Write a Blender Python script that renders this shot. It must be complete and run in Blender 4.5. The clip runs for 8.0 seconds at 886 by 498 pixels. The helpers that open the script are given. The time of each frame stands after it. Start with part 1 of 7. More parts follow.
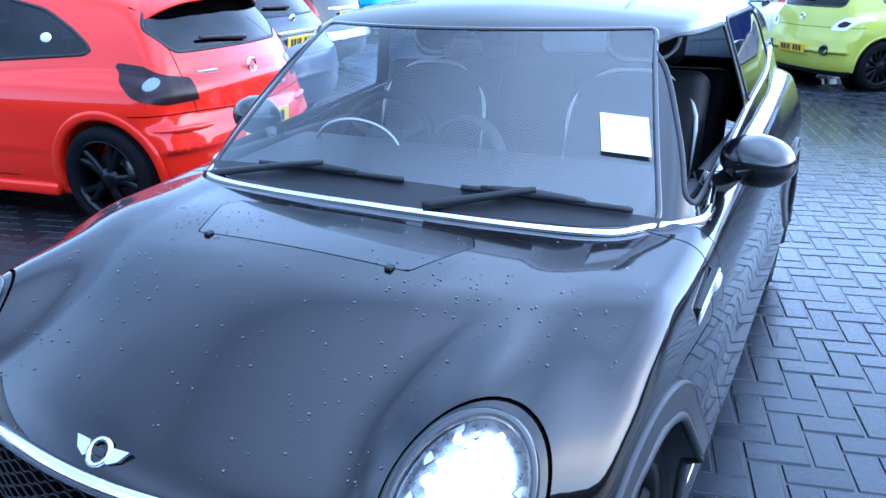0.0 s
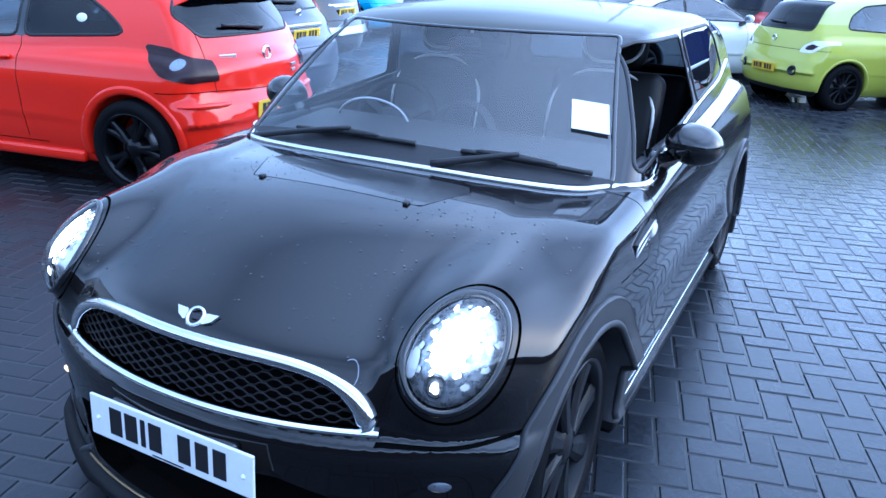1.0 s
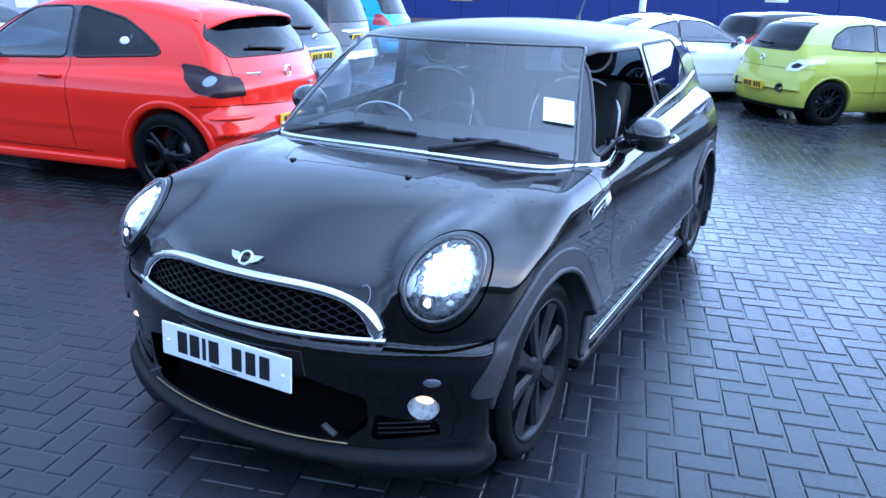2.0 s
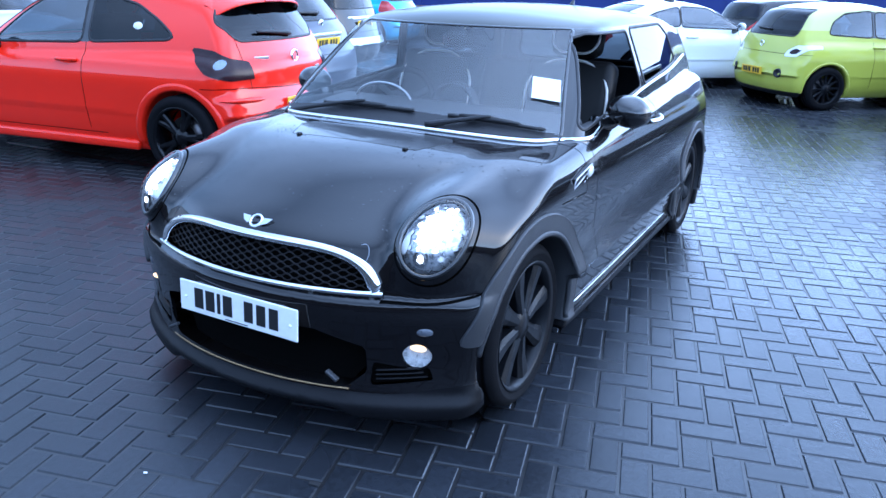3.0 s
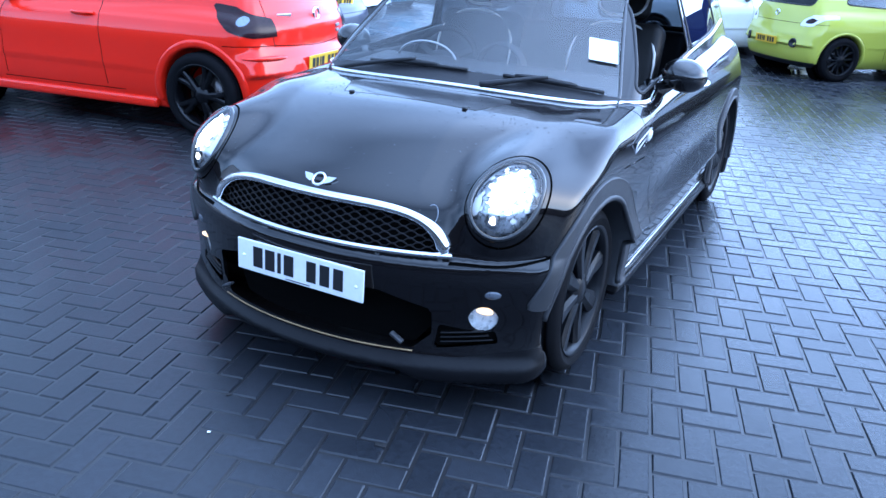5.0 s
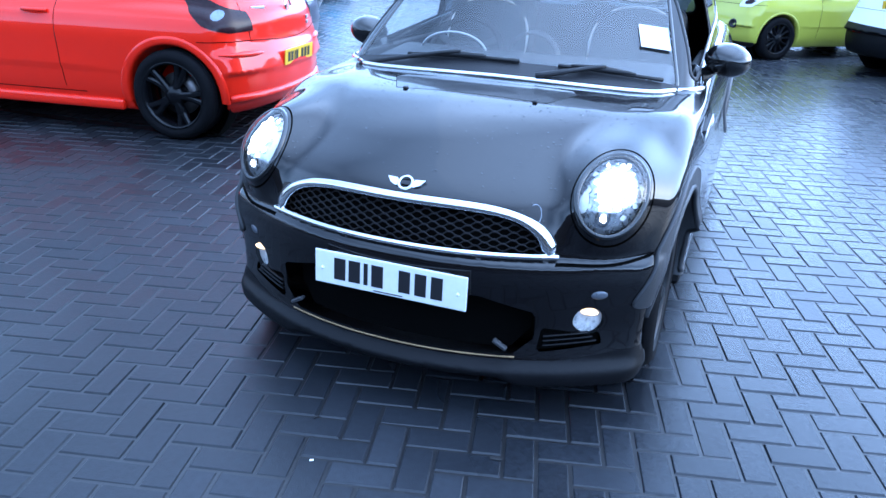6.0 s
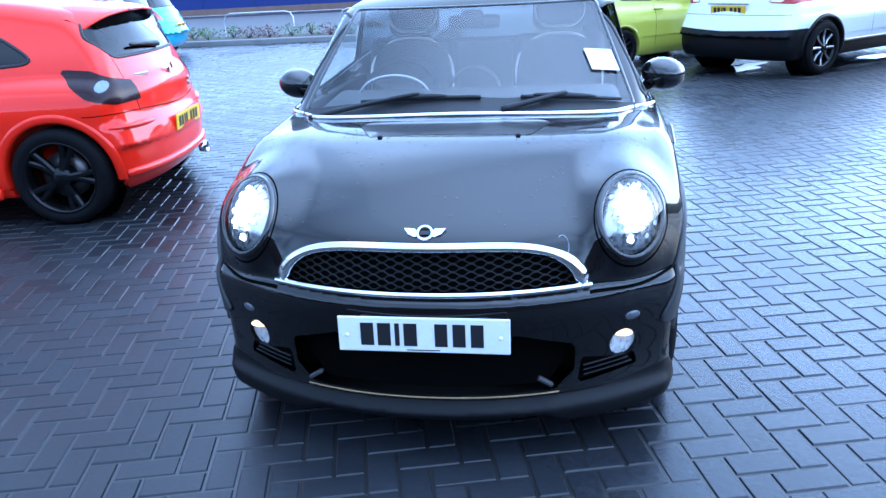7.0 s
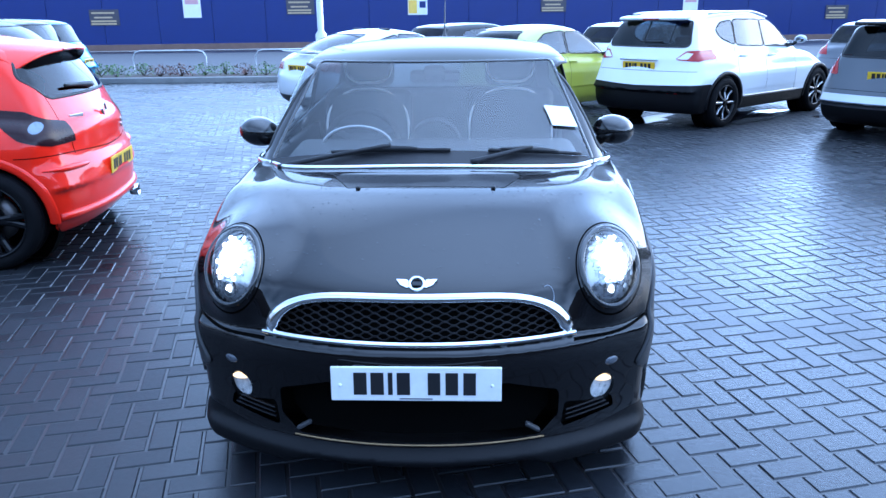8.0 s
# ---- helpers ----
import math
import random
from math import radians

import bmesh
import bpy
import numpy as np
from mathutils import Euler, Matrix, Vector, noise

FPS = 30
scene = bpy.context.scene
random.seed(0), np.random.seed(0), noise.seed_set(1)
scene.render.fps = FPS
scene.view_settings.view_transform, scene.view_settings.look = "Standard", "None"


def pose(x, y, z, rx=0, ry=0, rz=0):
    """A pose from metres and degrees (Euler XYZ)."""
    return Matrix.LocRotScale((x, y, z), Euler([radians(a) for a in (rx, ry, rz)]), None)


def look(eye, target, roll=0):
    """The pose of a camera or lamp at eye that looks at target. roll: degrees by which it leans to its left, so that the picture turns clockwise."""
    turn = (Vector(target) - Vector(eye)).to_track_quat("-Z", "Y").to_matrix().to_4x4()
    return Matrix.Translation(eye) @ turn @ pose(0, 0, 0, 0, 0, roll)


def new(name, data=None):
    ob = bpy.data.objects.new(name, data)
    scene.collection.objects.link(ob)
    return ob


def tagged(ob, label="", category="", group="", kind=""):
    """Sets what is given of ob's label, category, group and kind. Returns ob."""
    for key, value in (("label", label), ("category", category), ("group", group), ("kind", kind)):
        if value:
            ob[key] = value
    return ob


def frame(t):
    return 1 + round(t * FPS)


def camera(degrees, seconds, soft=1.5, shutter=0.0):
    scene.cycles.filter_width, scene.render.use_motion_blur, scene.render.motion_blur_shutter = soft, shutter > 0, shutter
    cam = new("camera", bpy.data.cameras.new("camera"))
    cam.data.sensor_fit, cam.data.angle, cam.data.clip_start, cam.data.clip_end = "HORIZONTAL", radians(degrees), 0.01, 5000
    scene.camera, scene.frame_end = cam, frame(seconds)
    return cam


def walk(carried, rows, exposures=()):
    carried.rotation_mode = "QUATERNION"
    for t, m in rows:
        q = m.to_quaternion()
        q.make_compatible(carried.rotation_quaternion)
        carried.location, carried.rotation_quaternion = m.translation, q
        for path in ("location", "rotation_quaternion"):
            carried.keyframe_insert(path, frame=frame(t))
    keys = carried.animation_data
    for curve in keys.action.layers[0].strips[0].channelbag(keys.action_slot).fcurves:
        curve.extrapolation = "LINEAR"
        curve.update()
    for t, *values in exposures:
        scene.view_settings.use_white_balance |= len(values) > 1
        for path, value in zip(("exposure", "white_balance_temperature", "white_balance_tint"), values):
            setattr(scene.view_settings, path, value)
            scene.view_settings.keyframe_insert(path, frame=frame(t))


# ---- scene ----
cam = camera(60.7, 8.0, soft=1.5)
PATH = [
    (0, (1.045, -0.542, 1.485), (0.125, 1.086, 0.776), -1.3),
    (0.5, (1.04, -0.759, 1.525), (0.063, 0.879, 0.922), -0.5),
    (1, (1.253, -1.035, 1.509), (0.377, 0.621, 0.808), 2.0),
    (1.5, (1.434, -1.298, 1.502), (0.531, 0.37, 0.866), 1.7),
    (3, (1.736, -1.692, 1.494), (0.811, -0.05, 0.826), 1.4),
    (3.5, (1.731, -1.693, 1.491), (0.806, -0.053, 0.816), 1.2),
    (4, (1.719, -1.692, 1.498), (0.775, -0.055, 0.846), 1.2),
    (4.5, (1.678, -1.724, 1.493), (0.791, -0.056, 0.836), 2.3),
    (5, (1.504, -1.789, 1.457), (0.62, -0.159, 0.708), 2.7),
    (6.5, (0.665, -1.966, 1.438), (0.14, -0.185, 0.696), 0.0),
    (7, (0.436, -1.99, 1.453), (0.098, -0.143, 0.765), -2.9),
    (7.5, (0.273, -2.059, 1.488), (0.144, -0.172, 0.836), -2.5),
    (8, (0.187, -2.076, 1.514), (0.094, -0.168, 0.92), -0.6),
]
walk(cam, [(t, look(eye, target, roll)) for t, eye, target, roll in PATH], [(0.0, 0.32, 5250, 10), (0.4, 0.14, 5250, 11), (1.0, 0.05, 5250, 11), (3.0, 0.22, 5320, 11), (5.0, 0.3, 5280, 11), (6.5, 0.46, 5200, 8), (8.0, 0.06, 5200, 9)])

# ---- light ----
world = bpy.data.worlds.new("sky")
scene.world = world
world.use_nodes = True
wn, wl = world.node_tree.nodes, world.node_tree.links
sky = wn.new("ShaderNodeTexSky")
sky.sky_type, sky.sun_disc = "NISHITA", False
SUN_UP, SUN_ROUND = radians(24), radians(60)
sky.sun_elevation, sky.sun_rotation = SUN_UP, SUN_ROUND
sky.air_density, sky.dust_density, sky.ozone_density = 1.2, 0.8, 3.0
dim = wn.new("ShaderNodeVectorMath")
dim.operation = "SCALE"
dim.inputs["Scale"].default_value = 0.24
wl.new(sky.outputs[0], dim.inputs[0])
# broken cloud over the blue
where = wn.new("ShaderNodeTexCoord")
squash = wn.new("ShaderNodeMapping")
squash.inputs["Scale"].default_value = (1.0, 1.0, 2.2)
puffs = wn.new("ShaderNodeTexNoise")
puffs.inputs["Scale"].default_value, puffs.inputs["Detail"].default_value, puffs.inputs["Roughness"].default_value = 1.4, 1.5, 0.4
cover = wn.new("ShaderNodeMapRange")
cover.inputs["From Min"].default_value, cover.inputs["From Max"].default_value = 0.32, 0.70
cover.inputs["To Min"].default_value, cover.inputs["To Max"].default_value = 0.12, 1.0
cloud = wn.new("ShaderNodeMix")
cloud.data_type = "RGBA"
cloud.inputs["B"].default_value = (1.6, 2.1, 3.0, 1)
wl.new(where.outputs["Generated"], squash.inputs["Vector"])
wl.new(squash.outputs[0], puffs.inputs["Vector"])
wl.new(puffs.outputs["Fac"], cover.inputs["Value"])
thick, veil = wn.new("ShaderNodeMapRange"), wn.new("ShaderNodeMath")
thick.interpolation_type, veil.operation = "SMOOTHSTEP", "MAXIMUM"
thick.inputs["From Min"].default_value, thick.inputs["From Max"].default_value = 0.6, 1.0
wl.new(cover.outputs[0], veil.inputs[0])
wl.new(thick.outputs[0], veil.inputs[1])
wl.new(veil.outputs[0], cloud.inputs["Factor"])
wl.new(dim.outputs[0], cloud.inputs["A"])
# brighter low down, deeper overhead, as under a low sun
height, rise, glow = wn.new("ShaderNodeSeparateXYZ"), wn.new("ShaderNodeMapRange"), wn.new("ShaderNodeVectorMath")
rise.interpolation_type = "SMOOTHSTEP"
for key, q in (("From Min", 0.0), ("From Max", 0.9), ("To Min", 1.75), ("To Max", 1.2)):
    rise.inputs[key].default_value = q
glow.operation = "SCALE"
wl.new(where.outputs["Generated"], height.inputs[0])
wl.new(height.outputs["Z"], rise.inputs["Value"])
wl.new(height.outputs["Z"], thick.inputs["Value"])
wl.new(cloud.outputs["Result"], glow.inputs[0])
wl.new(rise.outputs[0], glow.inputs["Scale"])
# cloud glows more towards the hidden sun
sunward, halo, lit = wn.new("ShaderNodeVectorMath"), wn.new("ShaderNodeMapRange"), wn.new("ShaderNodeVectorMath")
sunward.operation, lit.operation = "DOT_PRODUCT", "SCALE"
sunward.inputs[1].default_value = (math.sin(SUN_ROUND) * math.cos(SUN_UP), math.cos(SUN_ROUND) * math.cos(SUN_UP), math.sin(SUN_UP))
halo.interpolation_type = "SMOOTHSTEP"
for key, q in (("From Min", -0.35), ("From Max", 0.95), ("To Min", 0.66), ("To Max", 1.32)):
    halo.inputs[key].default_value = q
wl.new(where.outputs["Generated"], sunward.inputs[0])
wl.new(sunward.outputs["Value"], halo.inputs["Value"])
wl.new(glow.outputs[0], lit.inputs[0])
wl.new(halo.outputs[0], lit.inputs["Scale"])
wl.new(lit.outputs[0], wn["Background"].inputs[0])
wn["Background"].inputs[1].default_value = 1.15
sun = new("sun", bpy.data.lights.new("sun", "SUN"))
sun.data.energy, sun.data.angle, sun.data.color = 0.6, radians(150), (1.0, 0.97, 0.93)
sun.matrix_world = look((0, 0, 0), (-math.sin(SUN_ROUND) * math.cos(SUN_UP), -math.cos(SUN_ROUND) * math.cos(SUN_UP), -math.sin(SUN_UP)))

# ---- materials ----


def material(name, color, rough=0.5, metal=0.0, coat=0.0, vary=0.0, scale=8.0, bump=0.0, bump_scale=60.0, emit=0.0, spec=0.5, island=0.0):
    """A principled surface; vary: how far its colour wanders, at two scales; bump: fine relief in metres."""
    m = bpy.data.materials.new(name)
    m.use_nodes = True
    n, l = m.node_tree.nodes, m.node_tree.links
    b = n["Principled BSDF"]
    b.inputs["Base Color"].default_value = (*color, 1)
    b.inputs["Roughness"].default_value = rough
    b.inputs["Metallic"].default_value = metal
    b.inputs["Coat Weight"].default_value = coat
    b.inputs["Coat Roughness"].default_value = 0.03
    b.inputs["Specular IOR Level"].default_value = spec
    if emit:
        b.inputs["Emission Color"].default_value = (*color, 1)
        b.inputs["Emission Strength"].default_value = emit
    if vary or bump or island:
        tc = n.new("ShaderNodeTexCoord")
        big, small = n.new("ShaderNodeTexNoise"), n.new("ShaderNodeTexNoise")
        big.inputs["Scale"].default_value, big.inputs["Detail"].default_value = scale, 4
        small.inputs["Scale"].default_value, small.inputs["Detail"].default_value = bump_scale, 6
        for t in (big, small):
            l.new(tc.outputs["Object"], t.inputs["Vector"])
        add = n.new("ShaderNodeMath")
        add.operation = "ADD"
        l.new(big.outputs["Fac"], add.inputs[0])
        l.new(small.outputs["Fac"], add.inputs[1])
        mr = n.new("ShaderNodeMapRange")
        mr.inputs["From Min"].default_value, mr.inputs["From Max"].default_value = 0.6, 1.4
        mr.inputs["To Min"].default_value, mr.inputs["To Max"].default_value = 1 - vary, 1 + vary
        l.new(add.outputs[0], mr.inputs["Value"])
        mul = n.new("ShaderNodeVectorMath")
        mul.operation = "SCALE"
        mul.inputs[0].default_value = color
        l.new(mr.outputs[0], mul.inputs["Scale"])
        l.new(mul.outputs[0], b.inputs["Base Color"])
        rr = n.new("ShaderNodeMapRange")
        rr.inputs["From Min"].default_value, rr.inputs["From Max"].default_value = 0.6, 1.4
        rr.inputs["To Min"].default_value, rr.inputs["To Max"].default_value = rough * (1 - vary * 0.6), min(1, rough * (1 + vary * 0.6))
        l.new(add.outputs[0], rr.inputs["Value"])
        l.new(rr.outputs[0], b.inputs["Roughness"])
        if bump:
            bp = n.new("ShaderNodeBump")
            bp.inputs["Distance"].default_value = bump
            l.new(small.outputs["Fac"], bp.inputs["Height"])
            l.new(bp.outputs[0], b.inputs["Normal"])
    return m


def glass(name, tint, gloss=1.45, rough=0.0):
    """A thin pane, alike from both sides: tinted see-through, with a mirror sheen that grows towards grazing angles."""
    m = bpy.data.materials.new(name)
    m.use_nodes = True
    n, l = m.node_tree.nodes, m.node_tree.links
    n.remove(n["Principled BSDF"])
    tr, gl, mx = n.new("ShaderNodeBsdfTransparent"), n.new("ShaderNodeBsdfGlossy"), n.new("ShaderNodeMixShader")
    lw, pw, rg = n.new("ShaderNodeLayerWeight"), n.new("ShaderNodeMath"), n.new("ShaderNodeMapRange")
    tr.inputs[0].default_value = (*tint, 1)
    gl.inputs["Roughness"].default_value = rough
    lw.inputs["Blend"].default_value = 0.5
    pw.operation = "POWER"
    pw.inputs[1].default_value = 5.0
    rg.inputs["To Min"].default_value = ((gloss - 1) / (gloss + 1)) ** 2
    l.new(lw.outputs["Facing"], pw.inputs[0])
    l.new(pw.outputs[0], rg.inputs["Value"])
    l.new(rg.outputs[0], mx.inputs[0])
    l.new(tr.outputs[0], mx.inputs[1])
    l.new(gl.outputs[0], mx.inputs[2])
    l.new(mx.outputs[0], n["Material Output"].inputs[0])
    return m


PAINT_BLACK = material("black_car_paint", (0.0018, 0.0013, 0.0019), 0.4, 0.0, 1.0, vary=0.25, scale=3, bump_scale=900, spec=0.03)
PAINT_BLACK.node_tree.nodes["Principled BSDF"].inputs["Coat Roughness"].default_value = 0.05
PAINT_RED = material("red_car_paint", (0.76, 0.016, 0.004), 0.4, 0.0, 0.8, vary=0.05, scale=2, bump_scale=700, spec=0.1)
PAINT_LIME = material("lime_car_paint", (0.46, 0.48, 0.065), 0.4, 0.0, 1.0, vary=0.06, scale=2, bump_scale=700, spec=0.1)
PAINT_WHITE = material("white_car_paint", (0.75, 0.77, 0.78), 0.4, 0.0, 1.0, vary=0.04, scale=2, bump_scale=500, spec=0.1)
PAINT_GREY = material("grey_car_paint", (0.10, 0.105, 0.12), 0.3, 0.5, 1.0, vary=0.08, scale=2, bump_scale=900)
PAINT_BLUE = material("blue_car_paint", (0.02, 0.30, 0.52), 0.35, 0.2, 1.0, vary=0.08, scale=2, bump_scale=900, spec=0.1)
PAINT_STEEL = material("steel_grey_paint", (0.075, 0.08, 0.09), 0.3, 0.3, 0.6, vary=0.08, scale=2, bump_scale=900)
PAINT_PALE = material("pale_silver_paint", (0.55, 0.57, 0.6), 0.3, 0.4, 1.0, vary=0.06, scale=2, bump_scale=900)
PAINT_NAVY = material("dark_navy_paint", (0.010, 0.014, 0.034), 0.4, 0.0, 0.5, vary=0.1, scale=2, bump_scale=900)
PAINT_ROOF = material("grey_roof_paint", (0.035, 0.036, 0.030), 0.4, 0.0, 0.34, vary=0.1, scale=3, bump_scale=900, spec=0.2)
# paler lime for the city car's roof: sky reflection put into the colour
PAINT_LIME_SKYLIT = material("lime_paint_skylit", (0.56, 0.58, 0.20), 0.4, 0.0, 1.0, vary=0.04, scale=2, bump_scale=500, spec=0.1)
LIP = material("matt_black_splitter", (0.003, 0.003, 0.004), 0.45, vary=0.3, scale=6, bump=0.0006, bump_scale=500, spec=0.18)
TRIM = material("black_plastic_trim", (0.007, 0.007, 0.009), 0.55, vary=0.3, scale=9, bump=0.0006, bump_scale=500)
CLADDING = material("grey_black_plastic_cladding", (0.034, 0.035, 0.038), 0.5, vary=0.3, scale=6, bump=0.0006, bump_scale=500, spec=0.4)
GLOSS_BLACK = material("gloss_black_plastic", (0.004, 0.004, 0.0045), 0.2, 0, 0.6, vary=0.2, scale=5, bump_scale=300)
SCOOP = material("satin_black_panel", (0.003, 0.003, 0.004), 0.3, 0, 0.5, vary=0.2, scale=5, bump_scale=400, spec=0.3)
GAP = material("panel_gap", (0.002, 0.002, 0.002), 0.9, vary=0.3, spec=0.03)
CHROME = material("chrome", (0.78, 0.79, 0.8), 0.1, 1.0, vary=0.08, scale=12, bump_scale=200)
MIRROR = material("mirror_glass", (0.3, 0.32, 0.34), 0.05, 1.0, vary=0.05)
RUBBER = material("tyre_rubber", (0.005, 0.005, 0.006), 0.8, vary=0.35, scale=14, bump=0.0012, bump_scale=260, spec=0.1)
RIM_DARK = material("dark_grey_alloy", (0.006, 0.0065, 0.008), 0.36, 0.1, 0.0, vary=0.25, scale=10, bump_scale=200, spec=0.2)
RIM_BLACK = material("black_alloy", (0.004, 0.004, 0.005), 0.25, 0.0, 0.1, vary=0.25, scale=10, bump_scale=200, spec=0.2)
RIM_SILVER = material("silver_alloy", (0.5, 0.5, 0.52), 0.3, 1.0, vary=0.1, scale=10, bump_scale=200)
DISC = material("brake_disc_steel", (0.16, 0.15, 0.15), 0.4, 0.9, vary=0.3, scale=20, bump_scale=200)
CABIN = material("dark_cabin_trim", (0.016, 0.016, 0.018), 0.7, vary=0.3, scale=10, bump=0.0008, bump_scale=300)
SEAT = material("black_leather", (0.009, 0.0085, 0.0085), 0.5, vary=0.3, scale=12, bump=0.001, bump_scale=240, spec=0.2)
PIPING = material("pale_seat_piping", (0.55, 0.53, 0.5), 0.6, vary=0.15)
GLASS = glass("car_glass", (0.9, 0.93, 0.93), 1.5)
# windscreen gloss set above that of glass, to brighten its sky sheen
SCREEN = glass("raised_sheen_windscreen", (0.92, 0.95, 0.95), 1.88)
GLASS_DARK = glass("tinted_car_glass", (0.10, 0.12, 0.14), 1.5)
GLASS_MIRROR = glass("reflecting_car_glass", (0.15, 0.17, 0.2), 1.75)
GLASS_SIDE = glass("grey_car_glass", (0.45, 0.53, 0.6), 2.25)
LENS = glass("clear_lens", (0.94, 0.95, 0.96), 1.55)
LENS_SMOKE = material("smoked_lamp", (0.02, 0.006, 0.008), 0.2, 0, 0.1, vary=0.2, scale=30, spec=0.2)
LENS_RED = material("red_lens", (0.32, 0.003, 0.003), 0.2, 0, 0.3, vary=0.15, scale=30)
LENS_BLUE = material("clear_blue_lamp", (0.13, 0.17, 0.24), 0.2, 0, 0.6, vary=0.2, scale=40)
LENS_DIM = material("dull_clear_cap", (0.10, 0.11, 0.13), 0.3, 0.2, 0.4, vary=0.3, scale=40)
LENS_WHITE = material("white_lens", (0.75, 0.74, 0.72), 0.2, 0, 0.8, vary=0.1, scale=40)
LAMP_ON = material("lit_lamp", (1.0, 0.97, 0.92), 0.3, emit=7.0)
FOG_ON = material("lit_fog_lamp", (1.0, 0.66, 0.32), 0.3, emit=2.0)
BOWL = material("fog_lamp_bowl", (0.85, 0.84, 0.82), 0.3, 0.3, vary=0.25, scale=60)
MESH = material("grille_mesh_black", (0.006, 0.005, 0.006), 0.5, vary=0.2, spec=0.25)
REFLECTOR = material("lamp_reflector", (0.50, 0.51, 0.53), 0.28, 0.85, vary=0.4, scale=60)
PLATE_WHITE = material("white_number_plate", (0.78, 0.79, 0.8), 0.4, vary=0.05, scale=14)
PLATE_YELLOW = material("yellow_number_plate", (0.75, 0.48, 0.02), 0.4, vary=0.08, scale=14)
INK = material("black_ink", (0.01, 0.01, 0.012), 0.5, vary=0.1)
PAPER = material("white_paper", (0.82, 0.83, 0.84), 0.7, vary=0.04, scale=20)

# ---- shapes ----


def spline(pts):
    """A smooth curve through (s, value) points, straight beyond its ends."""
    p = np.array(pts, float)
    s, v = p[:, 0], p[:, 1]
    d = np.diff(v) / np.diff(s)
    m = np.concatenate(([d[0]], (d[1:] + d[:-1]) / 2, [d[-1]]))
    for i in range(1, len(s) - 1):
        if d[i - 1] * d[i] <= 0:
            m[i] = 0
        else:
            m[i] = np.sign(m[i]) * min(abs(m[i]), 3 * min(abs(d[i - 1]), abs(d[i])))

    def f(q):
        q = np.asarray(q, float)
        i = np.clip(np.searchsorted(s, q) - 1, 0, len(s) - 2)
        h = s[i + 1] - s[i]
        u = (q - s[i]) / h
        w = np.clip(u, 0, 1)
        r = (2 * w**3 - 3 * w**2 + 1) * v[i] + (w**3 - 2 * w**2 + w) * h * m[i] + (3 * w**2 - 2 * w**3) * v[i + 1] + (w**3 - w**2) * h * m[i + 1]
        return r + np.where(u < 0, u * h * m[0], 0) + np.where(u > 1, (u - 1) * h * m[-1], 0)

    return f


def smax(a, b, k):
    h = np.maximum(k - np.abs(a - b), 0) / k
    return np.maximum(a, b) + h * h * k * 0.25


def smin(a, b, k):
    return -smax(-a, -b, k)


def step(a, b, q):
    w = np.clip((q - a) / (b - a), 0, 1)
    return w * w * (3 - 2 * w)


def poly(pts, r=0.0):
    """Signed distance to a polygon in a plane, its corners rounded by r."""
    p = np.array(pts, float)

    def f(x, y):
        d = np.full(np.shape(x), 1e9)
        s = np.zeros(np.shape(x), bool)
        for (ax, ay), (bx, by) in zip(p, np.roll(p, -1, 0)):
            ex, ey = bx - ax, by - ay
            w = np.clip(((x - ax) * ex + (y - ay) * ey) / (ex * ex + ey * ey), 0, 1)
            d = np.minimum(d, np.hypot(x - ax - w * ex, y - ay - w * ey))
            s ^= ((ay > y) != (by > y)) & (x < ex * (y - ay) / (ey if ey else 1e-9) + ax)
        return np.where(s, -d, d) - r

    return f


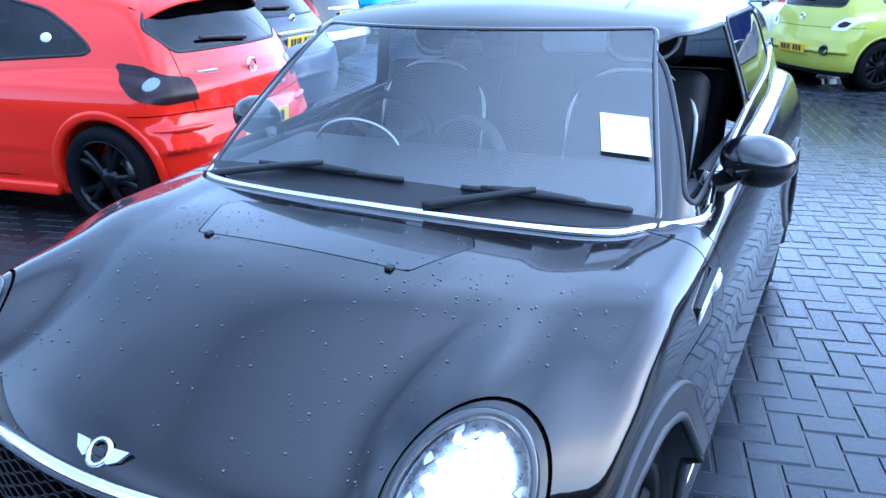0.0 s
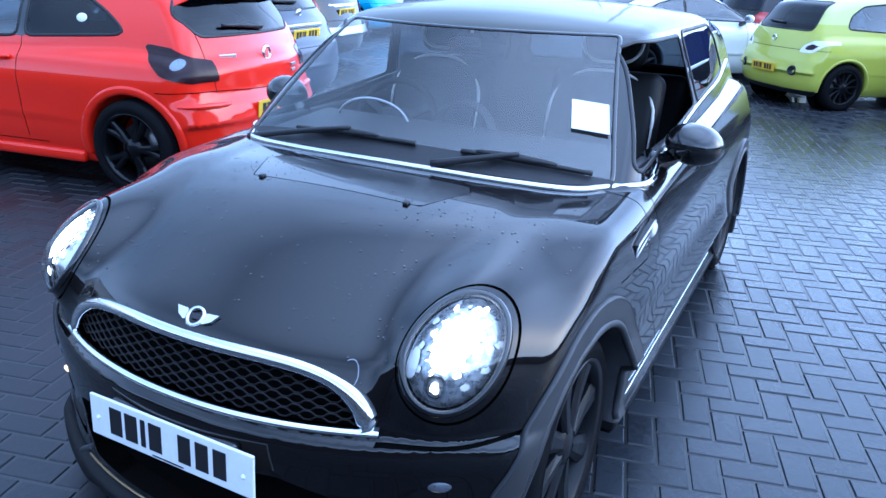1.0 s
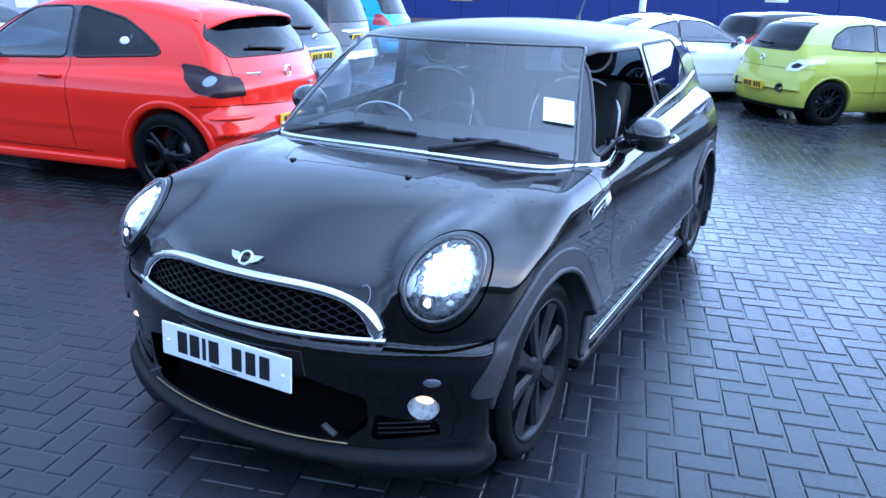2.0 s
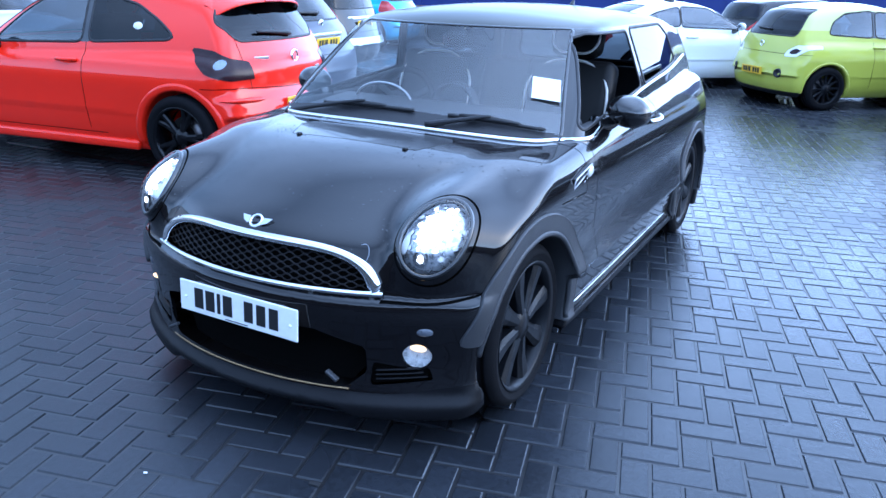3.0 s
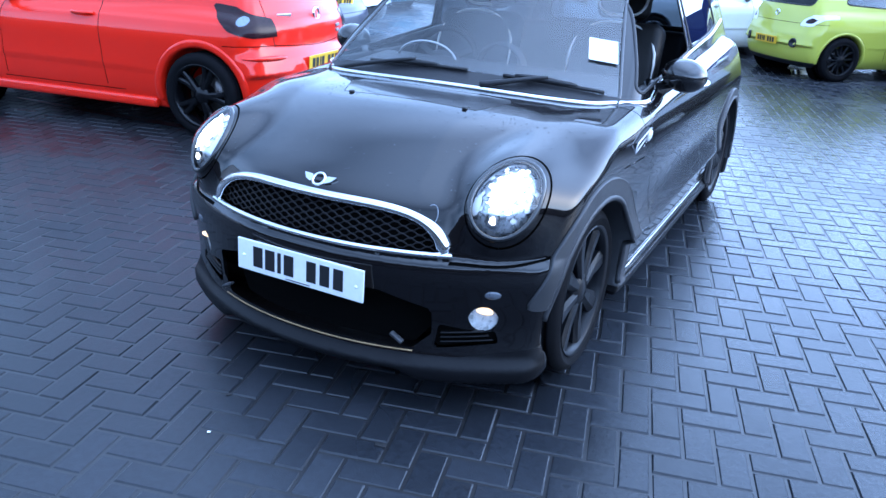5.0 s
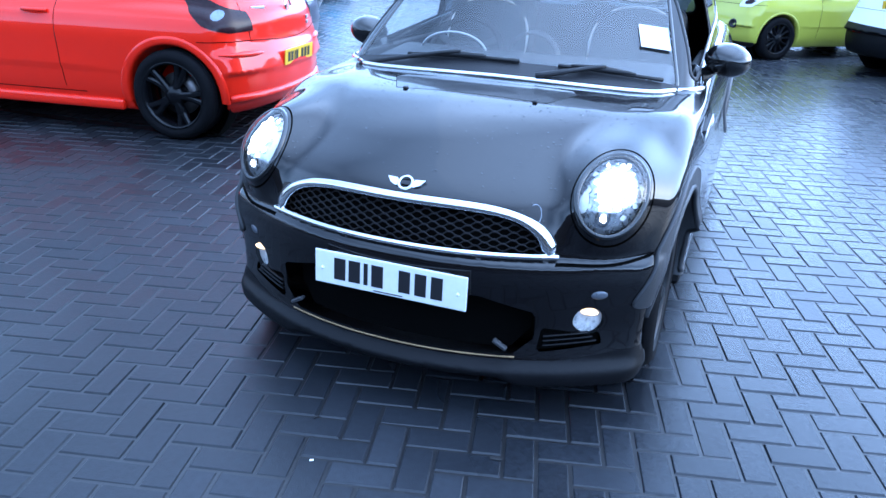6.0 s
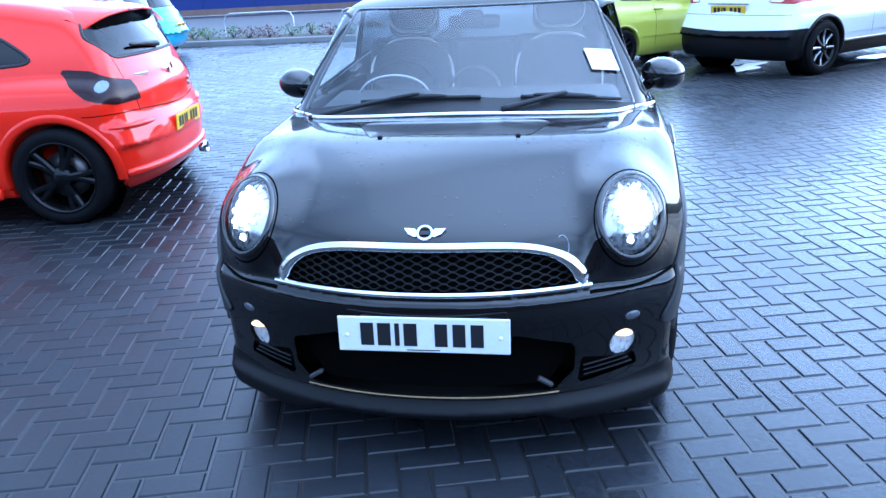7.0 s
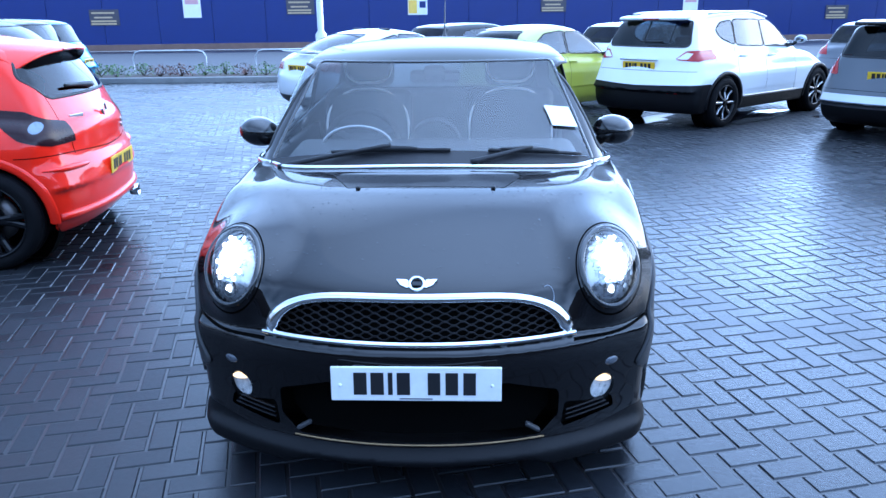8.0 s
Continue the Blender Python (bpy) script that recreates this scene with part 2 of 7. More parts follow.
class Shell:
    """A triangle surface: points, normals, triangles."""

    def __init__(self, v, n, t):
        self.v, self.n, self.t = v, n, t

    def cut(self, g):
        """Two shells, where g is below nought and where it is not, parted along a clean line, and that line as loose edges."""
        x, y, z = self.v.T
        gv = g(x, y, z)
        gv = np.where(np.abs(gv) < 1e-6, 1e-6, gv)
        neg = gv < 0
        cnt = neg[self.t].sum(1)
        t_in, t_out, tx = self.t[cnt == 3], self.t[cnt == 0], self.t[(cnt == 1) | (cnt == 2)]
        if not len(tx):
            return Shell(self.v, self.n, t_in), Shell(self.v, self.n, t_out), (self.v, self.n, [])
        lone = np.where((cnt[(cnt == 1) | (cnt == 2)] == 1)[:, None], neg[tx], ~neg[tx]).argmax(1)
        r = np.arange(len(tx))
        a, b, c = tx[r, lone], tx[r, (lone + 1) % 3], tx[r, (lone + 2) % 3]
        e = np.sort(np.concatenate((np.stack((a, b), 1), np.stack((a, c), 1))), 1)
        u, inv = np.unique(e, axis=0, return_inverse=True)
        inv = np.asarray(inv).reshape(-1)
        w = (gv[u[:, 0]] / (gv[u[:, 0]] - gv[u[:, 1]]))[:, None]
        nv = self.v[u[:, 0]] * (1 - w) + self.v[u[:, 1]] * w
        nn = self.n[u[:, 0]] * (1 - w) + self.n[u[:, 1]] * w
        nn /= np.linalg.norm(nn, axis=1)[:, None] + 1e-9
        k = len(self.v)
        ab, ac = inv[: len(tx)] + k, inv[len(tx):] + k
        v, n = np.concatenate((self.v, nv)), np.concatenate((self.n, nn))
        one = np.stack((a, ab, ac), 1)
        two = np.concatenate((np.stack((ab, b, c), 1), np.stack((ab, c, ac), 1)))
        ln = neg[a]
        ln2 = np.concatenate((ln, ln))
        t_in = np.concatenate((t_in, one[ln], two[~ln2]))
        t_out = np.concatenate((t_out, one[~ln], two[ln2]))
        return Shell(v, n, t_in), Shell(v, n, t_out), (v, n, np.stack((ab, ac), 1))

    def groove(self, g, mask, w):
        """A strip of width w along g = 0 where mask is below nought, and the rest."""
        a, rest, _ = self.cut(mask)
        lo, a, _ = a.cut(lambda x, y, z: g(x, y, z) + w / 2)
        mid, hi, _ = a.cut(lambda x, y, z: g(x, y, z) - w / 2)
        return mid, Shell(mid.v, mid.n, np.concatenate((lo.t, hi.t, rest.t)))

    def where(self, mask):
        """The triangles whose middle suits mask, and the rest."""
        x, y, z = self.v[self.t].mean(1).T
        k = mask(x, y, z)
        return Shell(self.v, self.n, self.t[k]), Shell(self.v, self.n, self.t[~k])

    def moved(self, d):
        return Shell(self.v + self.n * d, self.n, self.t)

    def mesh(self, name, mat):
        used, inv = np.unique(self.t, return_inverse=True)
        me = bpy.data.meshes.new(name)
        me.from_pydata(self.v[used].tolist(), [], np.asarray(inv).reshape(-1, 3).tolist())
        me.polygons.foreach_set("use_smooth", [True] * len(self.t))
        me.update()
        if len(used):
            me.normals_split_custom_set_from_vertices(self.n[used].tolist())
        me.materials.append(mat)
        return me


def surface(f, lo, hi, h):
    """The shell where the field f is nought, in the box from lo to hi, in steps of about h."""
    ax = [np.arange(a, b + h, h) for a, b in zip(lo, hi)]
    X, Y, Z = np.meshgrid(*ax, indexing="ij")
    F = f(X, Y, Z)
    S = F < 0
    nx, ny, nz = (k - 1 for k in F.shape)
    tot, num = np.zeros((nx, ny, nz, 3)), np.zeros((nx, ny, nz))
    base = np.stack((X, Y, Z), -1)
    for d in range(3):
        lo_s, hi_s = [slice(None)] * 3, [slice(None)] * 3
        lo_s[d], hi_s[d] = slice(0, -1), slice(1, None)
        a, b = F[tuple(lo_s)], F[tuple(hi_s)]
        x = S[tuple(lo_s)] != S[tuple(hi_s)]
        w = np.where(x, a / np.where(x, a - b, 1), 0)
        pt = base[tuple(lo_s)].copy()
        pt[..., d] += w * h
        pt *= x[..., None]
        o = [q for q in range(3) if q != d]
        for i in (0, 1):
            for j in (0, 1):
                s = [slice(None)] * 3
                s[o[0]] = slice(i, i + F.shape[o[0]] - 1)
                s[o[1]] = slice(j, j + F.shape[o[1]] - 1)
                tot += pt[tuple(s)]
                num += x[tuple(s)]
    on = num > 0
    idx = np.full((nx, ny, nz), -1)
    idx[on] = np.arange(on.sum())
    v = tot[on] / num[on][:, None]
    tris = []
    for d in range(3):
        o1, o2 = (d + 1) % 3, (d + 2) % 3
        lo_s, hi_s = [slice(None)] * 3, [slice(None)] * 3
        lo_s[d], hi_s[d] = slice(0, -1), slice(1, None)
        x = S[tuple(lo_s)] != S[tuple(hi_s)]
        ijk = np.argwhere(x)
        ok = (ijk[:, o1] > 0) & (ijk[:, o2] > 0) & (ijk[:, o1] < (nx, ny, nz)[o1]) & (ijk[:, o2] < (nx, ny, nz)[o2])
        ijk = ijk[ok]
        flip = S[tuple(ijk.T)]
        q = []
        for i, j in ((-1, -1), (0, -1), (0, 0), (-1, 0)):
            s = ijk.copy()
            s[:, o1] += i
            s[:, o2] += j
            q.append(idx[tuple(s.T)])
        q = np.stack(q, 1)
        q[~flip] = q[~flip][:, ::-1]
        tris += [q[:, [0, 1, 2]], q[:, [0, 2, 3]]]
    t = np.concatenate(tris)
    e = h * 0.08

    def grad(p):
        x, y, z = p.T
        return np.stack((f(x + e, y, z) - f(x - e, y, z), f(x, y + e, z) - f(x, y - e, z), f(x, y, z + e) - f(x, y, z - e)), 1) / (2 * e)

    for _ in range(3):
        g = grad(v)
        s = -f(*v.T)[:, None] * g / ((g * g).sum(1)[:, None] + 1e-6)
        ln = np.linalg.norm(s, axis=1)[:, None] + 1e-9
        v = v + s * np.minimum(1, 0.4 * h / ln)
    g = grad(v)
    return Shell(v, g / (np.linalg.norm(g, axis=1)[:, None] + 1e-9), t)


def chains(line, gap=0.012):
    """Loose edges joined into runs of evenly spaced (point, normal)."""
    v, n, seg = line
    nxt = {}
    for a, b in seg:
        nxt.setdefault(int(a), []).append(int(b))
        nxt.setdefault(int(b), []).append(int(a))
    seen, runs = set(), []
    for start in sorted(nxt, key=lambda k: len(nxt[k])):
        if start in seen:
            continue
        run, at = [start], start
        seen.add(start)
        while True:
            go = [q for q in nxt[at] if q not in seen]
            if not go:
                break
            at = go[0]
            seen.add(at)
            run.append(at)
        closed = len(run) > 3 and run[0] in nxt[run[-1]]
        if len(run) < 3:
            continue
        p, m = v[run], n[run]
        if closed:
            p, m = np.concatenate((p, p[:1])), np.concatenate((m, m[:1]))
        s = np.concatenate(([0], np.cumsum(np.linalg.norm(np.diff(p, axis=0), axis=1))))
        if s[-1] < 3 * gap:
            continue
        k = max(4, int(s[-1] / gap))
        q = np.linspace(0, s[-1], k + 1)
        P = np.stack([np.interp(q, s, p[:, i]) for i in range(3)], 1)
        M = np.stack([np.interp(q, s, m[:, i]) for i in range(3)], 1)
        if closed:
            P, M = P[:-1], M[:-1]
        for _ in range(2):
            if closed:
                P = (np.roll(P, 1, 0) + 2 * P + np.roll(P, -1, 0)) / 4
            else:
                P[1:-1] = (P[:-2] + 2 * P[1:-1] + P[2:]) / 4
        runs.append((P, M / (np.linalg.norm(M, axis=1)[:, None] + 1e-9), closed))
    return runs


def strip_shell(runs, width, height, sides=8, lift=0.0):
    """A rounded moulding laid along runs on a surface; width and height may be functions of the points."""
    V, T, k = [], [], 0
    for P, M, closed in runs:
        tan = np.roll(P, -1, 0) - np.roll(P, 1, 0) if closed else np.gradient(P, axis=0)
        B = np.cross(M, tan)
        B /= np.linalg.norm(B, axis=1)[:, None] + 1e-9
        w = (width(P) if callable(width) else np.full(len(P), width))[:, None]
        for i in range(sides):
            a = 2 * math.pi * i / sides
            V.append(P + B * w * math.cos(a) / 2 + M * (height * math.sin(a) / 2 + lift))
        m = len(P)
        for i in range(sides):
            j = (i + 1) % sides
            r = np.arange(m if closed else m - 1)
            r2 = (r + 1) % m
            a, b, c, d = k + i * m + r, k + i * m + r2, k + j * m + r2, k + j * m + r
            T += [np.stack((a, b, c), 1), np.stack((a, c, d), 1)]
        k += sides * m
    return np.concatenate(V), np.concatenate(T)


def part(name, me, parent, label="", at=None):
    ob = new(name, me)
    ob.parent = parent
    if at is not None:
        ob.matrix_local = at
    return tagged(ob, label)


def plain(name, v, t, mat, smooth=True):
    me = bpy.data.meshes.new(name)
    me.from_pydata([tuple(map(float, q)) for q in v], [], [tuple(map(int, q)) for q in t])
    if smooth:
        me.polygons.foreach_set("use_smooth", [True] * len(me.polygons))
    me.materials.append(mat)
    me.update()
    return me


def from_bm(name, bm, mat, smooth=False):
    me = bpy.data.meshes.new(name)
    bmesh.ops.recalc_face_normals(bm, faces=bm.faces)
    bm.to_mesh(me)
    bm.free()
    if smooth:
        me.polygons.foreach_set("use_smooth", [True] * len(me.polygons))
    me.materials.append(mat)
    return me


def box(size, at=(0, 0, 0), bevel=0.0, bm=None, turn=None, segments=2):
    bm = bm or bmesh.new()
    m = Matrix.Translation(at) @ (turn or Matrix()) @ Matrix.Diagonal((*size, 1))
    r = bmesh.ops.create_cube(bm, size=1, matrix=m)
    if bevel:
        ed = list({e for q in r["verts"] for e in q.link_edges})
        bmesh.ops.bevel(bm, geom=ed, offset=bevel, segments=segments, affect="EDGES", profile=0.5)
    return bm


def lathe(profile, n=48, axis="x"):
    """Points and faces of (radius, along) turned about an axis."""
    pr = np.array(profile, float)
    a = np.linspace(0, 2 * math.pi, n, endpoint=False)
    v = []
    for r, s in pr:
        v.append(np.stack((np.full(n, s), r * np.cos(a), r * np.sin(a)), 1))
    v = np.concatenate(v)
    t = []
    q = np.arange(n)
    for i in range(len(pr) - 1):
        t += [np.stack((i * n + q, i * n + (q + 1) % n, (i + 1) * n + (q + 1) % n, (i + 1) * n + q), 1)]
    return v, np.concatenate(t)


def tube(points, r, sides=8, closed=False):
    """A round bar along points."""
    P = np.array(points, float)
    tan = np.roll(P, -1, 0) - np.roll(P, 1, 0) if closed else np.gradient(P, axis=0)
    tan /= np.linalg.norm(tan, axis=1)[:, None] + 1e-9
    up = np.array((0.0, 0.0, 1.0)) if abs(tan[:, 2]).mean() < 0.8 else np.array((0.0, 1.0, 0.0))
    B = np.cross(tan, up)
    B /= np.linalg.norm(B, axis=1)[:, None] + 1e-9
    C = np.cross(B, tan)
    rr = np.broadcast_to(np.asarray(r, float), (len(P),))[:, None]
    V = np.concatenate([P + rr * (B * math.cos(2 * math.pi * i / sides) + C * math.sin(2 * math.pi * i / sides)) for i in range(sides)])
    m, T = len(P), []
    q = np.arange(m if closed else m - 1)
    for i in range(sides):
        j = (i + 1) % sides
        T.append(np.stack((i * m + q, i * m + (q + 1) % m, j * m + (q + 1) % m, j * m + q), 1))
    T = [tuple(x) for x in np.concatenate(T)]
    if not closed:
        T += [tuple(i * m for i in range(sides)), tuple(i * m + m - 1 for i in range(sides))[::-1]]
    return V, T


def join(*pairs):
    v, t, k = [], [], 0
    for a, b in pairs:
        v += [tuple(q) for q in a]
        t += [tuple(int(i) + k for i in q) for q in b]
        k += len(a)
    return v, t

# ---- cars: local x across, y from nose to tail, z up from the ground ----


def car_field(c):
    """The solid of a car from its side line, plan and cross-section."""
    nose, tail, top, side = spline(c["nose"]), spline(c["tail"]), spline(c["top"]), spline(c["side"])
    roof, cabin = spline(c["roof"]), spline(c["cabin"])
    fa, fn = c["bow_f"]
    ra, rn = c["bow_r"]
    wells, xin, pods = c["wells"], c["inner"], c.get("pods", ())
    crown, curve, curve_r = c.get("crown", 0.03), c.get("curve", 0.35), c.get("curve_r", 0.15)
    low_bow = c.get("bow_low", 1.0)
    ymid, waist = c.get("mid", 2.0), c.get("waist", 0.0)
    e = 0.01

    def f(x, y, z):
        ax = np.abs(x)
        bow = fa * ax**fn * (low_bow + (1 - low_bow) * step(0.46, 0.66, z))
        bowr = ra * ax**rn
        yt = y - bow * (1 - step(0, 1.0, y)) + bowr * step(c["L"] - 0.7, c["L"], y)
        sl = (top(yt + e) - top(yt - e)) / (2 * e)
        a = (z - top(yt) + crown * (ax / 0.7) ** 2) / np.sqrt(1 + np.minimum(sl * sl, 9))
        b = ax - side(z) - c.get("swell", 0.0) + c.get("swell", 0.0) * 1.36 * step(1.3, 0.4, y) + waist * step(0.5, 1.2, np.abs(y - ymid) / ymid)
        ns = (nose(z + e) - nose(z - e)) / (2 * e)
        d = (nose(z) + bow - y) / np.sqrt(1 + ns * ns + (fa * fn * ax ** (fn - 1)) ** 2)
        ts = (tail(z + e) - tail(z - e)) / (2 * e)
        g = (y - tail(z) + bowr) / np.sqrt(1 + ts * ts + (ra * rn * ax ** (rn - 1)) ** 2)
        k = c.get("soft", 0.07)
        low = smax(smax(smax(a, b, k), smax(d, g, 0.02), k), c["floor"] + c.get("mid_rise", 0) * step(0.44, 0.34, ax) * step(0.6, 0.4, y) - z, 0.03)
        for px, py, pz, rx, ry, rz in pods:
            q = np.sqrt(((ax - px) / rx) ** 2 + ((y - py) / ry) ** 2 + ((z - pz) / rz) ** 2)
            low = smin(low, (q - 1) * min(rx, ry, rz), 0.075)
        for ay, az, r, out in c.get("arches", ()):
            q = np.maximum(np.hypot(y - ay, z - az) - r, ax - out + (0.17 * step(0.62, 0.26, y) if ay < 2 else 0))
            low = smin(low, np.maximum(q, c["floor"] - z), c.get("arch_soft", 0.05))
        yg = y - curve * x * x * step(0.8, -0.8, y - ymid) + curve_r * x * x * step(0.2, 1.6, y - ymid)
        rs = (roof(yg + e) - roof(yg - e)) / (2 * e)
        h = (z - roof(yg) + c.get("roof_crown", 0.03) * (ax / 0.55) ** 2) / np.sqrt(1 + np.minimum(rs * rs, 16))
        s = ax - cabin(z) + c.get("cabin_in", 0.06) * step(0.4, 1.1, np.abs(y - ymid) / 1.5)
        s = s + c.get("pillar_in", 0.0) * step(0.1, 0.9, (ymid - y) / 1.2) * step(0.98, 1.28, z)
        up = smax(smax(h, s, c.get("roof_soft", 0.09)), c["floor"] + 0.3 - z, 0.02)
        body = smin(low, up, c.get("join", 0.03))
        body = smax(body, c["floor"] + c.get("sill_rise", 0.0) * step(0.88, 1.02, y) * step(2.95, 2.80, y) - z, 0.012) if "sill_rise" in c else body
        for wy, wz, r in wells:
            w = np.maximum(np.hypot(y - wy, z - wz) - r, xin - ax)
            body = smax(body, -w, 0.01)
        return body

    return f


def spoke_set(n, r0, r1, w0, w1, x, depth, twin=0.0, turn=0.0, dish=0.0):
    """Bevelled spokes from the hub to the rim, in pairs if twin is set."""
    bm = bmesh.new()
    for i in range(n):
        for s in ((-1, 1) if twin else (0,)):
            a = 2 * math.pi * i / n + turn
            p0, p1 = a + s * twin * 0.35, a + s * twin
            rows = []
            for r, ang, w, dx in ((r0, p0, w0, 0), (r0 * 0.5 + r1 * 0.5, p0 * 0.5 + p1 * 0.5, (w0 + w1) / 2, dish), (r1, p1, w1, 0.0)):
                cy, cz = r * math.cos(ang), r * math.sin(ang)
                ty, tz = -math.sin(ang) * w / 2, math.cos(ang) * w / 2
                rows.append([bm.verts.new(q) for q in (
                    (x + dx - depth, cy - ty, cz - tz), (x + dx - depth * 0.25, cy - ty, cz - tz), (x + dx, cy - ty * 0.45, cz - tz * 0.45),
                    (x + dx, cy + ty * 0.45, cz + tz * 0.45), (x + dx - depth * 0.25, cy + ty, cz + tz), (x + dx - depth, cy + ty, cz + tz))])
            for A, B in zip(rows, rows[1:]):
                for k in range(5):
                    bm.faces.new((A[k], A[k + 1], B[k + 1], B[k]))
    return bm


def wheel_thing(parent, at, R, rim_r, width, rim_mat, n, twin=0.0, w0=0.06, w1=0.04, face_right=True, turn=0.0, hub_mat=None, second=None, dish=-0.012):
    """A wheel whose outer face looks along +x: tyre, rim, brake disc, hub cap."""
    h = width / 2
    tread = []
    for k in (-0.36, 0.0, 0.36):
        tread += [(R, (k - 0.06) * h * 2 * 0.8), (R - 0.007, (k - 0.045) * h * 2 * 0.8), (R - 0.007, (k + 0.045) * h * 2 * 0.8), (R, (k + 0.06) * h * 2 * 0.8)]
    v, t = lathe([(rim_r - 0.01, -h * 0.9), (rim_r + 0.012, -h), (R - 0.035, -h - 0.006), (R - 0.012, -h * 0.9), (R - 0.002, -h * 0.76)] + tread + [(R - 0.002, h * 0.76), (R - 0.012, h * 0.9),
                  (R - 0.035, h + 0.006), (rim_r + 0.03, h + 0.004), (rim_r + 0.012, h), (rim_r - 0.004, h * 0.9)], 56)
    m = Matrix.Translation(at) @ (Matrix() if face_right else Matrix.Rotation(math.pi, 4, "Z")) @ Matrix.Rotation(turn, 4, "X")
    tyre = part("tyre", plain("tyre", v, t, RUBBER), wheel_group(parent, m), "black rubber tyre")
    holder = tyre.parent
    v, t = lathe([(rim_r, -h * 0.9), (rim_r - 0.012, -h * 0.6), (rim_r - 0.025, 0), (rim_r - 0.018, h * 0.7), (rim_r - 0.008, h * 0.92), (rim_r + 0.006, h + 0.002), (rim_r + 0.004, h * 0.9)], 56)
    part("rim", plain("rim", v, t, rim_mat), holder, "alloy rim barrel and lip")
    one = spoke_set(1, 0.05, rim_r - 0.006, w0, w1, h * 0.86, 0.045, twin, 0, dish)
    me = from_bm("spoke", one, rim_mat)
    for i in range(n):
        part("spoke", me, holder, "", Matrix.Rotation(2 * math.pi * i / n, 4, "X"))
    if second:
        me2 = from_bm("spoke_inlay", spoke_set(1, 0.06, rim_r - 0.012, w0 * 0.45, w1 * 0.6, h * 0.86 + 0.004, 0.02, twin, 0, dish), second)
        for i in range(n):
            part("spoke_inlay", me2, holder, "", Matrix.Rotation(2 * math.pi * i / n, 4, "X"))
    v, t = lathe([(0.001, h * 0.9), (0.022, h * 0.9), (0.028, h * 0.87), (0.06, h * 0.82), (0.072, h * 0.6), (0.075, 0)], 32)
    part("hub_cap", plain("hub", v, t, hub_mat or rim_mat), holder)
    v, t = lathe([(0.06, 0.0), (0.15, 0.0), (0.15, -0.02), (0.06, -0.02)], 40)
    part("brake_disc", plain("disc", v, t, DISC), holder, "worn steel brake disc")
    return holder


def wheel_group(parent, m):
    ob = new("wheel")
    ob.parent = parent
    ob.matrix_local = m
    return ob


def car_root(name, label, m, group="", category="car"):
    ob = new(name)
    ob.matrix_world = m
    ob.empty_display_size = 0.3
    return tagged(ob, label, category, group)


def arch_lip(parent, wy, wz, r0, r1, xs, out, mat, sgn, a0, a1, name="wheel_arch"):
    """A moulded band round a wheel opening, on the side sgn; xs(a) gives how far out the body stands there."""
    n, V, T = 40, [], []
    prof = [(r0, -0.06), (r0 - 0.004, 0.0), (r0 + 0.012, out), (r0 * 0.45 + r1 * 0.55, out * 1.05), (r1 - 0.006, out * 0.75), (r1, -0.01)]
    for i in range(n + 1):
        a = a0 + (a1 - a0) * i / n
        for r, o in prof:
            V.append((sgn * (xs(wy + r * math.cos(a), wz + r * math.sin(a)) + o), wy + r * math.cos(a), wz + r * math.sin(a)))
    m = len(prof)
    for i in range(n):
        for j in range(m - 1):
            T.append((i * m + j, i * m + j + 1, (i + 1) * m + j + 1, (i + 1) * m + j))
    return part(name, plain(name, V, T, mat), parent)


def plate_part(parent, m, mat, name="number_plate", bars=True, label=""):
    """A number plate with plain dark bars in place of its writing."""
    p = part(name, from_bm(name, box((0.52, 0.006, 0.111), bevel=0.0025), mat), parent, label, m)
    if bars:
        for x, w in ((-0.19, 0.042), (-0.135, 0.042), (-0.085, 0.02), (-0.045, 0.04), (0.055, 0.042), (0.115, 0.042), (0.175, 0.042)):
            part("plate_bar", from_bm("plate_bar", box((w, 0.002, 0.07), (x, -0.0035, 0)), INK), p)
    return p


def seat_parts(parent, x, y, z, piping=True):
    """A front seat with headrest, its cushions edged with piping."""
    for nm, sz, at, rot in (("seat_cushion", (0.48, 0.5, 0.16), (x, y - 0.25, z), -8), ("seat_back", (0.46, 0.14, 0.6), (x, y + 0.08, z + 0.34), -16), ("headrest", (0.27, 0.1, 0.2), (x, y + 0.2, z + 0.74), -14)):
        bm = box(sz, (0, 0, 0), 0.048, segments=4)
        part(nm, from_bm(nm, bm, SEAT, True), parent, "black leather", Matrix.Translation(at) @ Matrix.Rotation(radians(rot), 4, "X"))
        if piping and nm != "seat_cushion":
            w, h, r = sz[0] / 2 - 0.012, sz[2] / 2 - 0.012, min(sz[0], sz[2]) * 0.4
            pts = []
            for cx, cz, a0 in ((w - r, h - r, 0), (-w + r, h - r, 90), (-w + r, -h + r, 180), (w - r, -h + r, 270)):
                for k in range(7):
                    a = radians(a0 + 15 * k)
                    pts.append((cx + r * math.cos(a), -sz[1] / 2 + 0.008, cz + r * math.sin(a)))
            part("piping", plain("piping", *tube(pts, 0.007, 6, True), PIPING), parent, "pale piping", Matrix.Translation(at) @ Matrix.Rotation(radians(rot), 4, "X"))


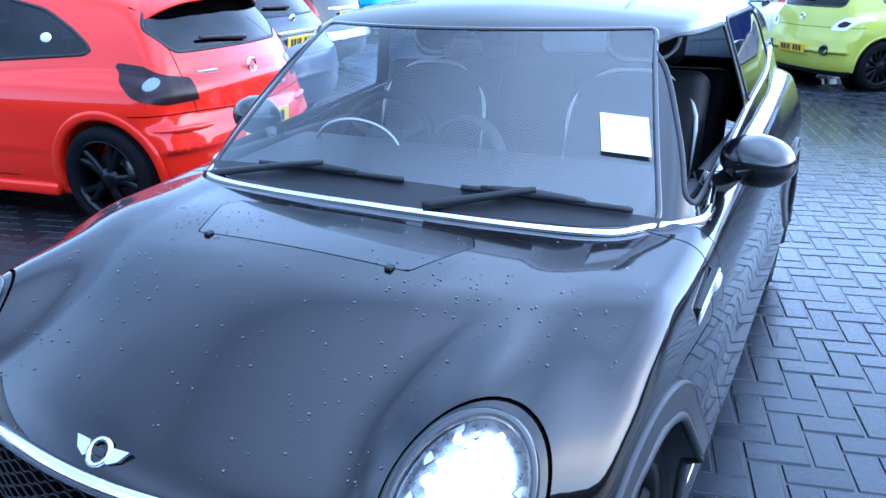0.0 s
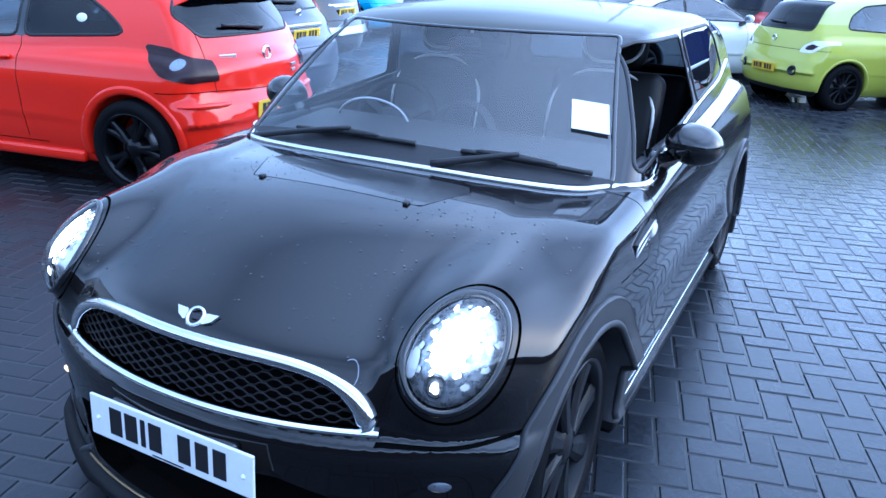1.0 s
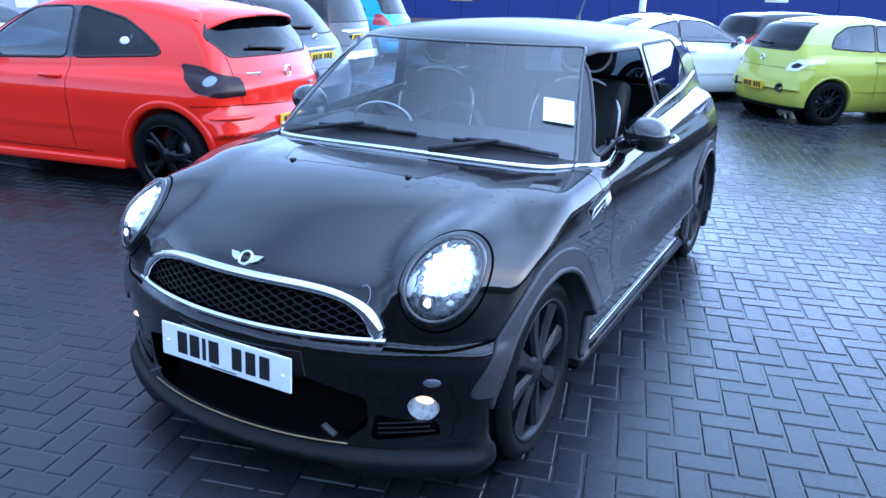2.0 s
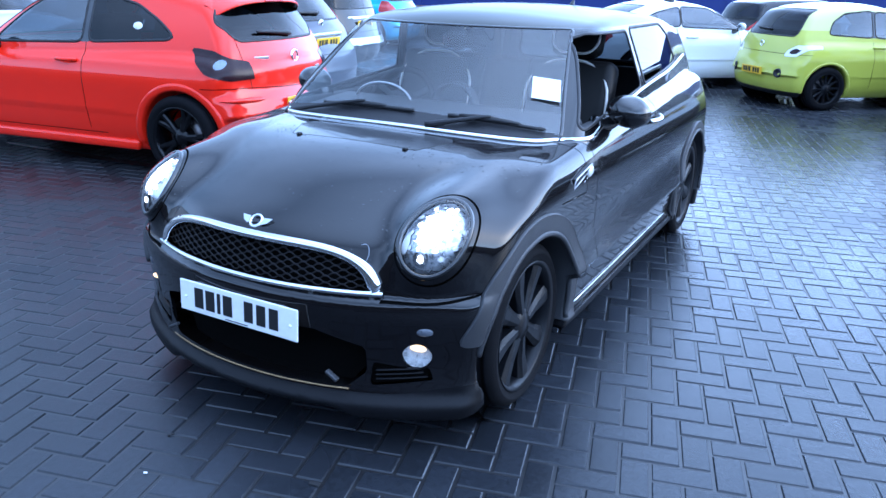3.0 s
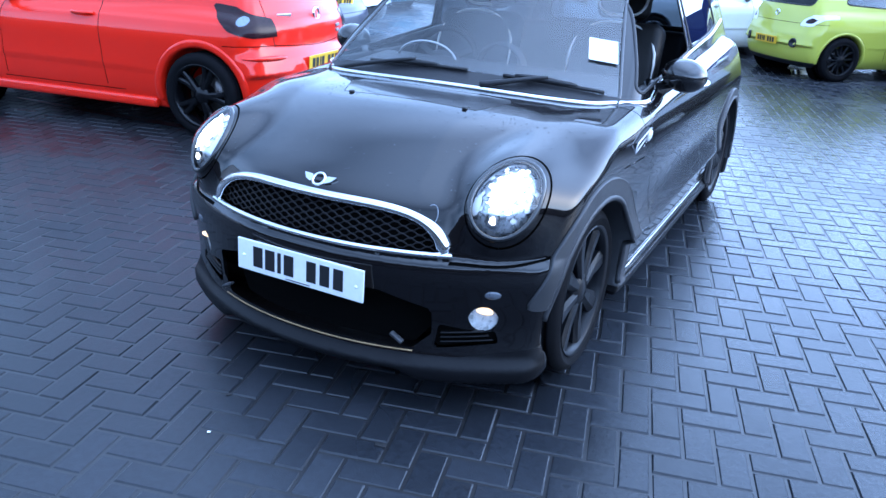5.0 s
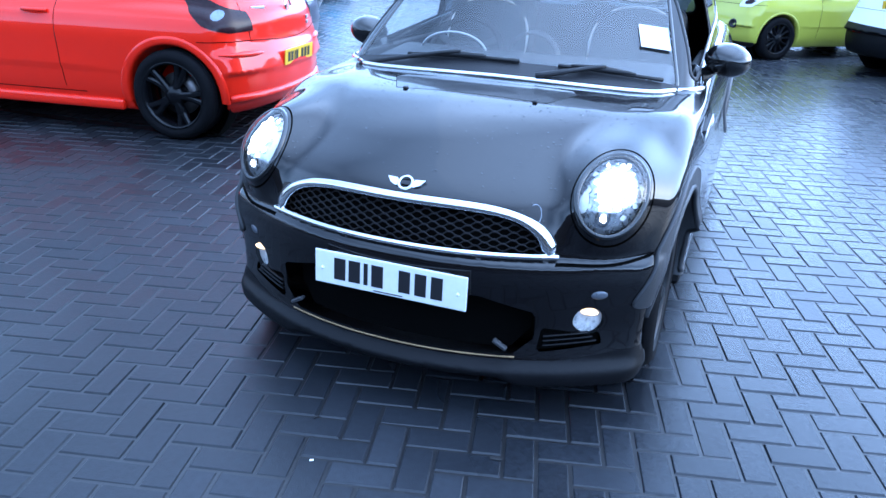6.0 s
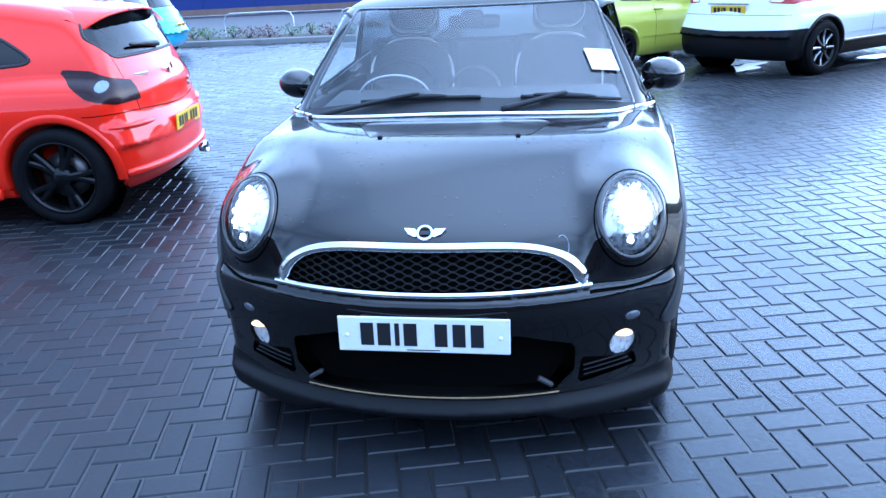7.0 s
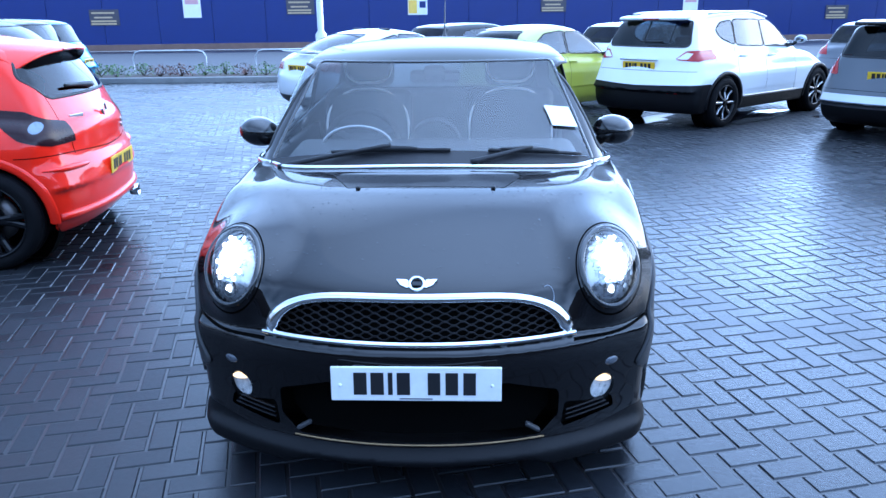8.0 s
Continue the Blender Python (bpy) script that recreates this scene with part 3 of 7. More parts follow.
def mirror_parts(parent, x, y, z, sgn, mat, size=(0.105, 0.075, 0.075), foot=(0.70, 1.22, 0.92)):
    """A door mirror: rounded cap, glass and foot."""
    n, V, T = 18, [], []
    for i in range(n + 1):
        a = math.pi * i / n
        for j in range(24):
            b = 2 * math.pi * j / 24
            q = (math.sin(a) * math.cos(b), -math.cos(a), math.sin(a) * math.sin(b))
            yy = q[1] if q[1] < 0 else q[1] * 0.35
            V.append((x + sgn * size[0] * q[0], y + size[1] * yy * 1.25, z + size[2] * (q[2] - 0.08 * q[0] * sgn)))
    for i in range(n):
        for j in range(24):
            T.append((i * 24 + j, i * 24 + (j + 1) % 24, (i + 1) * 24 + (j + 1) % 24, (i + 1) * 24 + j))
    cap = part("door_mirror", plain("door_mirror", V, T, mat), parent, "rounded door mirror cap")
    v, t = lathe([(0.001, 0.0), (size[2] * 0.68, 0.0), (size[2] * 0.74, -0.006)], 28)
    part("mirror_glass", plain("mirror_glass", v, t, MIRROR), cap, "", Matrix.Translation((x, y + size[1] * 0.45, z)) @ Matrix.Rotation(math.pi / 2, 4, "Z") @ Matrix.Diagonal((1, size[0] / size[2] * 0.95, 1, 1)))
    p0, p1 = np.array((sgn * foot[0], foot[1], foot[2])), np.array((x - sgn * size[0] * 0.55, y, z - size[2] * 0.55))
    P = [p0 + (p1 - p0) * q + np.array((0, 0, -0.015 * math.sin(q * math.pi))) for q in np.linspace(0, 1, 8)]
    part("mirror_foot", plain("mirror_foot", *tube(P, np.linspace(0.04, 0.026, 8), 12), GLOSS_BLACK), cap)


def shell_part(name, sh, mat, parent, label=""):
    return part(name, sh.mesh(name, mat), parent, label)


# ---- the black hatchback ----
Y0 = 0.03
MINI = dict(
    L=3.70,
    nose=[(0.09, 0.05), (0.12, 0.016), (0.165, 0.012), (0.205, 0.042), (0.30, 0.05), (0.40, 0.040), (0.50, 0.031), (0.528, 0.036), (0.546, 0.056), (0.59, 0.063), (0.66, 0.088), (0.72, 0.13), (0.80, 0.30)],
    bow_f=(0.523, 2.147), bow_low=0.9,
    tail=[(0.15, 3.60), (0.25, 3.68), (0.5, 3.70), (0.7, 3.68), (0.95, 3.62), (1.3, 3.5)],
    bow_r=(0.35, 3.0),
    top=[(-0.1, 0.50), (0.03, 0.63), (0.08, 0.69), (0.15, 0.745), (0.25, 0.797), (0.35, 0.836), (0.47, 0.869), (0.60, 0.895), (0.75, 0.913), (0.96, 0.924), (1.3, 0.95), (2.2, 0.99), (3.2, 1.03), (3.6, 1.0), (3.75, 0.9)],
    crown=0.035,
    side=[(0.10, 0.775), (0.20, 0.80), (0.24, 0.785), (0.32, 0.79), (0.50, 0.803), (0.66, 0.812), (0.74, 0.812), (0.80, 0.803), (0.86, 0.786), (0.92, 0.762), (0.98, 0.735), (1.1, 0.69)],
    roof=[(0.70, 0.77), (0.97, 0.935), (1.23, 1.135), (1.50, 1.318), (1.60, 1.354), (1.75, 1.374), (1.95, 1.386), (2.2, 1.392), (2.7, 1.380), (3.2, 1.328), (3.42, 1.280), (3.52, 1.19), (3.66, 0.95)],
    cabin=[(0.7, 0.80), (0.9, 0.755), (1.0, 0.727), (1.31, 0.630), (1.45, 0.58)], pillar_in=0.050, swell=0.022, arch_soft=0.014,
    curve=0.28, curve_r=0.2, mid=2.0, waist=0.03, cabin_in=0.05, roof_crown=0.035, roof_soft=0.06, soft=0.05, join=0.016, floor=0.108, mid_rise=0.035, sill_rise=0.062,
    wells=[(0.68, 0.31, 0.350), (3.147, 0.31, 0.348)], inner=0.56,
    pods=[(0.575, 0.482, 0.685, 0.160, 0.25, 0.148), (0.60, 0.85, 0.68, 0.155, 0.62, 0.175)],
    arches=[(0.68, 0.31, 0.408, 0.800), (3.147, 0.31, 0.390, 0.830)],
)


def build_mini(place):
    root = car_root("hatchback_car", "black three-door hatchback with lit headlamps and an open window", place)
    f = car_field(MINI)
    sh = surface(f, (-0.9, -0.06, 0.08), (0.9, 3.78, 1.5), 0.016)
    def top_at(x, y):
        z = np.linspace(0.6, 1.1, 501)
        return float(z[np.nonzero(f(np.full(501, x), np.full(501, y), z) < 0)[0].max()])

    def side_at(y, z):
        x = np.linspace(0.4, 0.95, 551)
        return float(x[np.nonzero(f(x, np.full(551, y), np.full(551, z)) < 0)[0].max()])

    def settle(P):
        """Points drawn onto the body, and the surface's direction there."""
        e = 0.004
        for _ in range(4):
            x, y, z = P.T
            g = np.stack((f(x + e, y, z) - f(x - e, y, z), f(x, y + e, z) - f(x, y - e, z), f(x, y, z + e) - f(x, y, z - e)), 1) / (2 * e)
            P = P - (f(x, y, z) / ((g * g).sum(1) + 1e-6))[:, None] * g
        return P, g / (np.linalg.norm(g, axis=1)[:, None] + 1e-9)

    z_end = top_at(0.60, 1.03) - 0.006
    belt = spline([(0.9, z_end - 0.010), (1.2, z_end - 0.004), (1.6, 0.945), (2.16, 1.005), (2.95, 1.06), (3.4, 1.10)])

    # windows
    ws = poly([(-0.668, 0.925), (0.668, 0.925), (0.530, 1.292), (-0.530, 1.292)], 0.014)
    screen, sh, ws_line = sh.cut(lambda x, y, z: np.maximum(np.maximum(ws(x, z), y - 1.85), 0.965 + 0.28 * x * x - y))
    door_win = poly([(1.26, 0.952), (2.13, 1.03), (2.06, 1.272), (1.61, 1.275), (1.55, 1.255)], 0.015)
    quarter = poly([(2.235, 1.04), (2.95, 1.095), (2.86, 1.22), (2.72, 1.283), (2.15, 1.283)], 0.015)
    side_l, sh, win_line = sh.cut(lambda x, y, z: np.maximum(door_win(y, z), 0.35 - np.abs(x)))
    side_q, sh, q_line = sh.cut(lambda x, y, z: np.maximum(quarter(y, z), 0.35 - np.abs(x)))
    back = poly([(-0.5, 1.04), (0.5, 1.04), (0.44, 1.25), (-0.44, 1.25)], 0.04)
    rear, sh, r_line = sh.cut(lambda x, y, z: np.maximum(back(x, z), 3.2 - y))
    open_side, shut_side = side_l.where(lambda x, y, z: x > 0)
    shell_part("windscreen", screen, SCREEN, root, "clear windscreen with a paper sticker")
    shell_part("side_window", shut_side, GLASS, root)
    for s in (1, -1):
        shell_part("quarter_window", side_q.where(lambda x, y, z: x * s > 0)[0], GLASS_MIRROR, root)
    shell_part("rear_window", rear, GLASS_DARK, root)

    # grille opening
    def grille_g(x, y, z):
        e = np.clip(np.abs(x) / 0.47, 0, 1)
        zt = 0.555 + 0.129 * np.sqrt(np.maximum(1 - e**4.3, 0))
        g = np.maximum(np.maximum(z - zt, 0.553 - z), (np.abs(x) - 0.47))
        return np.maximum(g, y - 0.5)

    well = lambda y, z: 0.424 - np.hypot(y - 0.68, z - 0.31)
    grille, sh, g_line = sh.cut(grille_g)
    # lower mouth
    mouth_p = poly([(-0.38, 0.242), (0.38, 0.242), (0.43, 0.29), (0.43, 0.36), (0.28, 0.405), (-0.28, 0.405), (-0.43, 0.36), (-0.43, 0.29)], 0.018)
    mouth, sh, m_line = sh.cut(lambda x, y, z: np.maximum(mouth_p(x, z), y - 0.4))
    # headlamps
    def lamp_frame(x, y, z):
        """Places in the plane of the headlamp's face: across, up, and out of it."""
        n = Vector((0.40, -0.78, 0.48)).normalized()
        u = Vector((0, 0, 1)).cross(n).normalized() * -1
        w = n.cross(u) * -1
        if w.z < 0:
            w = -w
        dx, dy, dz = np.abs(x) - 0.612, y - 0.324, z - 0.713
        return u.x * dx + u.y * dy + u.z * dz, w.x * dx + w.y * dy + w.z * dz, n.x * dx + n.y * dy + n.z * dz

    def oval(x, y, z, k):
        p, q, o = lamp_frame(x, y, z)
        return (np.hypot((np.abs(x) - 0.614 + 0.06 * q) / 0.097, q / 0.132) - k) * 0.11

    def face(x, y, z):
        """Places on a headlamp's face, from -1 to 1 across and up."""
        q = lamp_frame(x, y, z)[1]
        return (np.abs(x) - 0.614 + 0.06 * q) / 0.097, q / 0.132

    lamp = lambda x, y, z: np.maximum(np.maximum(oval(x, y, z, 1.0), np.abs(lamp_frame(x, y, z)[2]) - 0.13), 3 * well(y, z) - 0.03)
    lamps, sh, l_line = sh.cut(lamp)
    # fog lamps
    fog = lambda x, y, z: np.maximum(np.hypot((np.abs(x) - 0.598) / 0.043, (z - 0.345) / 0.048) - 1, y - 0.5) * 0.05 + 10 * np.maximum(well(y, z), 0)
    fogs, sh, f_line = sh.cut(fog)
    vent_p = poly([(0.465, 0.242), (0.635, 0.268), (0.625, 0.298), (0.545, 0.300), (0.475, 0.312)], 0.008)
    vents, sh, v_line = sh.cut(lambda x, y, z: np.maximum(vent_p(np.abs(x), z), y - 0.31))
    # lip along the bottom
    lip, sh, lip_line = sh.cut(lambda x, y, z: z - 0.206 - 0.03 * step(0.5, 0.75, np.abs(x)) * step(0.9, 0.3, y))
    # plastic cladding round the wheel openings, standing proud of the paint
    for wy, R in ((0.68, 0.418), (3.147, 0.400)):
        for s in (1, -1):
            clad, sh, c_line = sh.cut(lambda x, y, z: np.maximum.reduce(np.broadcast_arrays(np.hypot(y - wy, z - 0.31) - R, 0.575 - x * s, 0.345 + 0.10 * (0.68 - y) - z - 9 * (y > 0.5))))
            shell_part("wheel_arch", clad.moved(0.009), CLADDING, root, "grey-black plastic wheel arch")
            part("arch_edge", plain("arch_edge", *strip_shell([r for r in chains(c_line) if np.abs(r[0][:, 0]).mean() > 0.62], 0.012, 0.022), CLADDING), root)
            ang = np.linspace(radians(-15), radians(176), 60)
            P = [(s * (side_at(wy + 0.366 * math.cos(q), 0.31 + 0.366 * math.sin(q)) + 0.003), wy + 0.350 * math.cos(q), 0.31 + 0.350 * math.sin(q)) for q in ang]
            part("arch_lip", plain("arch_lip", *tube(P, 0.012, 8), CLADDING), root, "rolled inner edge of the wheel arch")
    # panel gaps
    def gap(sh, g, mask, w=0.005, depth=0.007):
        a, rest = sh.groove(g, mask, w)
        for s in (1, -1):
            h = a.where(lambda x, y, z: x * s > 0)[0]
            if len(h.t):
                shell_part("panel_gap", h.moved(-depth), GAP, root)
        return rest

    mx = lambda *q: np.maximum.reduce(np.broadcast_arrays(*q))
    bump_line = spline([(0.0, 0.535), (0.49, 0.535), (0.62, 0.532), (0.76, 0.556), (0.85, 0.60)])
    sh = gap(sh, lambda x, y, z: z - bump_line(np.abs(x)), lambda x, y, z: mx(0.49 - np.abs(x), y - 0.45, well(y, z), np.abs(z - 0.55) - 0.1), 0.009)
    sh = gap(sh, lambda x, y, z: oval(x, y, z, 1.16), lambda x, y, z: mx(np.abs(lamp_frame(x, y, z)[2]) - 0.15, 0.585 - z, well(y, z)), 0.005)
    side_only = lambda x: 0.5 - np.abs(x)
    sh = gap(sh, lambda x, y, z: y - 1.10 - 0.1 * (z - 0.8), lambda x, y, z: mx(np.abs(z - 0.82) - 0.085, side_only(x), np.abs(y - 1.1) - 0.1))
    sh = gap(sh, lambda x, y, z: y - 1.20 - 0.06 * (0.9 - z), lambda x, y, z: mx(np.abs(z - 0.59) - 0.31, side_only(x), np.abs(y - 1.2) - 0.15))
    sh = gap(sh, lambda x, y, z: y - 2.23 + 0.02 * (z - 0.5), lambda x, y, z: mx(np.abs(z - 0.64) - 0.37, side_only(x), np.abs(y - 2.2) - 0.15))
    sh = gap(sh, lambda x, y, z: z - 0.285, lambda x, y, z: mx(np.abs(y - 1.715) - 0.51, side_only(x), np.abs(z - 0.285) - 0.1))
    sh = gap(sh, lambda x, y, z: z - 0.735 + 0.02 * (y - 0.9), lambda x, y, z: mx(np.abs(y - 0.97) - 0.12, side_only(x), np.abs(z - 0.735) - 0.1))
    scoop = poly([(-0.335, 0.882), (-0.355, 0.845), (-0.285, 0.695), (0.285, 0.695), (0.355, 0.845), (0.335, 0.882)], 0.008)
    sh = gap(sh, lambda x, y, z: scoop(x, y), lambda x, y, z: np.maximum(0.8 - z, y - 0.93), 0.0025, 0.001)
    inset, sh, scoop_line = sh.cut(lambda x, y, z: np.maximum(scoop(x, y), 0.8 - z))
    inset.v[:, 2] -= 0.0015 * step(0.90, 0.68, inset.v[:, 1])
    inset.n = inset.n + np.array((0.0, 0.05, 0.0))
    inset.n /= np.linalg.norm(inset.n, axis=1)[:, None]
    shell_part("bonnet_scoop", inset, SCOOP, root, "sunken black panel in the bonnet")
    roof_top, sh, roof_line = sh.cut(lambda x, y, z: np.maximum(1.311 - z, 1.4 - y))
    shell_part("roof_panel", roof_top, PAINT_ROOF, root, "dull grey roof panel")

    shell_part("body", sh, PAINT_BLACK, root, "black paint beaded with rain")
    shell_part("lower_lip", lip, LIP, root, "matt grey-black plastic splitter lip and sills")
    shell_part("grille_back", grille.moved(-0.045), GAP, root)
    shell_part("lower_intake", mouth.moved(-0.07), GAP, root, "dark lower air intake")
    for s in (1, -1):
        half = lambda x, y, z: x * s > 0
        shell_part("fog_bowl", fogs.where(half)[0].moved(-0.014), BOWL, root)
        shell_part("fog_lens", fogs.where(half)[0].moved(0.002), LENS, root, "lit amber-white fog lamp")
        shell_part("side_vent", vents.where(half)[0].moved(-0.02), GAP, root)
        for k in range(3):
            xs = np.linspace(0.475, 0.625 - 0.012 * k, 14)
            P, N = settle(np.array([(s * x, 0.05 + 0.48 * x ** 2.147, 0.255 + 0.016 * k + 0.10 * (x - 0.475)) for x in xs]))
            part("vent_slat", plain("vent_slat", *strip_shell([(P, N, False)], 0.006, 0.016, 6, lift=-0.006), LIP), root)
        head = shell_part("headlamp", lamps.where(half)[0].moved(0.004), LENS, root, "lit round headlamp behind a clear lens")
        headlamp_insides(head, lamps.where(half)[0], face)
        fb = bmesh.new()
        bmesh.ops.create_uvsphere(fb, u_segments=14, v_segments=8, radius=0.022, matrix=Matrix.Translation((s * 0.593, 0.212, 0.372)) @ Matrix.Diagonal((1.5, 0.7, 0.5, 1)))
        part("fog_bulb", from_bm("fog_bulb", fb, FOG_ON, True), root)
        wz = bmesh.new()
        bmesh.ops.create_uvsphere(wz, u_segments=14, v_segments=8, radius=0.03, matrix=Matrix.Translation((s * 0.622, 0.210, 0.436)) @ Matrix.Rotation(s * 0.55, 4, "Z") @ Matrix.Diagonal((1.0, 0.3, 0.55, 1)))
        part("washer_cap", from_bm("side_light", wz, LENS_DIM, True), root, "small dull round cap")
    # mouldings
    part("grille_surround", plain("grille_surround", *strip_shell(chains(g_line), lambda P: 0.020 + (0.013 + 0.018 * step(0.36, 0.47, np.abs(P[:, 0]))) * step(0.556, 0.575, P[:, 2]), 0.022, lift=0.004), CHROME), root, "polished chrome grille surround")
    xs = np.linspace(-0.492, 0.492, 61)
    P, N = settle(np.array([(x, 0.055 + 0.5 * abs(x) ** 2.147, 0.553) for x in xs]))
    part("grille_bar_chrome", plain("grille_bar_chrome", *strip_shell([(P, N, False)], 0.019, 0.026, lift=0.004), CHROME), root, "straight chrome bar below the grille")
    part("windscreen_seal", plain("seal", *strip_shell(chains(ws_line), 0.016, 0.010), GLOSS_BLACK), root)
    for ln in (win_line, q_line, r_line):
        for run in chains(ln):
            part("window_seal", plain("seal", *strip_shell([run], 0.017, 0.010), TRIM), root)
    for s in (1, -1):
        run = [r for r in chains(l_line) if (r[0][:, 0].mean() > 0) == (s > 0)]
        part("headlamp_ring", plain("ring", *strip_shell(run, 0.020, 0.016), GLOSS_BLACK), root)
    # chrome waist strip round the base of the glass
    P = [(x, 0.955 + 0.25 * x * x, min(top_at(x, 0.94 + 0.25 * x * x) - 0.004, 0.935)) for x in np.linspace(-0.60, 0.60, 49)]
    ends = [(0.628, 1.075, z_end + 0.003), (0.660, 1.13, z_end + 0.003), (side_at(1.24, float(belt(1.24))) - 0.006, 1.24, float(belt(1.24)) + 0.001), (side_at(1.32, float(belt(1.32))), 1.32, float(belt(1.32)))]
    P = np.array([(-x, y, z) for x, y, z in ends[::-1]] + P + ends)
    q = np.concatenate(([0], np.cumsum(np.linalg.norm(np.diff(P, axis=0), axis=1))))
    P = np.stack([np.interp(np.linspace(0, q[-1], 120), q, P[:, k]) for k in range(3)], 1)
    for _ in range(6):
        P[1:-1] = (P[:-2] + 2 * P[1:-1] + P[2:]) / 4
    N = np.stack((np.sign(P[:, 0]) * step(0.5, 0.70, np.abs(P[:, 0])) * 0.8, -0.5 * step(0.70, 0.5, np.abs(P[:, 0])), np.full(len(P), 0.8)), 1)
    N /= np.linalg.norm(N, axis=1)[:, None]
    part("chrome_bonnet_strip", plain("waist", *strip_shell([(P, N, False)], 0.023, 0.022, lift=0.010), CHROME), root, "bright chrome strip at the windscreen base")
    for s in (1, -1):
        ys = np.linspace(1.26, 3.30, 60)
        P, N = settle(np.array([(s * (side_at(y, float(belt(y))) + 0.003), y, float(belt(y))) for y in ys]))
        part("chrome_waist_strip", plain("waist", *strip_shell([(P, N, False)], 0.022, 0.014), CHROME), root, "thin chrome waistline strip")
    grille_mesh(root)
    # wheels and arches
    for wy in (0.68, 3.147):
        for s in (1, -1):
            wheel_thing(root, (s * (0.685 if wy < 2 else 0.712), wy, 0.308), 0.308, 0.240, 0.195, RIM_DARK, 8, 0.0, 0.040, 0.092, s > 0, 0.3 * s + wy, dish=-0.004)
    well_liner(root, 0.68, 3.147, 0.345)
    for s in (1, -1):
        mirror_parts(root, s * 0.840, 1.55, 0.985, s, GLOSS_BLACK, (0.096, 0.074, 0.070), (0.71, 1.46, 0.93))
    plate(root)
    mini_inside(root)
    mini_details(root, f)
    water_beads(root, f)
    return root


def well_liner(root, y1, y2, r):
    """Dark inner linings so that no daylight shows through the wheel openings, and a floor pan."""
    for wy in (y1, y2):
        for s in (1, -1):
            v, t = lathe([(0.02, s * 0.55), (r + 0.02, s * 0.555), (r + 0.02, s * 0.74)], 40)
            part("wheel_liner", plain("wheel_liner", v + np.array((0, wy, 0.31)), t, GAP), root)
    part("floor_pan", from_bm("floor_pan", box((1.3, 3.2, 0.03), (0, 1.9, 0.19), 0.01), GAP), root)


def headlamp_insides(head, sh, face):
    """Behind the lens: the lit lamp with a scalloped edge, indicator, lower projector with its ring, facets of the bright bowl."""
    def disc(cx, cy, rx, ry, waves=0, deep=0.0):
        def g(x, y, z):
            a, b = face(x, y, z)
            p, q = (a - cx) / rx, (b - cy) / ry
            return (np.hypot(p, q) - 1 + deep * np.abs(np.sin(waves * np.arctan2(q, p) / 2))) * 0.06
        return g

    for nm, g, d, mat, lb in (("headlamp_bulb", disc(0.06, 0.18, 0.52, 0.58, 17, 0.16), -0.013, LAMP_ON, "glaring white lamp"),
                              ("indicator", disc(-0.80, -0.18, 0.17, 0.30), -0.014, LENS_WHITE, "clear indicator"),
                              ("side_bulb", disc(-0.10, -0.62, 0.13, 0.11), -0.010, LAMP_ON, ""),
                              ("projector_eye", disc(-0.10, -0.62, 0.22, 0.19), -0.014, REFLECTOR, ""),
                              ("projector_ring", disc(-0.10, -0.62, 0.28, 0.24), -0.010, CHROME, "chrome projector ring")):
        a, sh, _ = sh.cut(g)
        shell_part(nm, a.moved(d), mat, head, lb)
    for k in range(16):
        t = radians(22.5 * k + 8)
        a, sh, _ = sh.cut(disc(0.06 + (0.52 + 0.06 * (k % 2)) * math.cos(t), 0.18 + (0.60 + 0.06 * (k % 3)) * math.sin(t), 0.085, 0.075))
        if len(a.t):
            shell_part("lamp_cell", a.moved(-0.014), LAMP_ON if k % 4 else LENS_WHITE, head)
    for k in range(11):
        t = radians(-60 + 30 * k)
        cx, cy = 0.10 + 0.82 * math.cos(t), 0.14 + 0.86 * math.sin(t)
        if math.hypot(cx, cy) < 0.96:
            a, sh, _ = sh.cut(disc(cx, cy, 0.09, 0.08))
            if len(a.t):
                shell_part("lamp_cell", a.moved(-0.015), LENS_WHITE, head)
    shell_part("headlamp_bowl", sh.moved(-0.018), REFLECTOR, head)


def grille_mesh(root):
    """Rows of flat honeycomb bars following the bow of the nose."""
    nose = spline(MINI["nose"])
    for k in range(11):
        z0 = 0.565 + k * 0.0115
        e = 1 - ((z0 - 0.555) / 0.132) ** 2
        w = 0.462 * max(e, 0.03) ** 0.3
        pts, n = [], int(w / 0.0135)
        for i in range(-n, n + 1):
            x = i * 0.0135
            zig = (0.0050 if (i // 2 + k) % 2 else -0.0050)
            pts.append((x, nose(z0) + 0.515 * abs(x) ** 2.147 + 0.014, z0 + zig))
        if len(pts) > 4:
            part("grille_bar", plain("grille_bar", *tube(pts, 0.0026, 5), MESH), root)


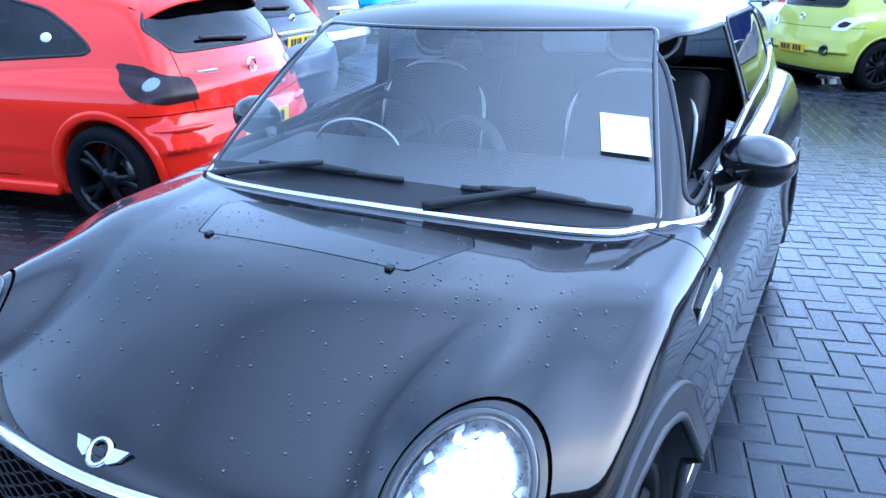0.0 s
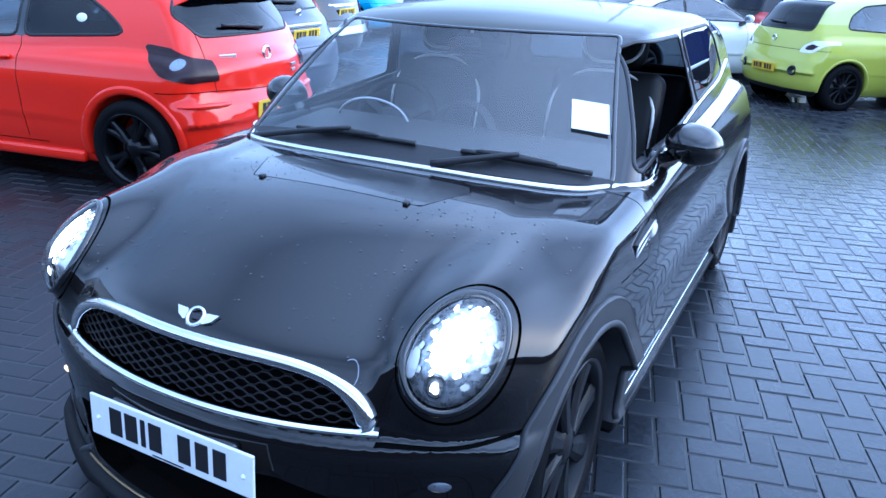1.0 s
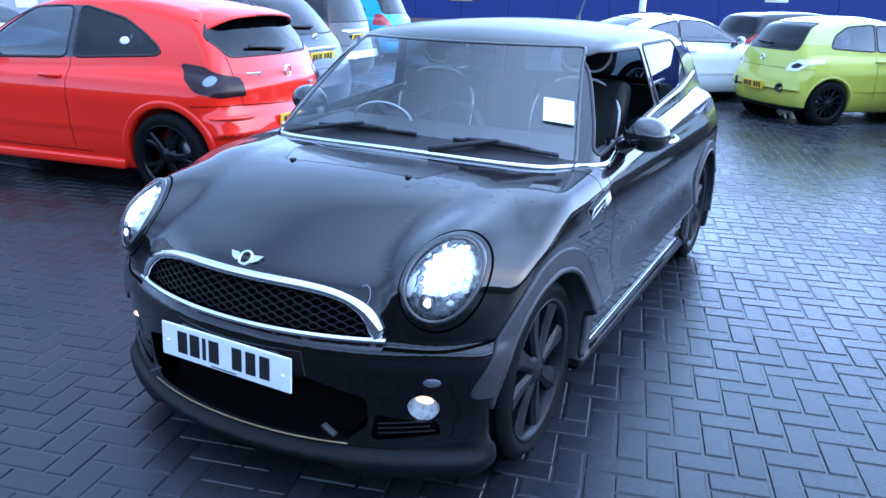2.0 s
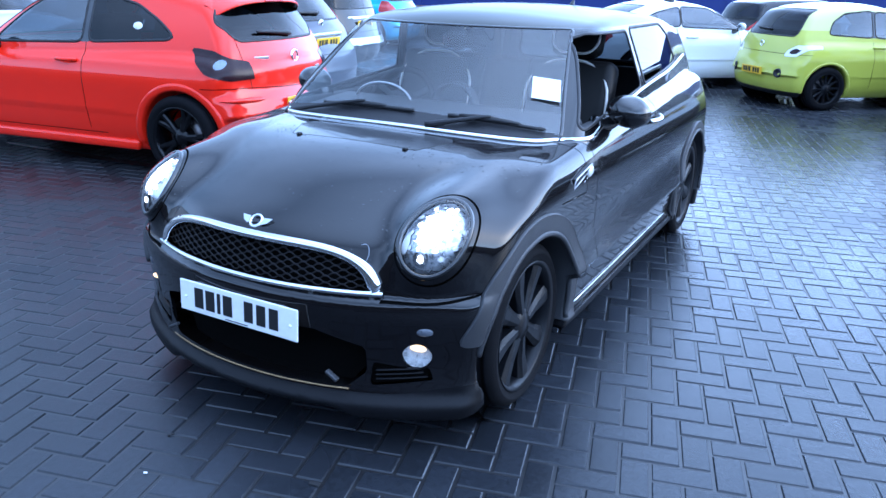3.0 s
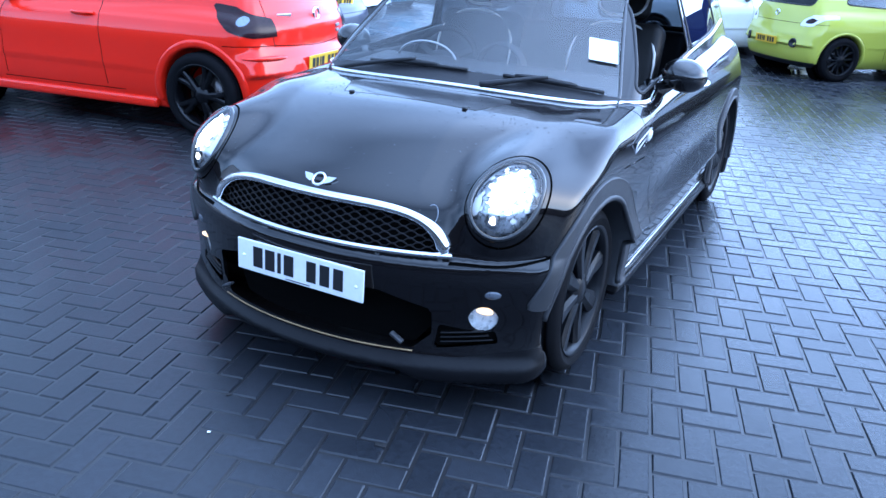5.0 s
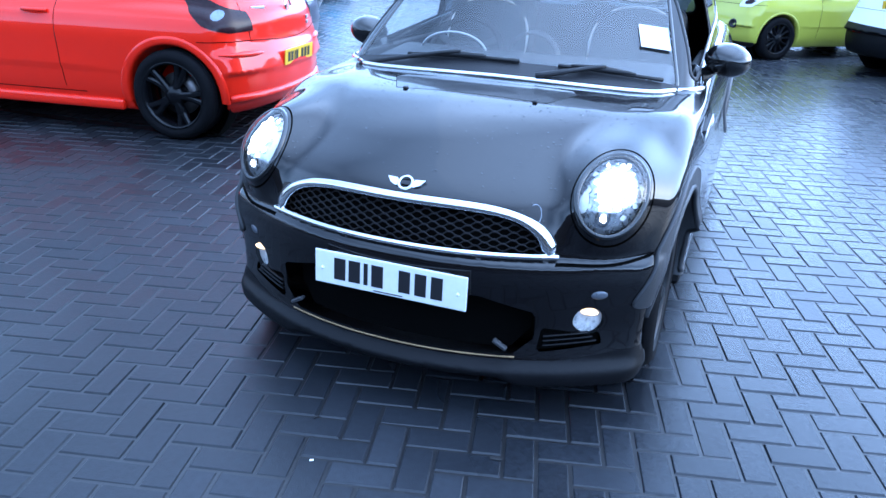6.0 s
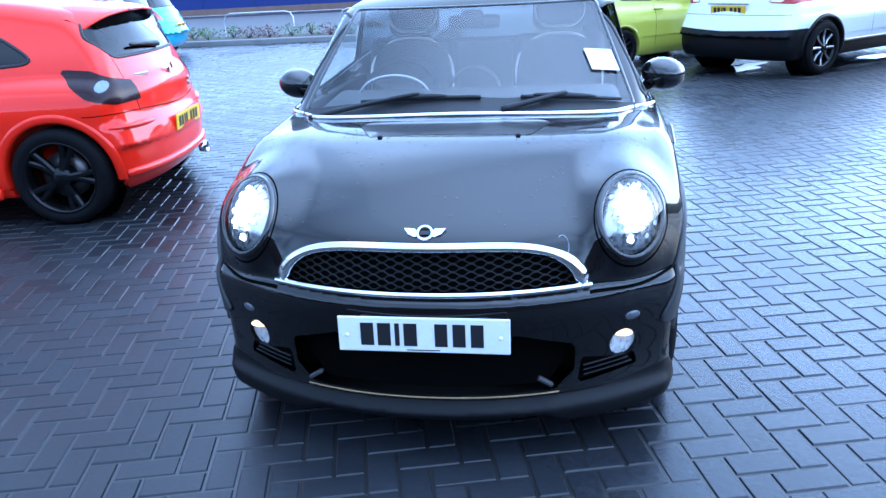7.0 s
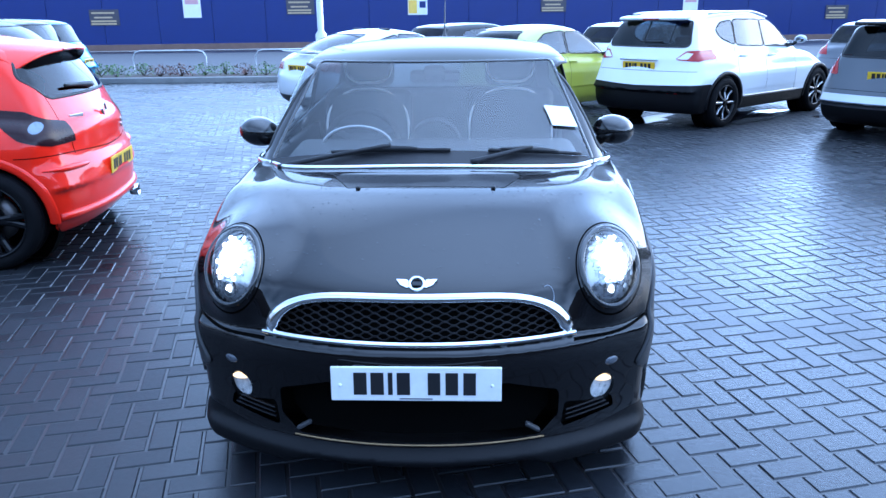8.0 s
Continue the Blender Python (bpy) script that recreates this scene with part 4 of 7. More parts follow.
def plate(root):
    p = part("number_plate", from_bm("number_plate", box((0.52, 0.008, 0.111), bevel=0.003), PLATE_WHITE), root, "white number plate with plain dark bars", Matrix.Translation((0, 0.022, 0.441)) @ Matrix.Rotation(radians(-3), 4, "X"))
    for x, w in ((-0.170, 0.040), (-0.118, 0.040), (-0.078, 0.014), (-0.038, 0.040), (0.055, 0.038), (0.109, 0.038), (0.163, 0.038)):
        part("plate_bar", from_bm("plate_bar", box((w, 0.002, 0.072), (x, -0.0048, 0.001)), INK), p)
    for x in (-0.232, 0.232):
        bm = bmesh.new()
        bmesh.ops.create_uvsphere(bm, u_segments=10, v_segments=6, radius=0.006, matrix=Matrix.Translation((x, -0.004, -0.004)))
        part("plate_screw_cap", from_bm("caps", bm, PAPER, True), p)
    bm = box((0.1, 0.0015, 0.003), (0, -0.0045, -0.048))
    part("plate_maker_mark", from_bm("mark", bm, INK), p)
    part("plate_mount", from_bm("plate_mount", box((0.4, 0.05, 0.1), bevel=0.01), GLOSS_BLACK), root, "", Matrix.Translation((0, 0.055, 0.444)))


def mini_inside(root):
    """Seats, dashboard, wheel and linings seen through the glass."""
    seat_parts(root, 0.38, 1.95, 0.50)
    seat_parts(root, -0.38, 1.95, 0.50)
    part("rear_bench", from_bm("rear_bench", box((1.1, 0.16, 0.62), bevel=0.05, segments=3), SEAT, True), root, "", Matrix.Translation((0, 2.95, 0.72)) @ Matrix.Rotation(radians(-16), 4, "X"))
    part("dashboard", from_bm("dashboard", box((1.30, 0.46, 0.20), bevel=0.05, segments=4), CABIN, True), root, "dark plastic dashboard", Matrix.Translation((0, 1.33, 0.84)) @ Matrix.Rotation(radians(4), 4, "X"))
    v, t = lathe([(0.125, 0), (0.125, -0.05), (0.11, -0.055), (0.11, 0.0)], 36)
    part("speedometer", plain("speedometer", v, t, CABIN), root, "round central dial", Matrix.Translation((0, 1.56, 0.92)) @ Matrix.Rotation(math.pi / 2, 4, "Z"))
    c = Matrix.Translation((-0.36, 1.62, 0.90)) @ Matrix.Rotation(radians(-24), 4, "X")
    pts = [(0.18 * math.cos(a), 0, 0.18 * math.sin(a)) for a in np.linspace(0, 2 * math.pi, 40, endpoint=False)]
    w = part("steering_wheel", plain("steering_wheel", *tube(pts, 0.015, 8, True), SEAT), root, "black leather steering wheel", c)
    bm = box((0.15, 0.05, 0.13), bevel=0.03, segments=3)
    for a in (90, 210, 330):
        box((0.14, 0.02, 0.035), bevel=0.006, bm=bm, turn=Matrix.Rotation(radians(a), 4, "Y") @ Matrix.Translation((0.1, 0, 0)))
    part("wheel_hub", from_bm("wheel_hub", bm, CABIN, True), w)
    pts = [(-0.36 + 0.16 * math.cos(a), 1.46, 0.93 + 0.09 * math.sin(a)) for a in np.linspace(0.1, math.pi - 0.1, 16)]
    part("dial_hood", plain("dial_hood", *tube(pts, 0.006, 8), RIM_SILVER), root)
    part("rear_view_mirror", from_bm("rvm", box((0.24, 0.03, 0.065), bevel=0.02, segments=3), GLOSS_BLACK, True), root, "", Matrix.Translation((0, 1.62, 1.23)))
    part("mirror_stalk", from_bm("stalk", box((0.10, 0.05, 0.07), bevel=0.02, segments=3), GLOSS_BLACK, True), root, "", Matrix.Translation((0, 1.55, 1.25)))
    for s in (1, -1):
        part("door_card", from_bm("door_card", box((0.04, 1.0, 0.52), bevel=0.015), CABIN), root, "", Matrix.Translation((s * 0.70, 1.72, 0.68)))
    part("headlining", from_bm("headlining", box((1.06, 1.3, 0.012), bevel=0.005), CABIN), root, "", Matrix.Translation((0, 2.45, 1.32)))


def mini_details(root, f):
    """Wipers, washers, badge, side vents, handles, sills, aerial and sticker."""
    roof = spline(MINI["roof"])
    glass_at = lambda x, y: (x, y, float(roof(y - 0.28 * x * x)) - 0.03 * (abs(x) / 0.55) ** 2)
    # cowl below the windscreen
    bm = bmesh.new()
    n = 24
    rows = []
    for i in range(n + 1):
        x = -0.69 + 1.38 * i / n
        rows.append([bm.verts.new((x, yy + 0.28 * x * x, float(roof(yy)) - 0.035 * (abs(x) / 0.55) ** 2 + 0.010)) for yy in (0.955, 0.985, 1.02)])
    for A, B in zip(rows, rows[1:]):
        for k in range(2):
            bm.faces.new((A[k], B[k], B[k + 1], A[k + 1]))
    part("scuttle_panel", from_bm("scuttle", bm, TRIM, True), root, "black plastic scuttle below the windscreen")
    for x0, xa, x1, xm in ((-0.64, -0.41, 0.085, -0.16), (0.17, 0.24, 0.63, 0.42)):
        def on(x, lift, k):
            y = 1.005 + k + 0.28 * x * x
            px, py, pz = glass_at(x, y)
            return (px, py - 0.3 * lift, pz + lift)
        blade = [on(x, 0.017, 0.012) for x in np.linspace(xa, x1, 14)]
        part("wiper_blade", plain("wiper_blade", *tube(blade, 0.008, 6), TRIM), root, "black wiper blade")
        spine = [on(x, 0.024, 0.012) for x in np.linspace(xm - 0.13, xm + 0.11, 10)]
        part("wiper_bridge", plain("wiper_bridge", *tube(spine, 0.005 + 0.008 * np.sin(np.linspace(0.15, 3.0, 10)), 6), TRIM), root)
        arm = [on(x0 + (xm - x0) * q, 0.018 + 0.02 * q, -0.045 + 0.057 * q) for q in np.linspace(0, 1, 10)]
        part("wiper_arm", plain("wiper_arm", *tube(arm, np.linspace(0.013, 0.008, 10), 6), TRIM), root)
    def top_at(x, y):
        z = np.linspace(0.5, 1.05, 400)
        q = f(np.full(400, x), np.full(400, y), z)
        return float(z[np.nonzero(q < 0)[0].max()])
    for x in (-0.25, 0.25):
        part("washer_jet", from_bm("jet", box((0.017, 0.022, 0.010), bevel=0.004), TRIM), root, "", Matrix.Translation((x, 0.682, top_at(x, 0.682) + 0.003)))
    # winged badge on the nose
    yb = 0.140
    zb = top_at(0, yb)
    m = Matrix.Translation((0, yb, zb + 0.004)) @ Matrix.Rotation(radians(42), 4, "X")
    for s in (1, -1):
        bm = bmesh.new()
        vs = [(s * 0.018, -0.008), (s * 0.030, 0.014), (s * 0.064, 0.016), (s * 0.050, -0.004), (s * 0.030, -0.014)]
        a = [bm.verts.new((x, y, 0.003)) for x, y in vs]
        b = [bm.verts.new((x, y, -0.004)) for x, y in vs]
        bm.faces.new(a), bm.faces.new(b)
        for i in range(5):
            bm.faces.new((a[i], a[(i + 1) % 5], b[(i + 1) % 5], b[i]))
        part("badge_wing", from_bm("badge", bm, CHROME), root, "chrome winged badge", m)
    v, t = lathe([(0.026, -0.004), (0.026, 0.004), (0.019, 0.004), (0.019, -0.004)], 28)
    part("badge_ring", plain("badge_ring", v, t, CHROME), root, "", m @ Matrix.Rotation(-math.pi / 2, 4, "Y"))
    part("badge_disc", from_bm("disc", box((0.03, 0.014, 0.004), (0, 0, 0.001), 0.002), INK), root, "", m)
    for s in (1, -1):
        # side repeater in a framed vent
        out = spline(MINI["side"])
        tilt = Matrix.Rotation(s * radians(9), 4, "Y")
        mv = Matrix.Translation((s * (out(0.79) + 0.013), 1.045, 0.783)) @ tilt
        edge = [(-0.085, -0.085), (-0.078, 0.022), (0.080, 0.056), (0.098, 0.028), (0.010, -0.030)]
        bm = bmesh.new()
        lower, upper = [bm.verts.new((-s * 0.012, y, z)) for y, z in edge], [bm.verts.new((s * 0.003, y, z)) for y, z in edge]
        bm.faces.new(lower), bm.faces.new(upper)
        for k in range(5):
            bm.faces.new((lower[k], lower[(k + 1) % 5], upper[(k + 1) % 5], upper[k]))
        part("side_scuttle", from_bm("side_scuttle", bm, TRIM), root, "black side vent panel", mv)
        pts = []
        for (y0, z0), (y1, z1) in zip(edge, edge[1:] + edge[:1]):
            pts += [(s * 0.004, y0 + (y1 - y0) * q, z0 + (z1 - z0) * q) for q in (0.06, 0.35, 0.65, 0.94)]
        part("vent_frame", plain("vent_frame", *tube(pts, 0.0032, 6, True), RIM_SILVER), root, "dull silver side vent frame", mv)
        for k in (0, 1):
            bar = [(s * 0.006, -0.082 + (0.115 + 0.02 * k) * q, -0.046 + 0.034 * k + 0.042 * q) for q in (0, 0.5, 1)]
            part("vent_bar", plain("vent_bar", *tube(bar, 0.0030, 6), RIM_SILVER), root, "", mv)
        bm = bmesh.new()
        bmesh.ops.create_uvsphere(bm, u_segments=18, v_segments=10, radius=0.024, matrix=Matrix.Translation((s * 0.006, 0.072, 0.026)) @ Matrix.Diagonal((0.45, 1.2, 1.0, 1)))
        part("side_repeater", from_bm("repeater", bm, LENS_WHITE, True), root, "clear oval side repeater", mv)
        # door handle
        hz = 0.868
        pts = [(s * (out(hz) + 0.030 + 0.03 * math.sin(q * math.pi)), 2.05 + 0.16 * q, hz + 0.01 * q) for q in np.linspace(0, 1, 12)]
        part("door_handle", plain("door_handle", *tube(pts, 0.012, 8), CHROME), root, "chrome door handle")
        # chrome line along the sill
        pts = [(s * (0.811), y, 0.258) for y in np.linspace(1.08, 2.74, 12)]
        part("sill_strip", plain("sill_strip", *tube(pts, 0.003, 6), CHROME), root, "bright sill strip")
        pts = [(s * (out(0.318) + 0.002), y, 0.305 + 0.022 * (y - 1.1) / 1.4) for y in np.linspace(1.10, 2.46, 12)]
        part("sill_line", plain("sill_line", *tube(pts, 0.0022, 6), RIM_SILVER), root)
        bm = bmesh.new()
        for k in range(4):
            box((0.006, 0.10, 0.012), (s * 0.834, 2.50 + 0.02 * k, 0.345 + 0.022 * k), 0.002, bm)
        part("sill_badge", from_bm("sill_badge", bm, RIM_SILVER), root)
    # aerial, sticker
    part("aerial", plain("aerial", *tube([(0, 3.03, 1.345), (0, 3.06, 1.375), (0, 3.08, 1.40), (0, 3.25, 1.60)], [0.026, 0.016, 0.006, 0.003], 8), TRIM), root, "slim roof aerial")
    V = []
    for v in (1.150, 1.245):
        for x in (0.486, 0.598):
            x += 0.034 * (1.245 - v) / 0.095
            q = glass_at(x, v + 0.28 * x * x)
            V.append((q[0], q[1] - 0.004, q[2] + 0.006))
    part("paper_sticker", plain("sticker", V, [(0, 1, 3, 2)], PAPER, False), root, "white paper sticker on the windscreen")
    # faint curved reflection on the wing, painted as a thin pale line
    pts = []
    for a in np.linspace(radians(115), radians(-60), 16):
        x, z = 0.405 + 0.022 * math.cos(a), 0.665 + 0.032 * math.sin(a)
        y = np.linspace(-0.02, 0.6, 400)
        pts.append((x, float(y[np.nonzero(f(np.full(400, x), y, np.full(400, z)) < 0)[0].min()]) - 0.0005, z))
    part("reflection_loop", plain("reflection_loop", *tube(pts, 0.0014, 4), LOOP_REFLECTION), root, "pale curved reflection drawn on the wing")
    # black bumper tow cover and small corner catches
    for s in (1, -1):
        bm = box((0.05, 0.02, 0.012), bevel=0.004)
        part("intake_catch", from_bm("catch", bm, CLADDING), root, "", Matrix.Translation((s * 0.36, 0.062, 0.275)) @ Matrix.Rotation(s * 0.5, 4, "Y"))
    pts = [(x, 0.030 + 0.47 * abs(x) ** 2.147, 0.222) for x in np.linspace(-0.40, 0.40, 21)]
    part("intake_edge", plain("intake_edge", *tube(pts, 0.003, 5), AMBER_DULL), root, "thin tan line along the intake")


def water_beads(root, f):
    """Rain beads lying on the bonnet, wings and roof edge."""
    rng = random.Random(11)
    base = [(0, 0, 1.0)] + [(0.75 * math.cos(a), 0.75 * math.sin(a), 0.62) for a in np.linspace(0, 2 * math.pi, 6, endpoint=False)] + [(math.cos(a), math.sin(a), 0.0) for a in np.linspace(0, 2 * math.pi, 6, endpoint=False)]
    face = [(0, 1 + i, 1 + (i + 1) % 6) for i in range(6)] + [(1 + i, 7 + i, 7 + (i + 1) % 6, 1 + (i + 1) % 6) for i in range(6)]
    pts = []
    while len(pts) < 1000:
        x, y = rng.uniform(-0.74, 0.74), rng.uniform(0.14, 1.05)
        if rng.random() < 0.25 + 0.75 * abs(x) / 0.74:
            pts.append((x, y))
    P = np.array(pts)
    lo, hi = np.full(len(P), 0.45), np.full(len(P), 1.02)
    for _ in range(16):
        mid = (lo + hi) / 2
        inside = f(P[:, 0], P[:, 1], mid) < 0
        lo, hi = np.where(inside, mid, lo), np.where(inside, hi, mid)
    e = 0.004
    g = np.stack((f(P[:, 0] + e, P[:, 1], lo) - f(P[:, 0] - e, P[:, 1], lo), f(P[:, 0], P[:, 1] + e, lo) - f(P[:, 0], P[:, 1] - e, lo), f(P[:, 0], P[:, 1], lo + e) - f(P[:, 0], P[:, 1], lo - e)), 1)
    V, T = [], []
    for (x, y), z, q in zip(pts, lo, g):
        if z < 0.62 or (abs(abs(x) - 0.612) < 0.12 and abs(z - 0.708) < 0.14):
            continue
        r = rng.choice((0.001, 0.0012, 0.0015, 0.002, 0.0028))
        m = Vector(q).to_track_quat("Z", "Y").to_matrix()
        k = len(V)
        V += [Vector((x, y, z)) + m @ Vector((a * r, b * r, c * r * 0.6)) for a, b, c in base]
        T += [tuple(i + k for i in t) for t in face]
    ob = part("rainwater", plain("rainwater", V, T, WATER), root, "rain beads on the paint")
    tagged(ob, kind="stuff")


WATER = material("rain_bead", (0.02, 0.021, 0.024), 0.04, 0, 1.0, vary=0.1)
# pale colour of the reflection drawn on the black wing
LOOP_REFLECTION = material("painted_reflection", (0.3, 0.32, 0.36), 0.6, vary=0.2)
AMBER_DULL = material("tan_edge", (0.25, 0.17, 0.08), 0.6, vary=0.2)
build_mini(Matrix.Translation((0, -Y0, 0)) @ Matrix.Rotation(radians(0.7), 4, "Z"))

# ---- the other cars ----


def rear_at(f, x, z, L):
    """Where the tail's surface lies behind a place across and up."""
    y = np.linspace(L - 0.8, L + 0.1, 901)
    return float(y[np.nonzero(f(np.full(901, x), y, np.full(901, z)) < 0)[0].max()])


def cut_y(y0, z0, z1, lean=0.0):
    """A door cut up the sides."""
    return (lambda x, y, z: y - y0 - lean * (z - 0.6)), (lambda x, y, z: np.maximum(np.maximum(np.abs(z - (z0 + z1) / 2) - (z1 - z0) / 2, 0.5 - np.abs(x)), np.abs(y - y0) - 0.2))


def cut_z(z0, y0, y1=99.0, inner=-1.0, rise=0.0):
    """A level cut along the sides or across the tail."""
    return (lambda x, y, z: z - z0 - rise * step(0, 0.7, np.abs(x))), (lambda x, y, z: np.maximum(np.maximum(np.maximum(y0 - y, y - y1), inner - np.abs(x)), np.abs(z - z0) - 0.15))




def hatch(name, label, m, P, paint, group="parked cars", glass_mat=GLASS_DARK, roof_paint=None, cell=0.03, seats=True):
    """A parked car of a given shape: painted shell, windows, gaps, wheels, lamps, plates."""
    root = car_root(name, label, m, group)
    f = car_field(P)
    zt = max(q[1] for q in P["roof"])
    w = max(q[1] for q in P["side"]) + 0.06
    sh = surface(f, (-w, -0.08, 0.06), (w, P["L"] + 0.08, zt + 0.1), cell)
    ws = poly(P["screen"], 0.03)
    wy = P["screen_to"]
    a, sh, l1 = sh.cut(lambda x, y, z: np.maximum(ws(x, z), y - wy))
    shell_part("windscreen", a, glass_mat, root)
    lines = [l1]
    for k, wp in enumerate(P["windows"]):
        g = poly(wp, 0.02)
        a, sh, l2 = sh.cut(lambda x, y, z: np.maximum(g(y, z), 0.35 - np.abs(x)))
        lines.append(l2)
        for s in (1, -1):
            shell_part("side_window", a.where(lambda x, y, z: x * s > 0)[0], P.get("side_glass", [GLASS_SIDE] * 3)[k], root)
    bk = poly(P["back"], 0.04)
    a, sh, l3 = sh.cut(lambda x, y, z: np.maximum(bk(x, z), P["back_from"] + P.get("back_wrap", 0) * x * x - y))
    shell_part("rear_window", a, glass_mat, root, "dark rear window")
    lines.append(l3)
    for ln in lines:
        for run in chains(ln, 0.03):
            part("window_seal", plain("seal", *strip_shell([run], 0.022, 0.012, 6), TRIM), root)
    for nm, g, mat, lb in P.get("lamps", ()):
        a, sh, ln = sh.cut(g)
        for s in (1, -1):
            h = a.where(lambda x, y, z: x * s > 0)[0]
            if len(h.t):
                shell_part(nm, h.moved(0.004), mat, root, lb)
    for nm, g, mat, lb in P.get("panels", ()):
        a, sh, ln = sh.cut(g)
        halves = [a.where(lambda x, y, z: x * s > 0)[0] for s in (1, -1)] if len(a.t) and np.abs(a.v[np.unique(a.t), 0]).min() > 0.3 else [a]
        for h in halves:
            if len(h.t):
                shell_part(nm, h, mat, root, lb)
    for g in P.get("gaps", ()):
        a, sh = sh.groove(g[0], g[1], 0.006)
        for s in (1, -1):
            h = a.where(lambda x, y, z: x * s > 0)[0]
            if len(h.t):
                shell_part("panel_gap", h.moved(-0.006), GAP, root)
    if roof_paint:
        a, sh, ln = sh.cut(P["roof_cut"])
        shell_part("roof", a, roof_paint, root, "pale roof")
    shell_part("body", sh, paint, root)
    for (wy, wz, r), R in zip(P["wells"], (P["wheel"][0],) * 2):
        for s in (1, -1):
            wheel_thing(root, (s * (P["track"]), wy, R), R, P["wheel"][1], P["wheel"][2], **P["rims"], face_right=s > 0, turn=0.4 * s + wy)
            prof = spline(P["side"])
            wst, ym = P.get("waist", 0), P.get("mid", 2.0)
            arch_lip(root, wy, wz, r - 0.006, r + P["arch"][0], lambda y, z: prof(z) - wst * float(step(0.5, 1.2, abs(y - ym) / ym)), P["arch"][1], P["arch"][2], s, radians(P.get("arch_from", -10)), radians(190))
            v, t = lathe([(0.02, s * (P["inner"] - 0.01)), (r + 0.02, s * (P["inner"] - 0.005)), (r + 0.02, s * (P["track"] - 0.02))], 32)
            part("wheel_liner", plain("wheel_liner", v + np.array((0, wy, wz)), t, GAP), root)
    part("floor_pan", from_bm("floor_pan", box((1.3, P["L"] - 0.5, 0.03), (0, P["L"] / 2, P["floor"] + 0.03), 0.01), GAP), root)
    mx, my, mz = P["mirror"]
    for s in (1, -1):
        mirror_parts(root, s * mx, my, mz, s, P.get("mirror_mat", TRIM), (0.088, 0.055, 0.062), (mx - 0.2, my, mz - 0.09))
    if "plate" in P:
        py, pz, tilt = P["plate"]
        plate_part(root, Matrix.Translation((0, rear_at(f, 0.2, pz, P["L"]) + 0.012, pz)) @ Matrix.Rotation(math.pi, 4, "Z") @ Matrix.Rotation(radians(tilt), 4, "X"), PLATE_YELLOW, label="yellow rear number plate")
    out = spline(P["side"])
    for hy, hz in P.get("handles", ()):
        for s in (1, -1):
            pts = [(s * (out(hz) + 0.006 + 0.025 * math.sin(q * math.pi)), hy + 0.2 * q, hz) for q in np.linspace(0, 1, 10)]
            part("door_handle", plain("door_handle", *tube(pts, 0.014, 8), P.get("handle_mat", paint)), root)
    if seats:
        sy = P["seat"]
        for x in (0.36, -0.36):
            seat_parts(root, x, sy, P["floor"] + 0.36, False)
        part("rear_bench", from_bm("rear_bench", box((1.15, 0.16, 0.6), bevel=0.05), SEAT), root, "", Matrix.Translation((0, sy + 0.85, P["floor"] + 0.6)) @ Matrix.Rotation(radians(-14), 4, "X"))
        part("dashboard", from_bm("dashboard", box((1.3, 0.4, 0.2), bevel=0.05), CABIN), root, "", Matrix.Translation((0, sy - 0.85, P["floor"] + 0.66)))
    return root


